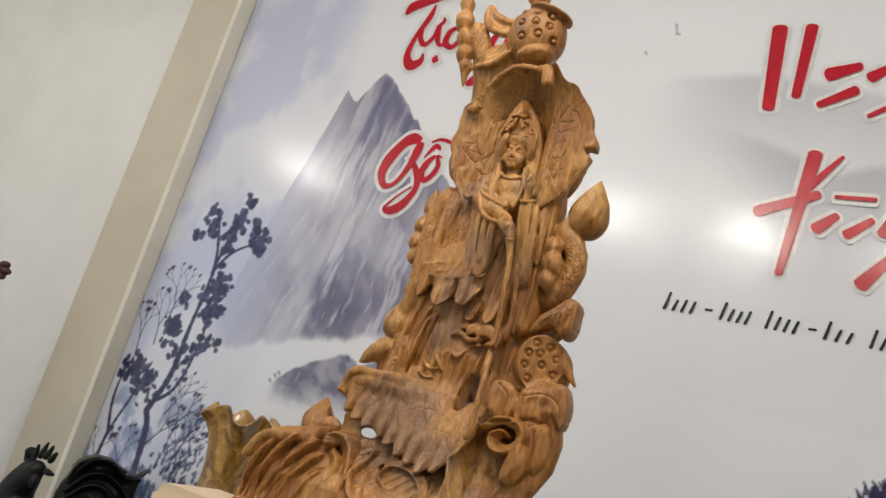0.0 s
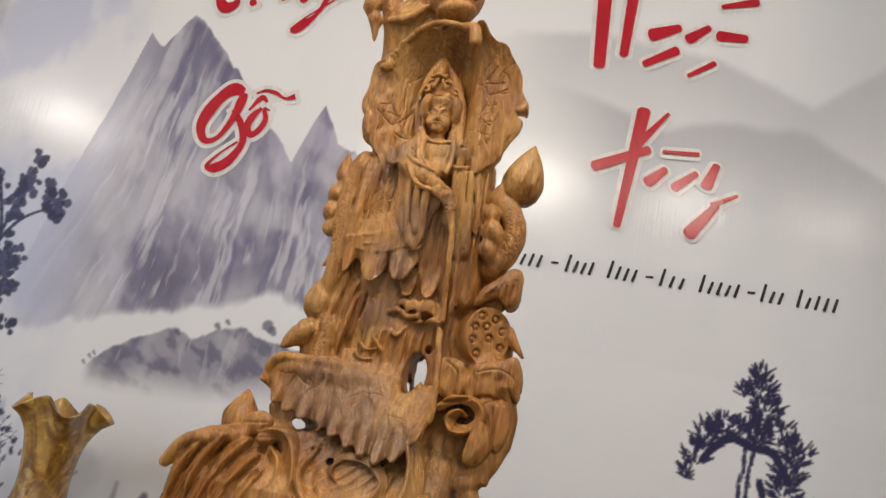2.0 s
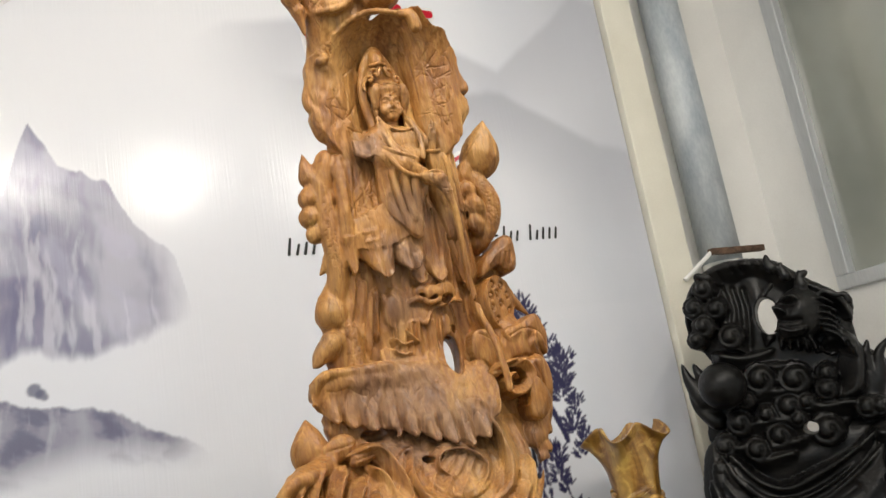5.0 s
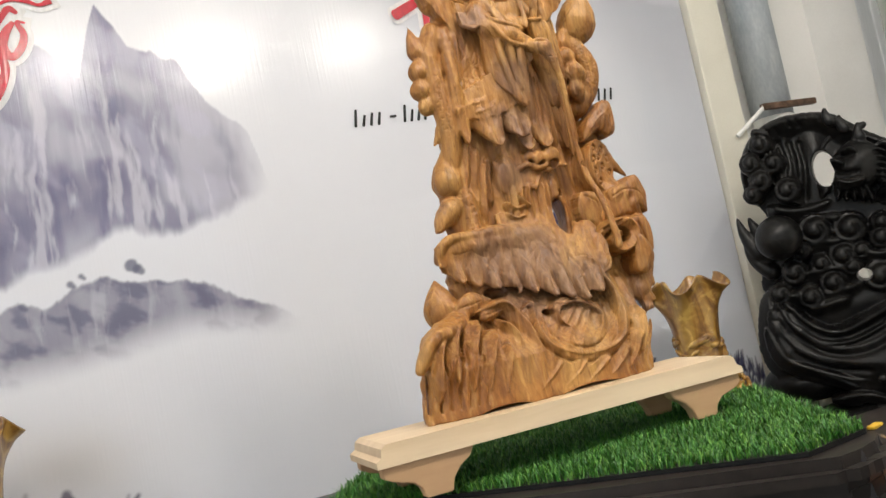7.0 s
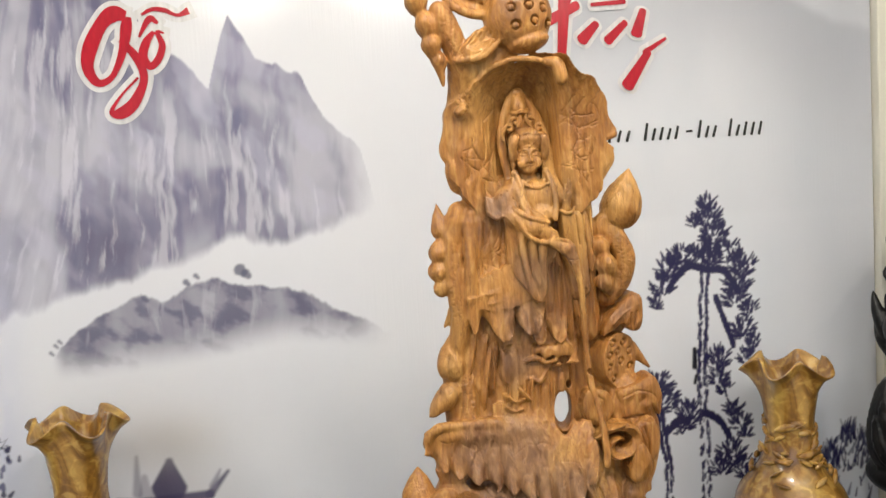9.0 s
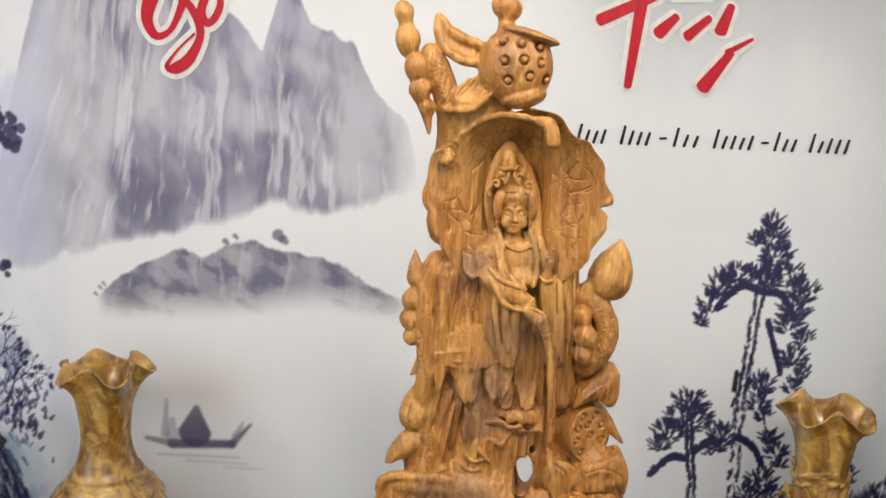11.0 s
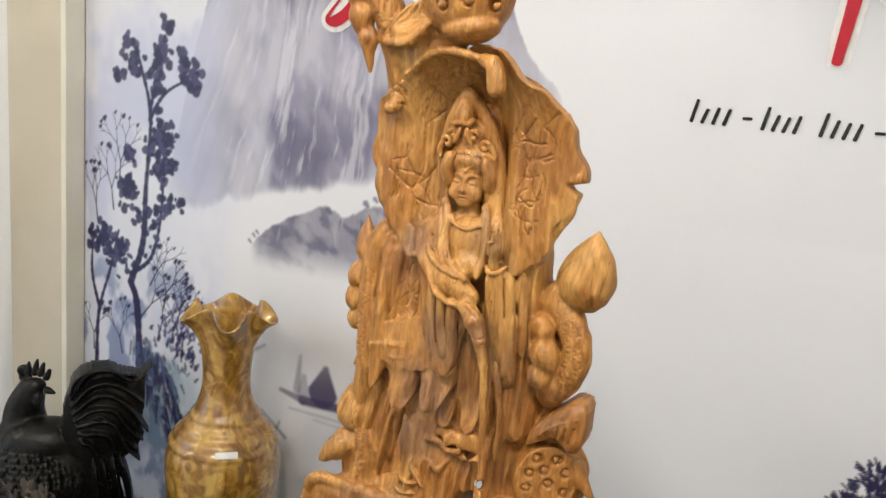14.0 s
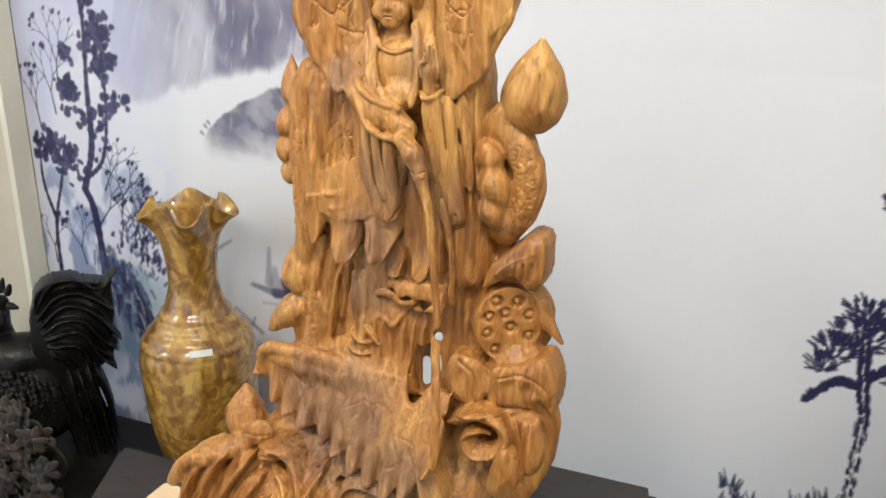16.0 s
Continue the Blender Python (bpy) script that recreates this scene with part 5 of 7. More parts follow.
def hood(c):
    s, x, y, z = c.window((-75, -70, 500), (225, 92, 775))
    u, v = (x - 70) / np.where(x > 70, 119, 123), (z - 638) / 119
    rho = np.sqrt(u * u + v * v)
    th = np.arctan2(v, u)
    rim = 1 + 0.030 * np.sin(5 * th + 0.6) + 0.03 * np.sin(9 * th + 2.0) + 0.015 * np.sin(17 * th)
    wall = np.interp(u, [-1.1, -0.95, -0.8, -0.6, -0.42, -0.25, 0.1, 0.24, 0.36, 0.48, 0.75, 0.95, 1.1], [40, 32, 26, 30, 42, 52, 54, 44, 14, -2, -8, -1, 8])
    f = wall - np.where(v > 0, 62, 0) * v ** 2 * np.abs(v) + np.where(v < 0, 14, 0) * v * v * np.clip(u, 0, 1) + 2.0 * np.sin(x / 8 + z / 40) * rho
    d = np.maximum(np.abs(y - f) * 0.62 - 6.0, (rho - rim) * 112)
    c.join(s, d.astype(np.float32), 6)
    c.ball((72, 72, 640), (92, 22, 98), 12)
    # rolled lip and the drooping fold
    c.path([(-24, 16, 702), (5, -8, 738), (45, -28, 753), (85, -35, 748)], 3.4, 3.6, 4)
    c.path([(88, -35, 748), (101, -42, 742), (106, -43, 722)], 6, 9, 3)
    # torn notch with its curled lip, swelling fold at the foot of the leaf
    c.ball((202, -20, 629), (26, 50, 8), 3, (0, 18, 0), True)
    c.path([(189, -3, 645), (180, -5, 640), (168, -5, 640), (160, -2, 644)], 2.0, 1.6, 5)
    c.path([(184, -3, 616), (182, -6, 604), (172, -4, 588), (158, 6, 566), (146, 14, 559)], 3.4, 2.6, 4)
    c.ball((-36, 32, 602), (15, 13, 30), 7)
    c.path([(-28, 14, 704), (-24, 7, 692), (-33, 8, 687)], 4, 5.5, 4)
    c.path([(-42, 27, 676), (-52, 31, 640), (-49, 30, 622)], 5, 5, 6)


def figure(c):
    """The robed body below the waist, set back between the lotus stalks."""
    c.ball((70, 40, 520), (60, 24, 80), 12)
    c.ball((64, 34, 420), (62, 18, 90), 14)
    c.ball((12, 36, 486), (42, 20, 72), 12)
    c.ball((98, 28, 430), (52, 20, 96), 14)
    c.ball((62, 27, 284), (54, 16, 80), 12)
    c.limb((140, 25, 550), (146, 27, 360), 20, 20, 10)
    # swept cloth over the knee
    c.hem([(-16, 404, 12), (0, 402, 8), (20, 402, 4), (40, 408, 2), (58, 416, 0), (66, 424, 4)], ((446, 16), (486, 2)), 5, 8, 0.8)
    # its hem swings in and out in hanging lobes
    c.hem([(-34, 392, 18), (-28, 368, 8), (-22, 372, 8), (-15, 390, 17), (-6, 386, 15), (2, 368, 0), (9, 359, -8), (15, 357, -2), (22, 359, -9), (29, 370, 2), (34, 386, 15), (38, 380, 9), (44, 370, -6), (51, 364, -12), (58, 365, -5), (65, 368, -11), (72, 384, -4), (79, 402, 10), (84, 424, 18)], ((420, 8), (446, 2)), 2.4, 3, 0.8, 0.6, 2.2)
    for q in (((6, 0, 404), (10, -6, 380), (14, -8, 360)), ((50, -6, 410), (54, -10, 388), (56, -12, 370)), ((66, -4, 412), (66, -8, 392), (64, -10, 376))):
        c.path(q, 1.0, 0.9, 1.5, True, 5)
    # rolled hems below the knee
    c.ball((28, 20, 314), (18, 13, 31), 5, (0, 9, 0))
    for k in range(4):
        c.path([(18 + 7 * k, 9, 336 - 3 * k), (20 + 7 * k, 6, 312), (26 + 6 * k, 10, 288 + 2 * k)], 0.8, 0.7, 1, True, 6)
    c.hem([(12, 300, 22), (20, 288, 14), (32, 283, 12), (44, 290, 14), (52, 304, 20), (58, 294, 12), (66, 290, 8), (74, 300, 12), (82, 312, 18), (94, 314, 8), (108, 318, 4), (118, 315, 2), (126, 322, 10)], ((340, 22), (356, 18)), 2.2, 3, 0.7, 0.5)
    c.path([(46, 14, 296), (58, 10, 294), (66, 6, 290), (74, 10, 300), (84, 14, 312), (96, 6, 314), (110, 2, 318), (122, 2, 316)], 2.4, 2.0, 2, steps=6)
    c.hem([(58, 360, 16), (63, 350, 6), (70, 346, 2), (76, 350, 4), (80, 366, 18), (86, 362, 14), (92, 350, 2), (100, 346, -2), (106, 352, 0), (111, 370, 14), (118, 372, 14)], ((384, 12), (394, 10)), 2.2, 3, 0.8, 0.5)
    c.ruffle((82, 8, 332), (13, 9, 13), 5)
    c.ruffle((102, 6, 334), (13, 9, 14), 5, (0, 20, 0))
    c.ruffle((66, 12, 336), (10, 8, 10), 5, (0, -20, 0))
    c.path([(48, 12, 322), (60, 8, 326), (70, 8, 322), (78, 6, 318), (92, 4, 322)], 3.0, 2.6, 3, steps=6)
    # skirt in straight folds to a wavy hem
    c.hem([(-6, 222, 12), (4, 214, 2), (14, 208, -4), (24, 212, -2), (34, 220, 6), (42, 222, 4), (50, 204, -10), (58, 194, -16), (66, 190, -14), (74, 198, -4), (80, 206, 0), (88, 204, -12), (98, 200, -16), (106, 206, -10), (114, 216, 0)], ((262, 16), (262, 14)), 2.4, 3, 0.9, 0.5, 2.0)
    c.path([(-86, 12, 236), (-44, 8, 233), (-20, 4, 240), (2, 2, 236)], 4, 4, 5, steps=6)


def carve_upper_figure():
    """Head, veil, breast and arms, on a finer lattice than the trunk."""
    c = Carving((-6, -58, 404), (166, 46, 722), 0.85)
    # veil as a pointed arch round the head
    c.ball((65, 40, 645), (33, 22, 62), 5)
    c.path([(40, 20, 578), (37, 22, 600), (32, 22, 628), (31, 22, 652), (37, 21, 680), (46, 19, 700), (56, 16, 711), (66, 18, 700), (80, 20, 680), (91, 22, 655), (97, 22, 628), (99, 20, 600), (104, 18, 578)], 5.0, 6.5, 4, steps=6)
    c.path([(86, 20, 660), (91, 18, 630), (92, 14, 600), (90, 8, 585)], 5, 4, 4, steps=6)
    # face
    c.limb((68, 22, 572), (67, 20, 602), 12, 11, 4)
    c.ball((66, 16, 619), (19, 19, 25.5), 2)
    c.ball((66, 4.5, 600), (9, 6, 6), 5)
    c.limb((66, 0.2, 626), (66, -3.8, 613.5), 1.5, 2.9, 2)
    for sx in (-1, 1):
        c.ball((66 + sx * 3.4, -0.6, 612.4), (2.2, 2.2, 1.8), 1.5)
        c.ball((66 + sx * 8, -1.4, 621.5), (5.6, 2.6, 3.6), 3, cut=True)
        c.ball((66 + sx * 8, 2.0, 620.8), (5.4, 2.8, 2.8), 1)
        c.path([(66 + sx * 3.2, -0.2, 620.6), (66 + sx * 8, -0.9, 618.8), (66 + sx * 13, 2.6, 620.6)], 0.6, 0.6, 0.6, True, 4)
        c.path([(66 + sx * 2.6, -1.2, 626.5), (66 + sx * 8, -0.6, 629.4), (66 + sx * 14, 4, 626.5)], 1.1, 0.8, 1.2, False, 4)
        c.ball((66 + sx * 10, 3, 610), (8, 5.5, 8), 4)
        c.ball((66.5 + sx * 22.5, 12, 611), (3.4, 5, 11), 2)
        c.ball((67 + sx * 23, 8, 596), (4.8, 4.8, 6), 2)
    c.ball((66, -2.0, 632.6), 1.5, 1)
    c.ball((66, -0.6, 606.6), (4.8, 2.4, 1.5), 1)
    c.ball((66, -0.2, 603.4), (3.8, 2.4, 1.6), 1)
    c.path([(60.6, 0.8, 605.2), (66, -2.4, 604.8), (71.4, 0.8, 605.2)], 0.55, 0.55, 0.5, True, 4)
    # combed hair swept up from the brow
    c.ball((67, 20, 643), (29, 23, 20), 2)
    for sx in (-1, 1):
        c.path([(67 + sx * 20, 2, 646), (67 + sx * 24, 4, 634), (67 + sx * 23, 9, 618)], 6, 5, 3, steps=5)
    for i in range(23):
        a = -1 + i / 11
        c.path([(67 + 14 * a, -0.5 + 3 * a * a, 636 - 5 * a * a), (67 + 22 * a, -3.2 + 6 * a * a, 646 - 4 * a * a), (67 + 28 * a, 5 + 7 * a * a, 656 - 10 * a * a)], 0.7, 0.7, 0.7, True, 4)
    # curls and the smooth topknot cover
    c.ball((61, 18, 668), (20, 14, 18), 4)
    c.limb((56, 12, 682), (55, 11, 701), 10.5, 8.5, 3)
    c.ball((55, 8, 690), (11, 11, 14), 3)
    c.path([(44, 7, 683), (49, -1, 680), (56, -3, 683), (63, 0, 681), (67, 6, 686)], 2.4, 2.0, 1.5, steps=6)
    c.path([(46, 2, 678), (55, -3, 679), (65, 2, 678)], 1.6, 1.4, 1, True, 6)
    for sx in (-1, 1):
        c.coil((59 + sx * 10, 3, 670), 6.5, 2.2, 90 - sx * 70, 90 - sx * 70 + sx * 280, 2.2, 1.5)
        c.coil((61 + sx * 21, 6, 660), 6.0, 2.0, 90 - sx * 50, 90 - sx * 50 + sx * 250, 2.2, 1.5)
        c.path([(61 + sx * 26, 9, 662), (61 + sx * 31, 11, 652), (61 + sx * 29, 10, 643)], 3.2, 1.6, 2, steps=5)
        c.path([(59 + sx * 4, 0, 677), (59 + sx * 5, -2, 670), (60 + sx * 9, -1, 662)], 1.8, 2.2, 1.5, steps=5)
    # shoulders, breast and neckline
    c.ball((70, 22, 548), (44, 24, 40), 8)
    c.limb((42, 16, 570), (26, 12, 552), 18, 17, 6)
    c.limb((100, 16, 574), (112, 14, 556), 14, 15, 6)
    c.ball((76, 6, 558), (26, 14, 27), 5)
    c.path([(54, 2, 585), (61, -4, 577), (76, -6, 574), (92, -2, 580)], 2.0, 2.0, 1.5, steps=6)
    c.path([(55, 0, 582), (62, -7, 573), (77, -8, 570.5), (93, -4, 577)], 0.9, 0.9, 0.8, True, 6)
    c.path([(46, 8, 594), (51, 0, 578), (53, -6, 560), (58, -12, 546), (70, -17, 533), (84, -18, 524)], 4.0, 3.2, 2, steps=7)
    c.path([(41, 8, 588), (45, -1, 570), (49, -8, 552), (58, -15, 536)], 3.2, 2.8, 2.5, steps=7)
    c.path([(91, 6, 596), (96, -1, 580), (99, -6, 562), (98, -10, 545), (95, -14, 528)], 4.0, 3.2, 2, steps=7)
    c.path([(52, -5, 572), (55, -10, 556), (63, -17, 541)], 0.9, 0.8, 0.8, True, 7)
    for k, (x0, x1, zz) in enumerate(((62, 96, 550), (66, 97, 543.5), (70, 97, 537.5), (74, 96, 532), (70, 92, 526))):
        c.path([(x0, -7 - 2 * k, zz - 3), ((x0 + x1) / 2, -9 - 1.6 * k, zz + 3), (x1, -6 - 2 * k, zz)], 0.9, 0.7, 1.4, True, steps=6)
    c.ball((80, 2, 535), (20, 16, 16), 6)
    # upper arm in its sleeve, flared dark edge, forearm across the waist
    c.limb((30, 10, 562), (36, -2, 534), 14, 13, 6)
    c.limb((44, -4, 530), (64, -9, 518), 15, 16, 5)
    c.limb((64, -9, 518), (90, -12, 504), 16, 10, 5)
    c.path([(36, -8, 548), (44, -16, 540), (58, -22, 532), (76, -22, 526)], 2.6, 2.0, 2.5, steps=7)
    c.path([(30, -4, 544), (40, -15, 532), (46, -20, 519), (56, -24, 505), (74, -24, 497), (90, -22, 496)], 3.2, 2.6, 2, steps=7)
    for k in range(4):
        c.path([(50 + 5 * k, -22 - 0.6 * k, 516 - 3.4 * k), (60 + 5 * k, -26.2 + 0.4 * k, 506.5 - 1.2 * k), (76 + 4 * k, -26 + 1.6 * k, 502 - 0.6 * k)], 0.7, 0.7, 0.8, True, 6)
    for q in (((22, 0, 566), (32, -4, 552), (44, -11, 545)), ((28, 0, 574), (38, -4, 560), (46, -8, 552)), ((18, 2, 558), (28, -4, 545), (40, -12, 538))):
        c.path(q, 1.0, 0.8, 1.2, True, 6)
    c.hem([(0, 544, 10), (6, 538, 2), (14, 534, -4), (22, 538, -4), (30, 533, -8), (40, 536, -8)], ((566, 14), (556, -2)), 3.2, 3, 0.8)
    c.path([(2, 8, 543), (8, 0, 537), (15, -5, 534), (22, -5, 537), (31, -9, 533)], 2.2, 2.0, 2, steps=6)
    # sleeve that drops from the forearm
    c.hem([(26, 466, 14), (36, 450, 6), (48, 432, -2), (58, 420, -8), (66, 412, -10), (74, 416, -8), (80, 432, -2), (86, 462, -4), (94, 478, -10)], ((536, 0), (505, -18)), 5.0, 6, 0.9, 1.2)
    for q in (((46, -8, 512), (48, -10, 480), (56, -10, 440), (62, -12, 416)), ((60, -17, 500), (62, -14, 470), (66, -13, 436)), ((74, -18, 496), (74, -16, 470), (76, -10, 440), (74, -8, 424))):
        c.path(q, 3.4, 2.4, 6, steps=7)
    for q in (((53, -12, 500), (54, -14, 470), (60, -13, 440)), ((66, -18, 494), (67, -16, 470), (70, -13, 440)), ((79, -14, 490), (80, -12, 462), (79, -8, 440))):
        c.path(q, 1.1, 0.9, 1.2, True, 7)
    c.path([(70, -10, 436), (76, -9, 428), (70, -10, 421), (60, -11, 424)], 2.6, 2.2, 2, steps=6)
    c.path([(60, -8, 420), (66, -10, 412), (75, -7, 414), (78, -3, 424)], 2.6, 2.2, 2, steps=6)
    # far hand hanging with the flask
    c.limb((92, -22, 496), (106, -34, 486), 9, 10, 4)
    c.limb((106, -34, 486), (114, -36, 468), 10, 7, 3)
    c.limb((114, -36, 468), (121, -34, 440), 6.5, 4.6, 2)
    c.path([(84, -20, 492), (94, -30, 500), (106, -38, 497), (114, -38, 488)], 2.4, 2.0, 2, steps=6)
    for k in range(5):
        c.path([(107 + 2.2 * k, -40, 472 - 6 * k), (113 + 2 * k, -44, 470 - 6 * k), (120 + 1.4 * k, -38, 473 - 6.4 * k)], 0.8, 0.7, 0.8, True, 4)
    # raised palm over its wide sleeve
    c.limb((112, -12, 542), (114, -17, 562), 5.6, 6.0, 3)
    for fx, fz, r in ((110, 576, 2.3), (114, 583, 2.4), (118, 580, 2.2)):
        c.limb((fx, -18, 564), (fx + 1, -19.5, fz), r + 0.3, r * 0.7, 1.2)
    c.limb((108, -18, 556), (109, -23, 568), 2.6, 2.2, 1.5)
    c.ball((111, -23, 569), 2.6, 1)
    c.path([(104, -10, 540), (110, -19, 536), (118, -19, 537), (125, -10, 543)], 2.2, 1.8, 1.5, steps=6)
    c.limb((116, 0, 530), (124, 6, 480), 14, 17, 6)
    c.limb((124, 6, 480), (132, 12, 420), 17, 16, 8)
    for q in (((110, -12, 530), (113, -8, 500), (122, -6, 460)), ((120, -14, 532), (122, -11, 500), (128, -8, 462), (132, -4, 424)), ((130, -8, 534), (134, -7, 500), (138, -4, 460), (142, 0, 420)), ((140, 0, 536), (146, 0, 500), (150, 2, 450))):
        c.path(q, 3.4, 2.8, 6, steps=7)
    for q in (((114, -15, 528), (117, -12, 500), (124, -9, 462)), ((125, -13, 530), (128, -11, 500), (133, -7, 462), (138, -3, 424)), ((135, -7, 534), (140, -6, 500), (145, -2, 455))):
        c.path(q, 1.2, 1.0, 1.2, True, 7)
    c.path([(121, -36, 442), (124, -33, 420), (124, -32, 406)], 3.2, 3.2, 2)
    c.tooled(0.3)
    return c


def lotus_left(c):
    c.path([(-36, 36, 545), (-48, 36, 500), (-46, 30, 440), (-42, 28, 390), (-50, 34, 340)], 15, 13, 6)
    c.path([(-22, 26, 540), (-24, 18, 480), (-28, 18, 420)], 9, 9, 5)
    c.bud((-64, 42, 520), 13, (-67, 46, 560))
    for q, r in (((-68, 38, 488), 15), ((-70, 38, 461), 15), ((-66, 38, 436), 13)):
        c.bud(q, r, (q[0] + 6, q[1], q[2] + 1.7 * r), 3, 3, 0.1 * r)
    c.limb((-52, 36, 396), (-66, 38, 378), 9, 2, 6)
    c.bud((-59, 36, 320), 23, (-60, 40, 364), 4, 4)
    c.path([(-40, 30, 300), (-38, 26, 262), (-40, 20, 235)], 11, 12, 5)
    c.ball((-54, 42, 270), (20, 16, 46), 8)
    c.bud((-66, 30, 279), 18, (-101, 22, 246), 4, 2)
    c.path([(-62, 14, 292), (-80, 10, 270), (-99, 20, 247)], 1.6, 1.0, 2, True)


def lotus_right(c):
    c.bud((204, 20, 538), 31, (213, 4, 594))
    c.ball((172, 18, 512), (12, 12, 22), 5, (0, 15, 0))
    c.path([(174, 26, 512), (192, 18, 494), (205, 15, 464), (198, 18, 430), (178, 26, 404)], 14, 13, 5, steps=8)
    for q, r in (((166, 8, 482), 12), ((173, 4, 456), 14), ((170, 6, 430), 11)):
        c.bud(q, r + 2, (q[0] + 10, q[1] + 6, q[2] - 2.1 * r), 5, 3, 0.1 * r)
    c.ball((180, 34, 450), (28, 12, 56), 8)
    # pointed leaf over the seed head
    c.ball((186, 34, 362), (30, 9, 20), 6, (0, -38, 0))
    c.path([(165, 8, 352), (190, 8, 372), (214, 24, 394)], 1.8, 1.2, 2, True)
    ring = [(-13, 26), (8, 25), (-20, 9), (-4, 12), (20, 10), (-22, -9), (2, -3), (21, -13), (-13, -27), (8, -26)]
    c.ball((196, 54, 304), (32, 26, 44), 8)
    c.pod((181, 32, 311), (35, 40), 28, ring, 6.4, 22, 3)
    # leaves folded beneath it
    c.limb((216, 36, 322), (242, 32, 292), 11, 2, 6)
    c.ball((200, 30, 240), (36, 36, 50), 8)
    c.limb((222, 4, 244), (239, 9, 214), 12, 2, 5)
    c.path([(226, 20, 220), (228, 16, 180), (214, 6, 140), (196, -6, 112)], 18, 14, 8)
    for q, r in (((214, -4, 120), 10), ((204, -8, 96), 12), ((198, -16, 84), 8), ((222, 6, 150), 11)):
        c.ruffle(q, (r, r, r), 5)


def crown_pod(c):
    c.path([(-24, 44, 664), (-24, 30, 706), (-26, 8, 752), (-38, -2, 790), (-54, -6, 826)], 18, 13, 8)
    c.path([(-20, 16, 735), (5, 6, 752), (40, 0, 768)], 14, 16, 8)
    for q, r in (((-90, -4, 876), 13), ((-85, -5, 842), 17), ((-72, -6, 808), 17), ((-66, -6, 780), 15), ((-58, -5, 760), 11)):
        c.bud(q, r, (q[0] + 5, q[1], q[2] - 1.7 * r), 3, 3, 0.1 * r)
    c.limb((-57, -5, 756), (-53, -4, 724), 10, 2, 4)
    c.path([(-90, -2, 880), (-84, -2, 842), (-70, -2, 800), (-60, -2, 760)], 9, 7, 4)
    c.limb((-66, -6, 800), (-48, -4, 812), 9, 11, 5)
    # two curled leaves
    c.ball((0, -14, 776), (30, 14, 20), 5, (0, -38, 0))
    c.ball((2, -27, 786), (24, 9, 12), 4, (0, -38, 0), True)
    c.path([(-32, -12, 756), (0, -26, 758), (22, -30, 776)], 4, 3, 4)
    c.path([(-47, -4, 872), (-42, -8, 842), (-18, -18, 820), (12, -14, 816)], 4, 5, 5)
    c.ball((-20, -6, 838), (34, 9, 17), 5, (0, 32, 0))
    c.ball((-18, -18, 842), (26, 9, 11), 4, (0, 34, 0), True)
    c.path([(-44, -4, 872), (-22, -8, 850), (12, -12, 838)], 4, 5, 5)
    # round seed head
    c.ball((55, -12, 813), (48, 43, 51), 5)
    c.ball((66, -22, 776), (30, 27, 15), 3, (0, -12, 0))
    c.ball((72, -20, 852), (38, 34, 7), 3, (0, 14, 0))
    for hx, hz in ((-20, 30), (4, 28), (27, 25), (-17, 6), (8, 8), (30, 5), (-11, -18), (16, -12), (38, -15)):
        k = 1 - (hx / 48) ** 2 - (hz / 51) ** 2
        q = (55 + hx, -12 - 43 * math.sqrt(max(k, 0.05)), 813 + hz)
        c.ball(q, 7.2, 1.5, cut=True)
        c.ball((q[0], q[1] + 2.5, q[2]), 4.6, 1)
    c.limb((40, -12, 858), (40, -12, 876), 10, 9, 5)
    c.ball((40, -14, 886), (20, 12, 16), 4, (0, 20, 0))
    c.path([(34, -27, 874), (32, -27, 888), (26, -22, 900)], 1.5, 1.2, 2, True)


def leaf_apron(c):
    """The drooping lotus leaf under the feet, with a scalloped hem."""
    rim, x, k = [], -109.0, 0
    rng = random.Random(17)
    while x < 143:
        swing = 1 if k % 2 else -1
        low = np.interp(x, [-109, -90, -50, 10, 78, 110, 142], [204, 180, 161, 144, 120, 130, 188])
        out = np.interp(x, [-109, -60, 0, 60, 110, 142], [14, -2, -18, -38, -46, -36])
        rim.append((x, low + swing * rng.uniform(3, 6), out + swing * rng.uniform(6, 10)))
        x, k = x + rng.uniform(9, 14), k + 1
    c.hem(rim, ((228, 18), (230, 0)), 3.2, 5, 0.7, 1.2, 2.6)
    c.path([(q[0], q[2], q[1] + 1) for q in rim], 2.0, 2.0, 3, steps=5)
    c.ball((5, 18, 222), (100, 24, 18), 10)
    c.path([(-105, 20, 208), (-100, 12, 224), (-84, 8, 236), (-44, 6, 236), (-10, 2, 234)], 5, 5, 5)


def foot_flowers(c):
    c.bud((-122, 2, 140), 25, (-122, 6, 184))
    c.ball((-90, -22, 140), (22, 9, 16), 4, (0, -20, 0))
    c.ball((-116, -28, 112), (24, 12, 13), 4, (0, 8, 0))
    c.ball((-66, -34, 124), (20, 9, 9), 4, (0, -20, 0))
    for q in ((-90, -31, 140), (-116, -40, 112), (-66, -43, 124)):
        c.path([(q[0] - 16, q[1] + 3, q[2] - 2), q, (q[0] + 16, q[1] + 3, q[2] + 3)], 1.2, 1.0, 1.5, True, 2)
    # sweeping strands on the near flank
    for i in range(5):
        c.path([(-190 + 8 * i, -56 + 6 * i, 70 + 9 * i), (-165 + 8 * i, -58 + 7 * i, 104 + 4 * i), (-128 + 8 * i, -50 + 8 * i, 112 + 4 * i)], 6, 4, 9, False, 6)


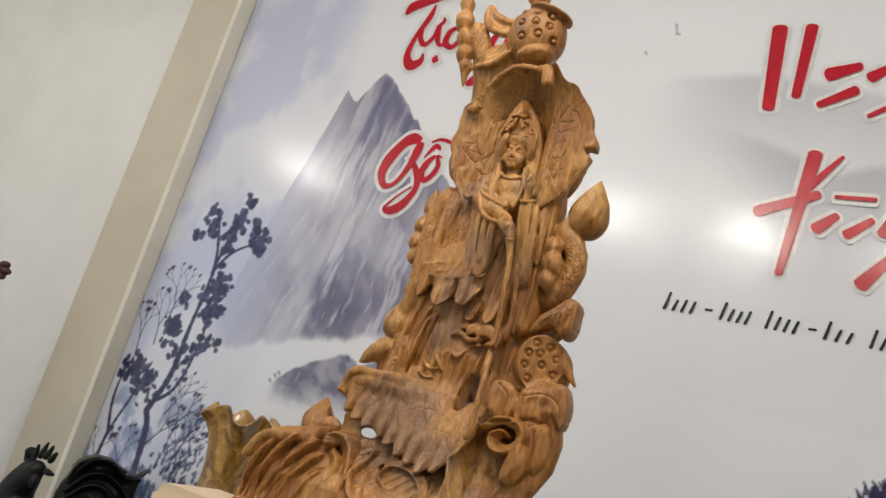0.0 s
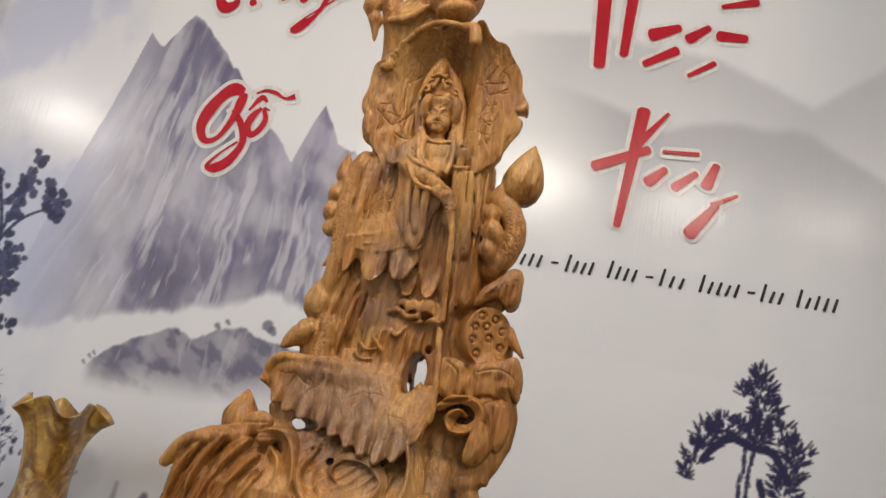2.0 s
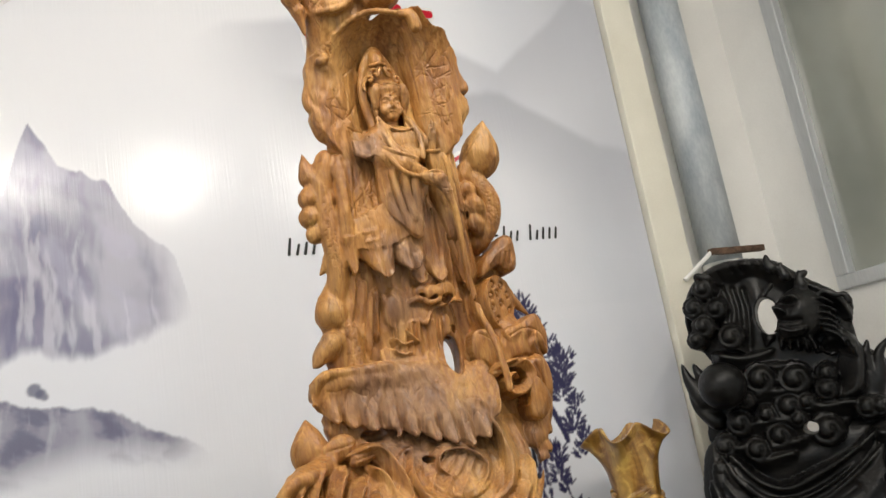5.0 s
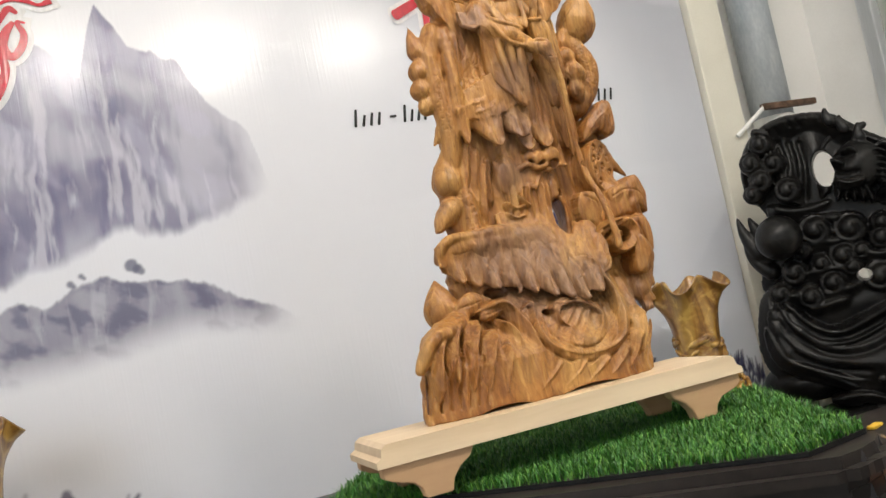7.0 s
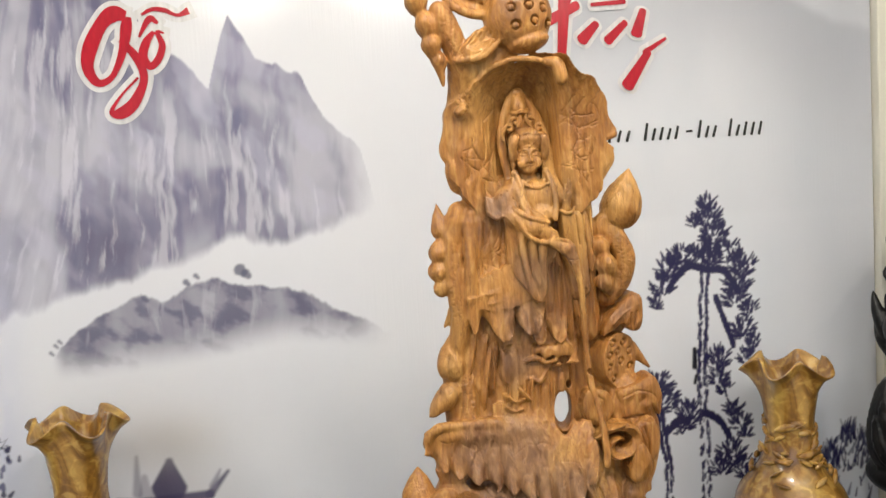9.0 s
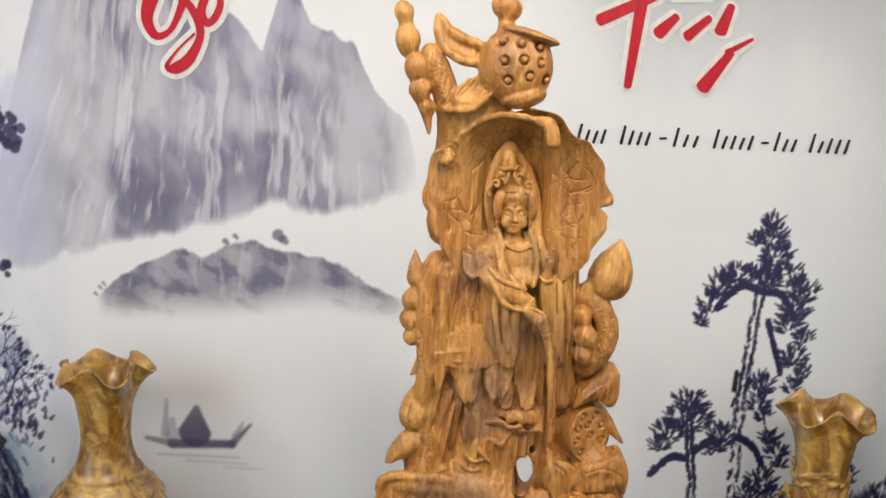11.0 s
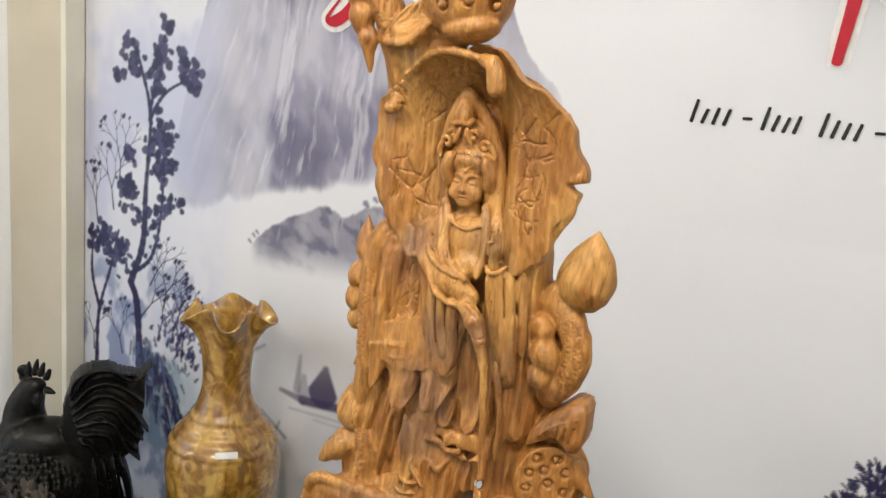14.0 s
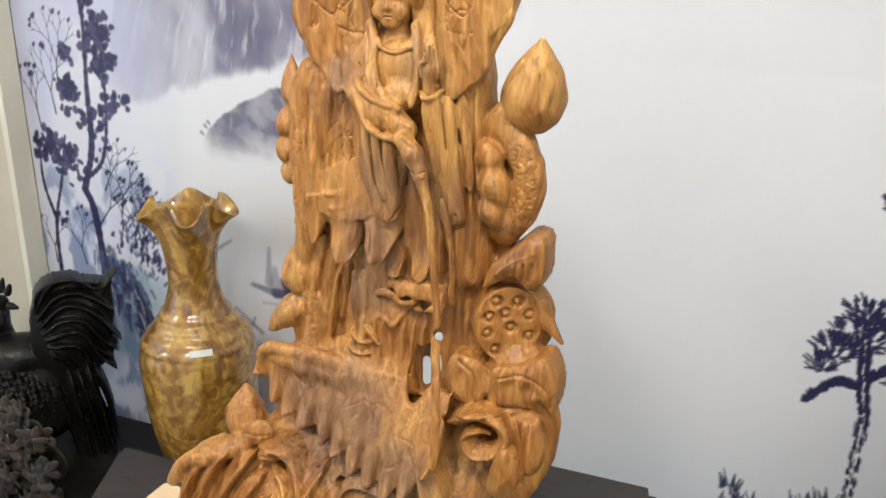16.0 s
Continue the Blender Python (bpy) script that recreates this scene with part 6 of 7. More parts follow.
def drapery(r):
    # cracks in the leaf behind the head
    r.groove([(-30, 622), (-17, 611), (-4, 603), (1, 613), (7, 624), (7, 644), (5, 664)], 0.75, 2.0)
    r.groove([(-27, 632), (-12, 636)], 0.75, 2.0)
    r.groove([(-13, 650), (-11, 636), (-4, 619)], 0.75, 2.0)
    r.groove([(0, 592), (11, 587), (25, 586)], 0.75, 2.0)
    r.groove([(-4, 603), (0, 591), (6, 574), (12, 568)], 0.75, 2.0)
    r.groove([(6, 674), (15, 682), (23, 690)], 0.75, 2.0)
    r.groove([(17, 626), (10, 615), (2, 607)], 0.75, 2.0)
    r.groove([(112, 662), (123, 672), (135, 686), (143, 697)], 0.75, 2.0)
    r.groove([(113, 662), (120, 666), (127, 660)], 0.75, 2.0)
    r.groove([(123, 670), (132, 674), (143, 672), (155, 674)], 0.75, 2.0)
    r.groove([(136, 654), (148, 658), (161, 664)], 0.75, 2.0)
    r.groove([(137, 654), (133, 638), (127, 624)], 0.75, 2.0)
    r.groove([(133, 638), (141, 638), (150, 642)], 0.75, 2.0)
    r.groove([(125, 624), (133, 615), (143, 609), (149, 614), (153, 626)], 0.75, 2.0)
    r.groove([(129, 617), (128, 604), (122, 605)], 0.75, 2.0)
    r.groove([(139, 607), (139, 589), (145, 579)], 0.75, 2.0)
    r.groove([(130, 604), (135, 590), (134, 577)], 0.75, 2.0)
    r.groove([(116, 680), (124, 692), (130, 701)], 0.75, 2.0)
    r.groove([(107, 644), (106, 630)], 0.75, 2.0)
    r.groove([(154, 636), (153, 617)], 0.75, 2.0)
    r.groove([(110, 605), (121, 602), (128, 604)], 0.75, 2.0)
    r.groove([(149, 598), (145, 579)], 0.75, 2.0)
    # long cloak folds at the sides
    r.strap([(-8, 541), (-8, 522), (-12, 479), (-14, 442), (-16, 403)], 9, 8, 19, 5)
    for q in ([(8, 520), (2, 500), (10, 484), (4, 470)], [(10, 484), (20, 474), (16, 460)], [(2, 500), (-8, 490), (-10, 476)], [(24, 512), (20, 494), (26, 480)]):
        r.groove(q, 0.9, 2.2)
    r.strap([(129, 526), (138, 487), (136, 428), (139, 343)], 10, 7.0, 9, 6)
    r.strap([(144, 545), (147, 489), (149, 432), (152, 358)], 9, 6.3, 9, 6)
    r.strap([(117, 524), (125, 474), (127, 414), (133, 366)], 8, 5.6, 9, 6)
    r.strap([(152, 551), (153, 501), (157, 432)], 7, 4.8999999999999995, 9, 6)
    r.strap([(112, 472), (118, 414), (119, 338)], 6, 4.199999999999999, 9, 6)
    r.strap([(-6, 363), (-16, 321), (-24, 271)], 9, 7.2, 24, 4)
    r.strap([(8, 350), (2, 319), (-4, 269)], 9, 7.2, 24, 4)
    r.strap([(-21, 374), (-30, 332), (-41, 288)], 8, 6.4, 24, 4)
    r.strap([(0, 345), (-10, 302), (-16, 252)], 6, 4.8, 22, 6)
    r.strap([(62, 474), (50, 448), (28, 433), (2, 426), (-18, 426)], 8, 11, 12, 9)
    r.strap([(64, 452), (44, 430), (18, 416), (-16, 410)], 8, 12, 10, 9)
    r.strap([(54, 482), (38, 458), (18, 446), (-4, 450)], 8, 10, 15, 9, -1)
    r.strap([(66, 436), (50, 420), (30, 408), (4, 402)], 7, 9, 8, 8)
    for k, x0 in enumerate((18, 28, 40, 51, 62, 74, 85, 97)):
        r.strap([(x0 + 5, 306), (x0 + 2, 266), (x0 - 3 + 0.06 * x0, 226), (x0 - 6 + 0.12 * x0, 206)], 6.5, 8, 15 - 3 * (k % 2), 7, 1 if k % 3 else -1)
    for q in (((14, 276), (28, 264), (46, 268)), ((10, 260), (24, 250), (42, 253)), ((8, 243), (22, 235), (38, 240)), ((28, 288), (42, 274), (54, 262))):
        r.strap(list(q), 5, 4, 9, 6)
    for k, x0 in enumerate((82, 92, 102, 112)):
        r.strap([(x0 + 2, 484 - 10 * k), (x0 + 1, 430), (x0 - 3, 364 - 5 * k)], 6, 8, 14, 8, 1 if k % 2 else -1)
    r.groove([(14, 490), (9, 485), (18, 487), (23, 499)], 0.9, 2.6)
    r.groove([(-6, 363), (-20, 300)], 0.9, 2)
    r.groove([(5, 339), (-9, 268)], 0.9, 2)
    # leaf over the seed head
    r.sheet([(165, 349), (172, 374), (192, 393), (211, 410), (226, 402), (225, 363), (212, 353), (193, 364)], 8, 4, 6, 4)
    r.strap([(175, 362), (188, 376), (205, 388), (225, 397)], 4, 3, 4, 6)
    r.groove([(199, 380), (196, 361)], 1.2, 3)
    r.groove([(207, 382), (204, 363)], 1.2, 3)
    r.groove([(215, 383), (212, 365)], 1.2, 3)
    # curling crest and foam
    r.lean = ([60, 120, 170], [0, 24, 20])
    r.strap([(1, 126), (-13, 90), (6, 58), (53, 43), (101, 51), (123, 81), (125, 120), (107, 170)], 15, 12, -58, 18)
    r.sheet([(10, 80), (42, 58), (80, 62), (100, 92), (74, 122), (34, 122)], -56, 2, 4, 6, (40, 12, 1.8))
    r.strap([(16, 78), (42, 62), (76, 67), (93, 92), (71, 114), (38, 115), (27, 96), (49, 78)], 6, 4, -62, 7)
    r.groove([(-7, 119), (-21, 84), (6, 47), (53, 32), (105, 39), (135, 71)], 3, 7)
    r.groove([(11, 104), (10, 74), (52, 51), (98, 70), (107, 99)], 2, 4)
    r.strap([(-83, 129), (-47, 134), (-24, 100), (-19, 53), (-38, 12)], 11, 7, -58, 14)
    r.strap([(-65, 116), (-43, 95), (-42, 50), (-63, 9)], 8, 5, -58, 11)
    # tongues of water up the foot
    r.strap([(-115, 125), (-137, 91), (-149, 35)], 9, 6, -66, 13)
    r.strap([(-91, 118), (-113, 79), (-132, 21)], 9, 6, -66, 13)
    r.strap([(-72, 101), (-92, 68), (-111, 16)], 9, 6, -66, 13)
    r.strap([(-59, 84), (-76, 43), (-88, 14)], 9, 6, -66, 13)
    r.strap([(-140, 114), (-160, 84), (-173, 25)], 9, 6, -66, 13)
    r.strap([(8, 46), (-19, 25), (-42, 10)], 9, 6, -66, 13)
    r.strap([(44, 39), (21, 21), (-6, 7)], 9, 6, -66, 13)
    r.strap([(82, 37), (58, 21), (26, 4)], 9, 6, -66, 13)
    r.strap([(117, 48), (96, 25), (68, 6)], 9, 6, -66, 13)
    r.strap([(141, 63), (124, 35), (102, 9)], 9, 6, -66, 13)
    r.strap([(155, 92), (144, 55), (130, 23)], 9, 6, -66, 13)
    r.groove([(-169, 80), (-179, 55), (-186, 14)], 1.8, 4)
    r.groove([(-155, 84), (-167, 53), (-174, 14)], 1.8, 4)
    r.groove([(-142, 78), (-154, 51), (-162, 14)], 1.8, 4)
    r.groove([(-129, 73), (-142, 48), (-150, 13)], 1.8, 4)
    r.groove([(-115, 76), (-129, 46), (-137, 13)], 1.8, 4)
    r.groove([(-102, 71), (-116, 43), (-125, 13)], 1.8, 4)
    r.groove([(-89, 65), (-104, 41), (-113, 13)], 1.8, 4)
    r.lean = ([0, 1], [0, 0])
    # petals, folded leaf and scroll under the seed head
    r.patch([(131, 265), (146, 274), (167, 266), (176, 242), (163, 219), (141, 218), (128, 238)], 6, 8)
    r.groove([(143, 266), (160, 252), (159, 225)], 1.6, 3)
    r.patch([(180, 267), (210, 276), (235, 287), (248, 259), (244, 226), (232, 240), (208, 248), (188, 246)], 0, 7)
    r.groove([(187, 258), (213, 266), (235, 257), (242, 236)], 1.2, 2)
    r.strap([(136, 201), (161, 217), (191, 218), (203, 199), (187, 178), (165, 176), (158, 192), (172, 203), (185, 197)], 11, 6, -14, 14)
    r.patch([(203, 216), (229, 226), (241, 192), (231, 159), (212, 161), (203, 184)], -4, 12)
    r.groove([(214, 213), (220, 186), (218, 163)], 1.6, 3)
    r.groove([(137, 209), (168, 214), (201, 227), (228, 223)], 3, 6)
    r.patch([(196, 188), (210, 190), (221, 160), (204, 135), (186, 144)], -24, 10)


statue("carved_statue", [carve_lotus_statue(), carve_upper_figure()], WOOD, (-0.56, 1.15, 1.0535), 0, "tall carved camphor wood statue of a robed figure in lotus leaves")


# ---- vases ----
def lathe(profile, n=96, wavy=None):
    """A turned form. wavy(t, angle) shifts radius and height of the ring at share t."""
    bm = bmesh.new()
    rings = []
    for i, (r, z) in enumerate(profile):
        ring = []
        for j in range(n):
            a = 2 * math.pi * j / n
            dr, dz = wavy(i / (len(profile) - 1), a) if wavy else (0, 0)
            ring.append(bm.verts.new(((r + dr) * math.cos(a), (r + dr) * math.sin(a), z + dz)))
        rings.append(ring)
    for a, b in zip(rings, rings[1:]):
        for j in range(n):
            bm.faces.new([a[j], a[(j + 1) % n], b[(j + 1) % n], b[j]])
    bm.faces.new(rings[0]), bm.faces.new(rings[-1])
    return bm


def spread(knots, n):
    """Smooth profile through (radius, height) knots."""
    h = [k[1] for k in knots]
    out = []
    for i in range(n + 1):
        z = h[0] + (h[-1] - h[0]) * i / n
        j = max(k for k in range(len(h) - 1) if h[k] <= z + 1e-9)
        t = (z - h[j]) / (h[j + 1] - h[j])
        g = lambda k: knots[min(max(k, 0), len(knots) - 1)][0]
        p0, p1, p2, p3 = g(j - 1), g(j), g(j + 1), g(j + 2)
        out.append((0.5 * (2 * p1 + (p2 - p0) * t + (2 * p0 - 5 * p1 + 4 * p2 - p3) * t * t + (3 * p1 - p0 - 3 * p2 + p3) * t ** 3), z))
    return out


def vase(place, turn, label, bands, lobes=5):
    ob = tagged(empty("vase", place, turn), label, "vase", "turned wooden vases")
    outer = spread([(0.82 * r, 0.97 * z) for r, z in [(0.112, 0.0), (0.128, 0.04), (0.158, 0.16), (0.170, 0.27), (0.173, 0.345), (0.155, 0.40), (0.105, 0.455), (0.080, 0.505), (0.071, 0.55), (0.075, 0.61), (0.088, 0.67), (0.106, 0.725), (0.126, 0.755)]], 168)
    if bands:
        outer = [(r + 0.0045 * abs(math.sin((z - 0.37) * 135)) if 0.37 < z < 0.463 else r, z) for r, z in outer]
    inner = [(r - 0.009, z + 0.002) for r, z in outer[::-1] if z > 0.5]
    prof = outer + inner

    def wavy(t, a):
        i = t * (len(prof) - 1)
        z = prof[int(round(i))][1]
        k = max(0.0, (z - 0.62) / 0.135) ** 1.5
        return 0.022 * k * math.cos(lobes * a), -0.050 * k * (0.5 + 0.5 * math.cos(lobes * a + 0.3))
    part("body", lathe(prof, 120, wavy), VASE, ob, smooth=True)
    return ob


left_vase = vase((-1.392, 1.965, 0.435), 20, "glossy yellow-brown turned wood vase with a wavy rim", True)
part("price_label", box((-0.002, -0.026, -0.008), (0.002, 0.026, 0.008)), PAPER, left_vase, "small white price label").matrix_basis = pose(0.044, -0.122, 0.392, 0, -34, -70)
right_vase = vase((0.335, 1.94, 0.42), 10, "glossy yellow-brown turned wood vase with carved collar", False)
rng = random.Random(8)
for i in range(60):
    a, z = rng.uniform(0, 6.283), rng.uniform(0.425, 0.575)
    r = np.interp(z, [0.42, 0.44, 0.49, 0.53, 0.58], [0.109, 0.096, 0.072, 0.060, 0.060])
    bm = bmesh.new()
    made = bmesh.ops.create_icosphere(bm, subdivisions=2, radius=1)["verts"]
    bmesh.ops.transform(bm, matrix=pose(r * math.cos(a), r * math.sin(a), z, rng.uniform(-40, 40), 0, math.degrees(a)) @ Matrix.Diagonal((0.007, rng.uniform(0.012, 0.03), rng.uniform(0.004, 0.010), 1)), verts=made)
    part("carved_leaf", bm, VASE, right_vase, smooth=True)

# ---- low display shelf along the wall ----
shelf = tagged(empty("display_shelf"), "long low black wooden display shelf under the banner", "shelf")
part("top", box((-2.6, 1.55, 0.39), (0.74, 2.105, 0.42), 0.004), BLACK, shelf)
part("front", box((-2.58, 1.57, 0.0), (0.72, 1.60, 0.39), 0.003), BLACK, shelf)
plinth = tagged(empty("plinth"), "black wooden plinth under the dark dragon carving", "plinth")
part("top", box((0.43, 1.50, 0.57), (1.33, 2.08, 0.60), 0.004), BLACK, plinth)
part("body", box((0.76, 1.53, 0.0), (1.30, 2.05, 0.57), 0.003), BLACK, plinth)


# ---- dark carvings beside the banner ----
def curl(r, x, z, size, y):
    """A round cloud end with a spiral cut and a raised eye."""
    ring = [(x + size * math.cos(a), z + size * math.sin(a)) for a in [k * math.pi / 4 for k in range(8)]]
    r.sheet(ring, y, 10, 0.55 * size, 8)
    turns = [(x + size * q * math.cos(a), z + size * q * math.sin(a)) for q, a in [(0.92 - 0.062 * k, 0.75 * k) for k in range(10)]]
    r.groove(turns, 0.11 * size + 1, 0.30 * size)


def carve_dragon():
    c = Carving((-420, -260, -60), (520, 200, 960), 4.5)
    c.ball((-20, 60, 560), (190, 60, 120), 20)
    c.limb((-186, 30, 371), (73, 30, 421), 70, 60, 14)
    r = Relief(c)
    # rearing body under the clouds
    r.sheet([(-305, 743), (-308, 823), (-269, 891), (-207, 924), (-131, 931), (-62, 917), (-4, 863), (49, 799), (115, 769), (103, 698), (107, 644), (138, 594), (134, 522), (119, 463), (55, 436), (-27, 413), (-160, 357), (-258, 377), (-323, 457), (-317, 522), (-276, 601), (-270, 667)], 20, 10, 40, 16)
    r.strap([(-311, 755), (-288, 838), (-244, 893), (-174, 919), (-65, 901), (9, 835), (82, 776), (104, 717)], 36, 30, 0, 40)
    r.strap([(-260, 697), (-203, 671), (-143, 666), (-78, 681)], 30, 24, -10, 34)
    r.strap([(14, 655), (67, 678), (93, 625), (72, 547), (10, 526)], 34, 26, -30, 40)
    r.lobe([(-199, 857), (-155, 889), (-98, 880), (-67, 839), (-63, 785), (-86, 711), (-146, 676), (-203, 706), (-218, 774)], -6, 22, 50)
    r.groove([(-192, 867), (-188, 799), (-203, 715)], 7, 14)
    r.groove([(-167, 860), (-164, 792), (-179, 708)], 7, 14)
    r.groove([(-143, 853), (-139, 786), (-155, 702)], 7, 14)
    r.groove([(20, 662), (23, 647), (33, 650)], 4, 9)
    r.groove([(30, 661), (31, 645), (41, 646)], 4, 9)
    r.groove([(39, 661), (40, 643), (49, 642)], 4, 9)
    r.groove([(49, 661), (47, 641), (56, 638)], 4, 9)
    r.groove([(58, 660), (56, 639), (64, 634)], 4, 9)
    r.groove([(67, 660), (64, 637), (71, 630)], 4, 9)
    r.groove([(77, 659), (71, 635), (79, 625)], 4, 9)
    r.groove([(86, 659), (79, 632), (86, 622)], 4, 9)
    r.groove([(95, 659), (87, 630), (93, 618)], 4, 9)
    r.groove([(-217, 917), (-212, 895)], 4, 9)
    r.groove([(-191, 909), (-186, 887)], 4, 9)
    r.groove([(-159, 927), (-154, 905)], 4, 9)
    r.groove([(-134, 919), (-129, 898)], 4, 9)
    r.groove([(-105, 928), (-100, 906)], 4, 9)
    r.groove([(-80, 920), (-75, 898)], 4, 9)
    r.groove([(-56, 912), (-51, 891)], 4, 9)
    r.groove([(-31, 905), (-26, 884)], 4, 9)
    r.groove([(-11, 882), (-6, 861)], 4, 9)
    r.groove([(4, 836), (8, 815)], 4, 9)
    r.groove([(24, 814), (29, 794)], 4, 9)
    r.groove([(44, 794), (49, 773)], 4, 9)
    # head with brows, snout and mane
    r.sheet([(-64, 791), (-22, 819), (28, 809), (51, 758), (23, 699), (-32, 682), (-70, 706), (-90, 775)], -60, 12, 44, 14)
    r.strap([(-88, 773), (-61, 774), (-37, 756)], 15, 12, -104, 26)
    r.strap([(-46, 795), (-17, 797), (-1, 778)], 10, 6, -100, 18)
    r.strap([(-71, 727), (-39, 710), (2, 713)], 12, 8, -100, 20)
    r.groove([(-80, 757), (-50, 740), (-14, 734)], 5, 16)
    r.groove([(-40, 781), (-22, 778)], 5, 12)
    r.strap([(18, 778), (45, 781), (71, 764)], 10, 4, -66, 22)
    r.strap([(20, 763), (49, 760), (73, 742)], 10, 4, -66, 22)
    r.strap([(22, 747), (52, 741), (75, 718)], 10, 4, -66, 22)
    r.strap([(24, 732), (56, 721), (77, 695)], 10, 4, -66, 22)
    r.strap([(25, 717), (59, 702), (78, 672)], 10, 4, -66, 22)
    r.strap([(28, 703), (63, 682), (80, 648)], 10, 4, -66, 22)
    r.strap([(-68, 712), (-68, 692), (-79, 670)], 10, 4, -66, 20)
    r.strap([(-52, 708), (-50, 687), (-57, 665)], 10, 4, -66, 20)
    r.strap([(-35, 704), (-32, 682), (-35, 659)], 10, 4, -66, 20)
    r.strap([(-19, 699), (-14, 677), (-13, 653)], 10, 4, -66, 20)
    r.strap([(-3, 695), (4, 672), (8, 647)], 10, 4, -66, 20)
    # cloud banks with curled ends
    r.strap([(-213, 543), (-145, 569), (-80, 553), (-22, 513), (54, 510), (106, 477)], 30, 22, -30, 36)
    r.strap([(-267, 491), (-194, 495), (-105, 491), (-36, 454), (35, 473)], 30, 22, -30, 36)
    r.strap([(-299, 444), (-218, 437), (-140, 430), (-58, 444)], 30, 22, -30, 36)
    r.strap([(-185, 611), (-130, 630), (-64, 618), (-6, 577)], 30, 22, -30, 36)
    r.strap([(-219, 394), (-157, 402), (-96, 410)], 30, 22, -30, 36)
    curl(r, -149, 607, 45, -50)
    curl(r, -64, 593, 45, -50)
    curl(r, 13, 592, 29, -50)
    curl(r, 5, 553, 32, -50)
    curl(r, -95, 526, 40, -50)
    curl(r, -225, 504, 37, -50)
    curl(r, -135, 457, 37, -50)
    curl(r, -19, 454, 43, -50)
    curl(r, -198, 429, 35, -50)
    curl(r, -274, 451, 35, -50)
    curl(r, 86, 493, 32, -50)
    curl(r, 115, 491, 27, -50)
    curl(r, -155, 514, 29, -50)
    curl(r, -50, 530, 27, -50)
    curl(r, -236, 873, 32, -50)
    curl(r, -274, 827, 32, -50)
    curl(r, -258, 773, 35, -50)
    curl(r, -287, 739, 27, -50)
    curl(r, -194, 731, 37, -50)
    curl(r, -215, 813, 32, -50)
    curl(r, -80, 491, 27, -50)
    curl(r, -196, 561, 29, -50)
    # draped cloth in hanging folds
    r.sheet([(-337, 432), (-302, 465), (-271, 426), (-216, 362), (-162, 340), (-78, 364), (15, 397), (93, 450), (150, 457), (179, 430), (99, 110), (-35, 84), (-136, 131), (-235, 205), (-332, 222), (-362, 308)], -50, 20, 60, 26)
    r.strap([(-286, 431), (-254, 355), (-172, 289), (-78, 287), (18, 339), (108, 409)], 22, 14, -92, 18)
    r.strap([(-304, 415), (-277, 322), (-191, 254), (-87, 248), (15, 290)], 22, 14, -92, 18)
    r.strap([(-264, 428), (-214, 357), (-144, 326), (-61, 354), (22, 390), (93, 440)], 22, 14, -92, 18)
    r.strap([(-326, 369), (-293, 278), (-207, 228), (-120, 194), (-53, 199), (14, 231)], 21, 13, -92, 18)
    r.strap([(-266, 389), (-205, 314), (-132, 299), (-50, 324), (37, 375)], 16, 10, -92, 18)
    r.strap([(-267, 264), (-191, 214), (-125, 172)], 18, 11, -92, 18)
    r.strap([(87, 433), (121, 425), (159, 436)], 21, 13, -92, 18)
    r.strap([(-207, 151), (-111, 155), (-28, 116)], 18, 11, -92, 18)
    r.strap([(18, 230), (42, 181), (91, 148)], 18, 11, -92, 18)
    r.groove([(-281, 407), (-246, 330), (-177, 272), (-83, 268), (17, 315)], 8, 10)
    r.groove([(-297, 384), (-269, 296), (-185, 238), (-95, 219)], 8, 10)
    r.groove([(-253, 399), (-200, 334), (-137, 315), (-56, 338), (41, 394)], 8, 10)
    r.lobe([(22, 241), (62, 277), (140, 297), (122, 222), (68, 199), (26, 209)], -110, 14, 40)
    r.fuse(5, 90)
    c.path([(-348, -10, 685), (-337, -10, 633), (-311, -10, 576)], 3, 26, 6)
    c.path([(-317, -10, 680), (-303, -10, 641), (-273, -10, 600)], 3, 26, 6)
    c.path([(-345, -10, 596), (-327, -10, 556), (-289, -10, 517)], 3, 24, 6)
    c.path([(190, -10, 661), (145, -10, 622), (129, -10, 564), (92, -10, 511)], 3, 26, 6)
    c.path([(126, -10, 658), (111, -10, 610), (111, -10, 548)], 3, 24, 6)
    c.path([(183, -10, 586), (138, -10, 562), (101, -10, 509)], 3, 24, 6)
    c.path([(-304, -10, 520), (-303, -10, 564), (-283, -10, 559)], 3, 18, 6)
    c.path([(-57, -60, 923), (-58, -60, 905), (-50, -60, 883)], 3, 14, 5)
    c.path([(-27, -60, 895), (-28, -60, 876), (-21, -60, 855)], 3, 14, 5)
    c.path([(13, -60, 864), (8, -60, 842), (12, -60, 822)], 3, 14, 5)
    c.path([(83, -60, 780), (103, -60, 779), (111, -60, 758)], 3, 8, 5)
    c.path([(-248, -60, 888), (-245, -60, 911), (-214, -60, 897)], 3, 8, 5)
    c.path([(-89, -60, 782), (-84, -60, 818), (-61, -60, 843)], 3, 6, 5)
    c.path([(-15, -60, 809), (8, -60, 842), (26, -60, 855)], 3, 8, 5)
    c.path([(27, -60, 786), (59, -60, 797), (83, -60, 780)], 3, 8, 5)
    c.path([(-85, -60, 765), (-97, -60, 748), (-81, -60, 722)], 3, 6, 5)
    c.ball((-241, -90, 606), 62, 5)
    c.ball((-94, 0, 767), (30, 200, 52), 4, (0, 0, 0), True)
    c.ball((-56, 0, 463), (21, 200, 17), 4, (0, 0, 0), True)
    # seated old man with staff, beads and bare feet
    c.ball((126, -110, 361), (36, 40, 46), 6)
    c.ball((108, -130, 324), (30, 30, 26), 6)
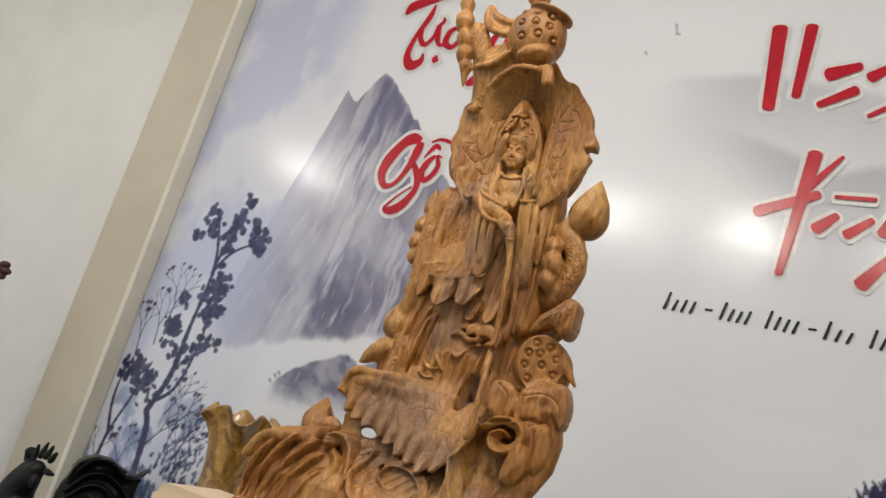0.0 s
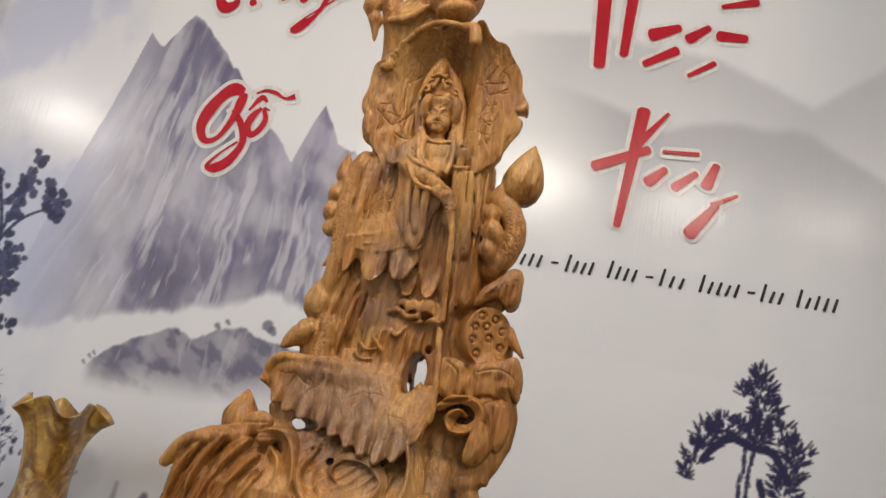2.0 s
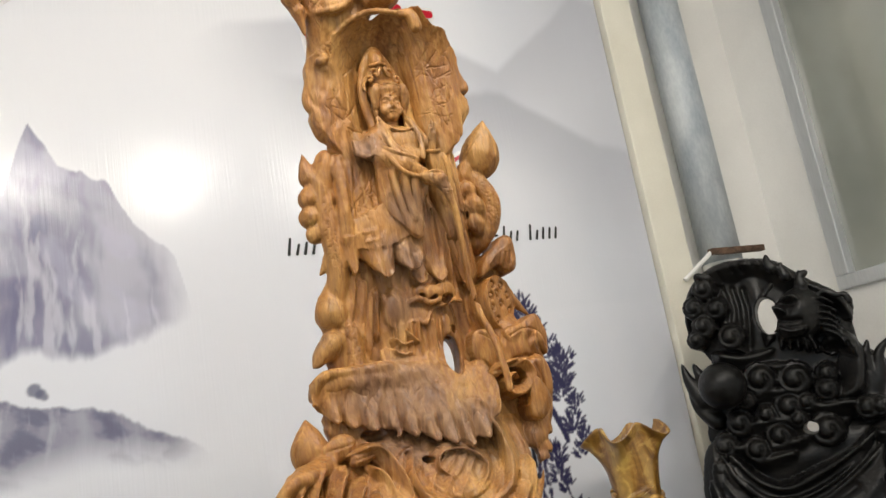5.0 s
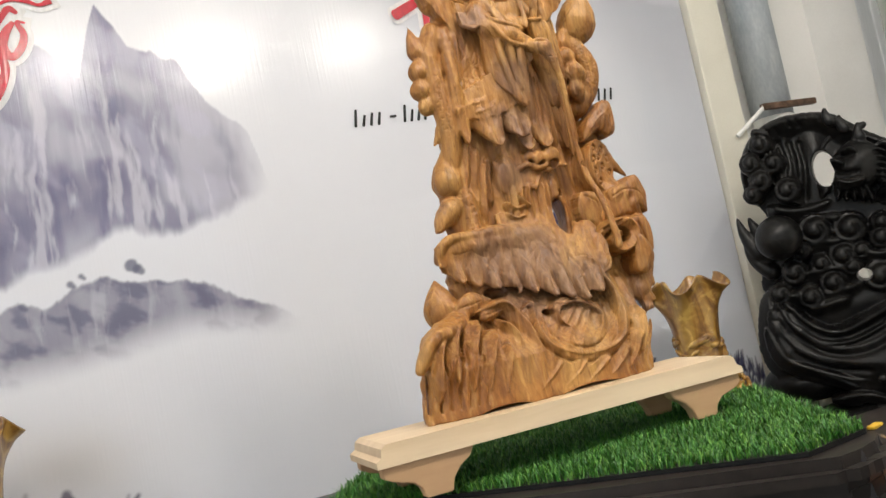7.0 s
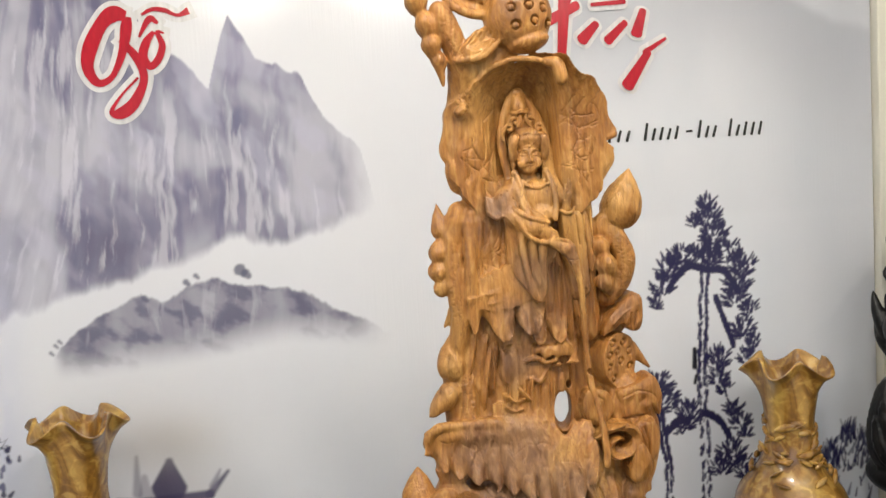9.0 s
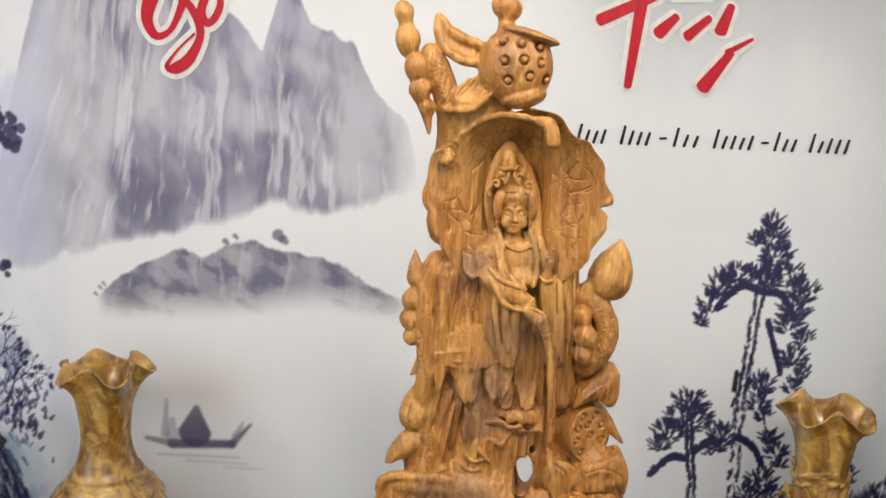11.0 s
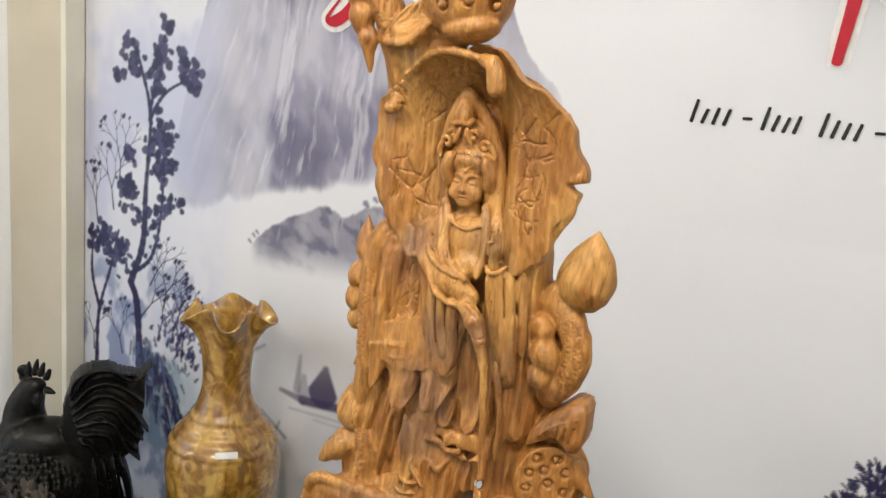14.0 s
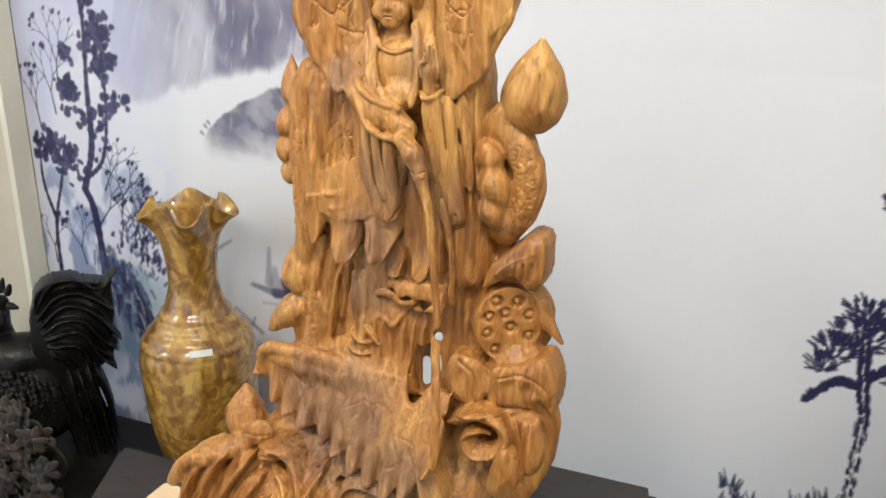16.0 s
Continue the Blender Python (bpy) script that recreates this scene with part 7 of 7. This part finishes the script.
    c.ball((139, -105, 398), (40, 42, 22), 6)
    c.ball((112, -148, 361), (8, 9, 11), 3)
    c.path([(72, -70, 309), (114, -70, 277), (125, -60, 234)], 42, 40, 10)
    c.ball((73, -60, 230), (80, 70, 80), 12)
    c.path([(-5, -80, 163), (77, -100, 202), (168, -100, 199)], 44, 34, 10)
    c.path([(171, -100, 195), (134, -100, 153), (115, -100, 134)], 34, 16, 8)
    c.path([(107, -110, 134), (136, -115, 114), (161, -115, 97)], 14, 9, 5)
    c.path([(50, -128, 242), (91, -136, 212), (131, -128, 177)], 7, 4, 5)
    c.path([(66, -128, 227), (105, -136, 200), (135, -128, 169)], 7, 4, 5)
    c.path([(82, -128, 211), (118, -136, 188), (140, -128, 160)], 7, 4, 5)
    c.path([(97, -128, 196), (131, -136, 177), (145, -128, 152)], 7, 4, 5)
    c.path([(112, -128, 180), (145, -136, 165), (149, -128, 143)], 7, 4, 5)
    c.path([(216, -60, 424), (219, -60, 353), (220, -60, 275)], 8, 5, 3)
    c.path([(216, -60, 424), (208, -60, 437)], 8, 3, 3)
    for q in [(-70, -140, 199), (-42, -140, 196), (-11, -140, 192), (21, -140, 188), (45, -140, 187), (16, -140, 171), (-20, -140, 169), (-55, -140, 176)]:
        c.ball(q, 12, 2)
        c.ball((q[0] + 16, q[1], q[2] + 3), 12, 2)
    # rock base
    c.ball((-65, 0, 98), (200, 110, 40), 12)
    c.ball((-260, 20, 198), (120, 110, 60), 12)
    return c


statue("dragon_carving", [carve_dragon()], EBONY, (0.85, 1.75, 0.60), -50, "large black carved dragon in clouds above an old monk")


def carve_rooster():
    c = Carving((-300, -150, -6), (360, 150, 600), 3.5)
    # head with comb, neck, body
    c.ball((-83, 89, 431), (26, 20, 24), 6)
    c.path([(-55, 47, 436), (-36, 27, 434)], 10, 3, 3)
    c.path([(-115, 123, 445), (-119, 128, 472)], 9, 3, 5)
    c.path([(-100, 107, 460), (-99, 106, 495)], 9, 3, 5)
    c.path([(-85, 91, 468), (-78, 84, 508)], 9, 3, 5)
    c.path([(-71, 76, 470), (-62, 67, 505)], 9, 3, 5)
    c.path([(-57, 61, 465), (-48, 52, 491)], 9, 3, 5)
    c.ball((-111, 119, 467), (18, 9, 16), 6)
    c.ball((-78, 69, 397), (10, 8, 20), 6)
    c.path([(-95, 102, 417), (-112, 120, 346), (-102, 110, 267)], 34, 62, 8)
    c.ball((-61, 66, 283), (110, 70, 66), 10)
    c.ball((-118, 112, 283), (62, 60, 62), 8)
    c.ball((-30, 52, 200), (100, 70, 100), 12)
    c.ball((-52, 70, 95), (120, 80, 60), 12)
    # heavy tail of overlapping sickle feathers
    r = Relief(c)
    r.sheet([(-20, 367), (-6, 441), (29, 496), (76, 512), (139, 483), (186, 481), (184, 458), (185, 394), (173, 332), (184, 306), (173, 286), (168, 234), (152, 255), (122, 236), (103, 248), (138, 106), (146, -53), (60, -48), (27, 165), (-13, 287)], 10, 6, 24, 12)
    r.strap([(-1, 426), (35, 496), (93, 512), (149, 478), (201, 514)], 11, 5, -18, 18)
    r.strap([(0, 408), (44, 464), (96, 474), (146, 445), (182, 405)], 12, 5, -18, 18)
    r.strap([(4, 386), (47, 433), (99, 437), (151, 389), (194, 320)], 12, 5, -18, 18)
    r.strap([(8, 367), (49, 400), (104, 396), (142, 342), (184, 296)], 12, 5, -18, 18)
    r.strap([(13, 351), (59, 370), (106, 357), (132, 299), (174, 239)], 12, 5, -18, 18)
    r.strap([(17, 334), (59, 336), (97, 319), (115, 255)], 11, 5, -18, 18)
    r.strap([(22, 315), (50, 303), (78, 262)], 10, 4, -18, 18)
    r.strap([(102, 267), (125, 131), (147, -32)], 12, 5, -18, 18)
    r.strap([(80, 252), (102, 120), (122, -26)], 12, 5, -18, 18)
    r.strap([(122, 263), (149, 159), (157, 21)], 11, 5, -18, 18)
    r.strap([(58, 257), (73, 109), (88, -24)], 12, 5, -18, 18)
    r.strap([(-2, 436), (11, 485), (55, 513), (112, 502), (163, 488)], 10, 4, -18, 18)
    r.strap([(12, 401), (68, 445), (130, 419), (173, 362)], 8, 4, -18, 18)
    r.strap([(14, 363), (74, 383), (128, 323), (170, 270)], 8, 4, -18, 18)
    # rows of scale feathers down neck, breast and flank
    kz = [110, 200, 280, 350, 425]
    for row in range(25):
        z0 = 425 - 12.5 * row
        half, mid, deep = np.interp(z0, kz, [120, 118, 86, 50, 26]), np.interp(z0, kz, [-60, -64, -88, -108, -92]), np.interp(z0, kz, [50, 46, 74, 104, 96])
        n = max(int(half / 7), 4)
        for k in range(n + 1):
            u = -0.95 + 1.9 * (k + 0.5 * (row % 2)) / (n + 0.5)
            x0, y0 = mid + half * u, deep - 0.85 * half * math.sqrt(max(1 - u * u, 0))
            size = 6 if z0 > 330 else 8
            r.strap([(x0, z0 + 8), (x0 + 4 * u, z0 - 6), (x0 + 6 * u + 3, z0 - 24)], size, size * 0.6, y0, 7, 1 if k % 2 else -1)
    r.fuse(3, 70)
    return c


statue("rooster_carving", [carve_rooster()], EBONY, (-1.80, 1.86, 0.42), 47, "black carved wooden rooster with a curling tail")


def carve_blossoms():
    """A heap of open flowers with thin petals on a dark stump."""
    c = Carving((-240, -110, -4), (200, 100, 370), 3.0)
    rng = random.Random(4)
    c.ball((-40, 80, 60), (80, 14, 60), 12)
    for i in range(120):
        x, z = rng.uniform(-210, 120), rng.uniform(10, 330)
        if z > 330 - 0.7 * abs(x + 10) or (x > 60 and z > 240):
            continue
        y = -20 - 30 * rng.random()
        a0, tip = rng.uniform(0, 72), rng.uniform(-30, 30)
        for k in range(5):
            a = radians(a0 + 72 * k)
            c.ball((x + 19 * math.cos(a), y - 3, z + 19 * math.sin(a)), (19, 3.6, 12), 2, (rng.uniform(-25, 25), -math.degrees(a), tip))
        c.ball((x, y - 6, z), 7, 2)
    return c


statue("blossom_carving", [carve_blossoms()], BROWNFLOWER, (-1.72, 1.70, 0.42), 0, "dark brown carved heap of open blossoms", "carving")


def carve_root():
    c = Carving((-120, -90, -4), (130, 90, 990), 4.0)
    c.path([(-20, 0, 0), (-30, 10, 300), (-10, -10, 600), (10, 0, 860), (50, 0, 930)], 60, 26, 8)
    for q in ((60, -10, 930), (78, -10, 948), (92, -6, 960), (84, 0, 922), (100, 0, 940)):
        c.ball(q, (18, 16, 12), 5)
    c.ball((-20, 0, 10), (90, 80, 30), 10)
    return c


statue("root_carving", [carve_root()], REDWOOD, (-2.475, 1.88, 0.42), 0, "slender red-brown carved root on the black shelf", "carving")

# ---- brush and scrap on the tables ----
side_table = tagged(empty("side_table"), "dark wooden side table next to the turf table", "table")
part("tabletop", prism([(-0.325, 0.745), (-0.13, 1.13), (0.25, 1.13), (0.25, 0.50), (-0.50, 0.50), (-0.50, 0.69), (-0.37, 0.70)], 0.865, 0.895, bevel=0.004), TABLE, side_table)
for lx, ly in ((-0.40, 0.54), (0.21, 0.54), (-0.08, 1.08), (0.21, 1.08)):
    part("leg", box((lx - 0.02, ly - 0.02, 0), (lx + 0.02, ly + 0.02, 0.865), 0.003), TABLE, side_table)
brush = tagged(empty("hand_brush", (-0.25, 0.80, 0.8955)), "orange plastic hand brush with tan bristles on the side table", "brush")
part("handle", prism([(0.001, 0.06), (0.02, 0.042), (0.033, 0.026), (0.049, 0.016), (0.073, 0.005), (0.051, -0.016), (0.032, -0.011), (0.01, -0.01), (-0.025, -0.048), (-0.051, -0.081), (-0.075, -0.094), (-0.07, -0.071), (-0.034, -0.03), (-0.011, -0.005), (-0.021, 0.012), (-0.042, 0.023)], 0.002, 0.011, bevel=0.003), ORANGE, brush)
block = [(0.046, 0.113), (0.103, 0.034)]
rng = random.Random(6)
bm = bmesh.new()
for i in range(420):
    t = rng.random()
    x, y = [block[0][k] + (block[1][k] - block[0][k]) * t + rng.uniform(0, 0.012) for k in (0, 1)]
    rod((x, y, 0.008), (x + 0.010 + rng.uniform(-0.006, 0.006), y + 0.010 + rng.uniform(-0.006, 0.006), 0.013 + rng.uniform(0, 0.008)), 0.0007, 0.0005, 4, bm)
tagged(part("bristles", bm, BRISTLE, brush, "worn tan bristles"), kind="stuff")
part("bristle_block", prism([block[0], block[1], (block[1][0] + 0.016, block[1][1] + 0.014), (block[0][0] + 0.016, block[0][1] + 0.014)], 0.0, 0.010, bevel=0.002), BLACK, brush)
tag = tagged(part("yellow_tag", box((-0.012, -0.005, 0), (0.012, 0.005, 0.004), 0.0015), YELLOW), "small yellow plastic tag on the black table", "tag")
tag.matrix_world = pose(-0.335, 0.80, 0.9665, 0, 0, 20)
scrap = tagged(part("paper_scrap", prism([(-0.012, -0.01), (0.013, -0.012), (0.016, 0.006), (0.002, 0.014), (-0.013, 0.008)], 0, 0.012, bevel=0.003), PAPER), "crumpled scrap of white paper on the black table", "paper")
scrap.matrix_world = pose(-0.425, 1.49, 0.9665, 0, 0, 15)
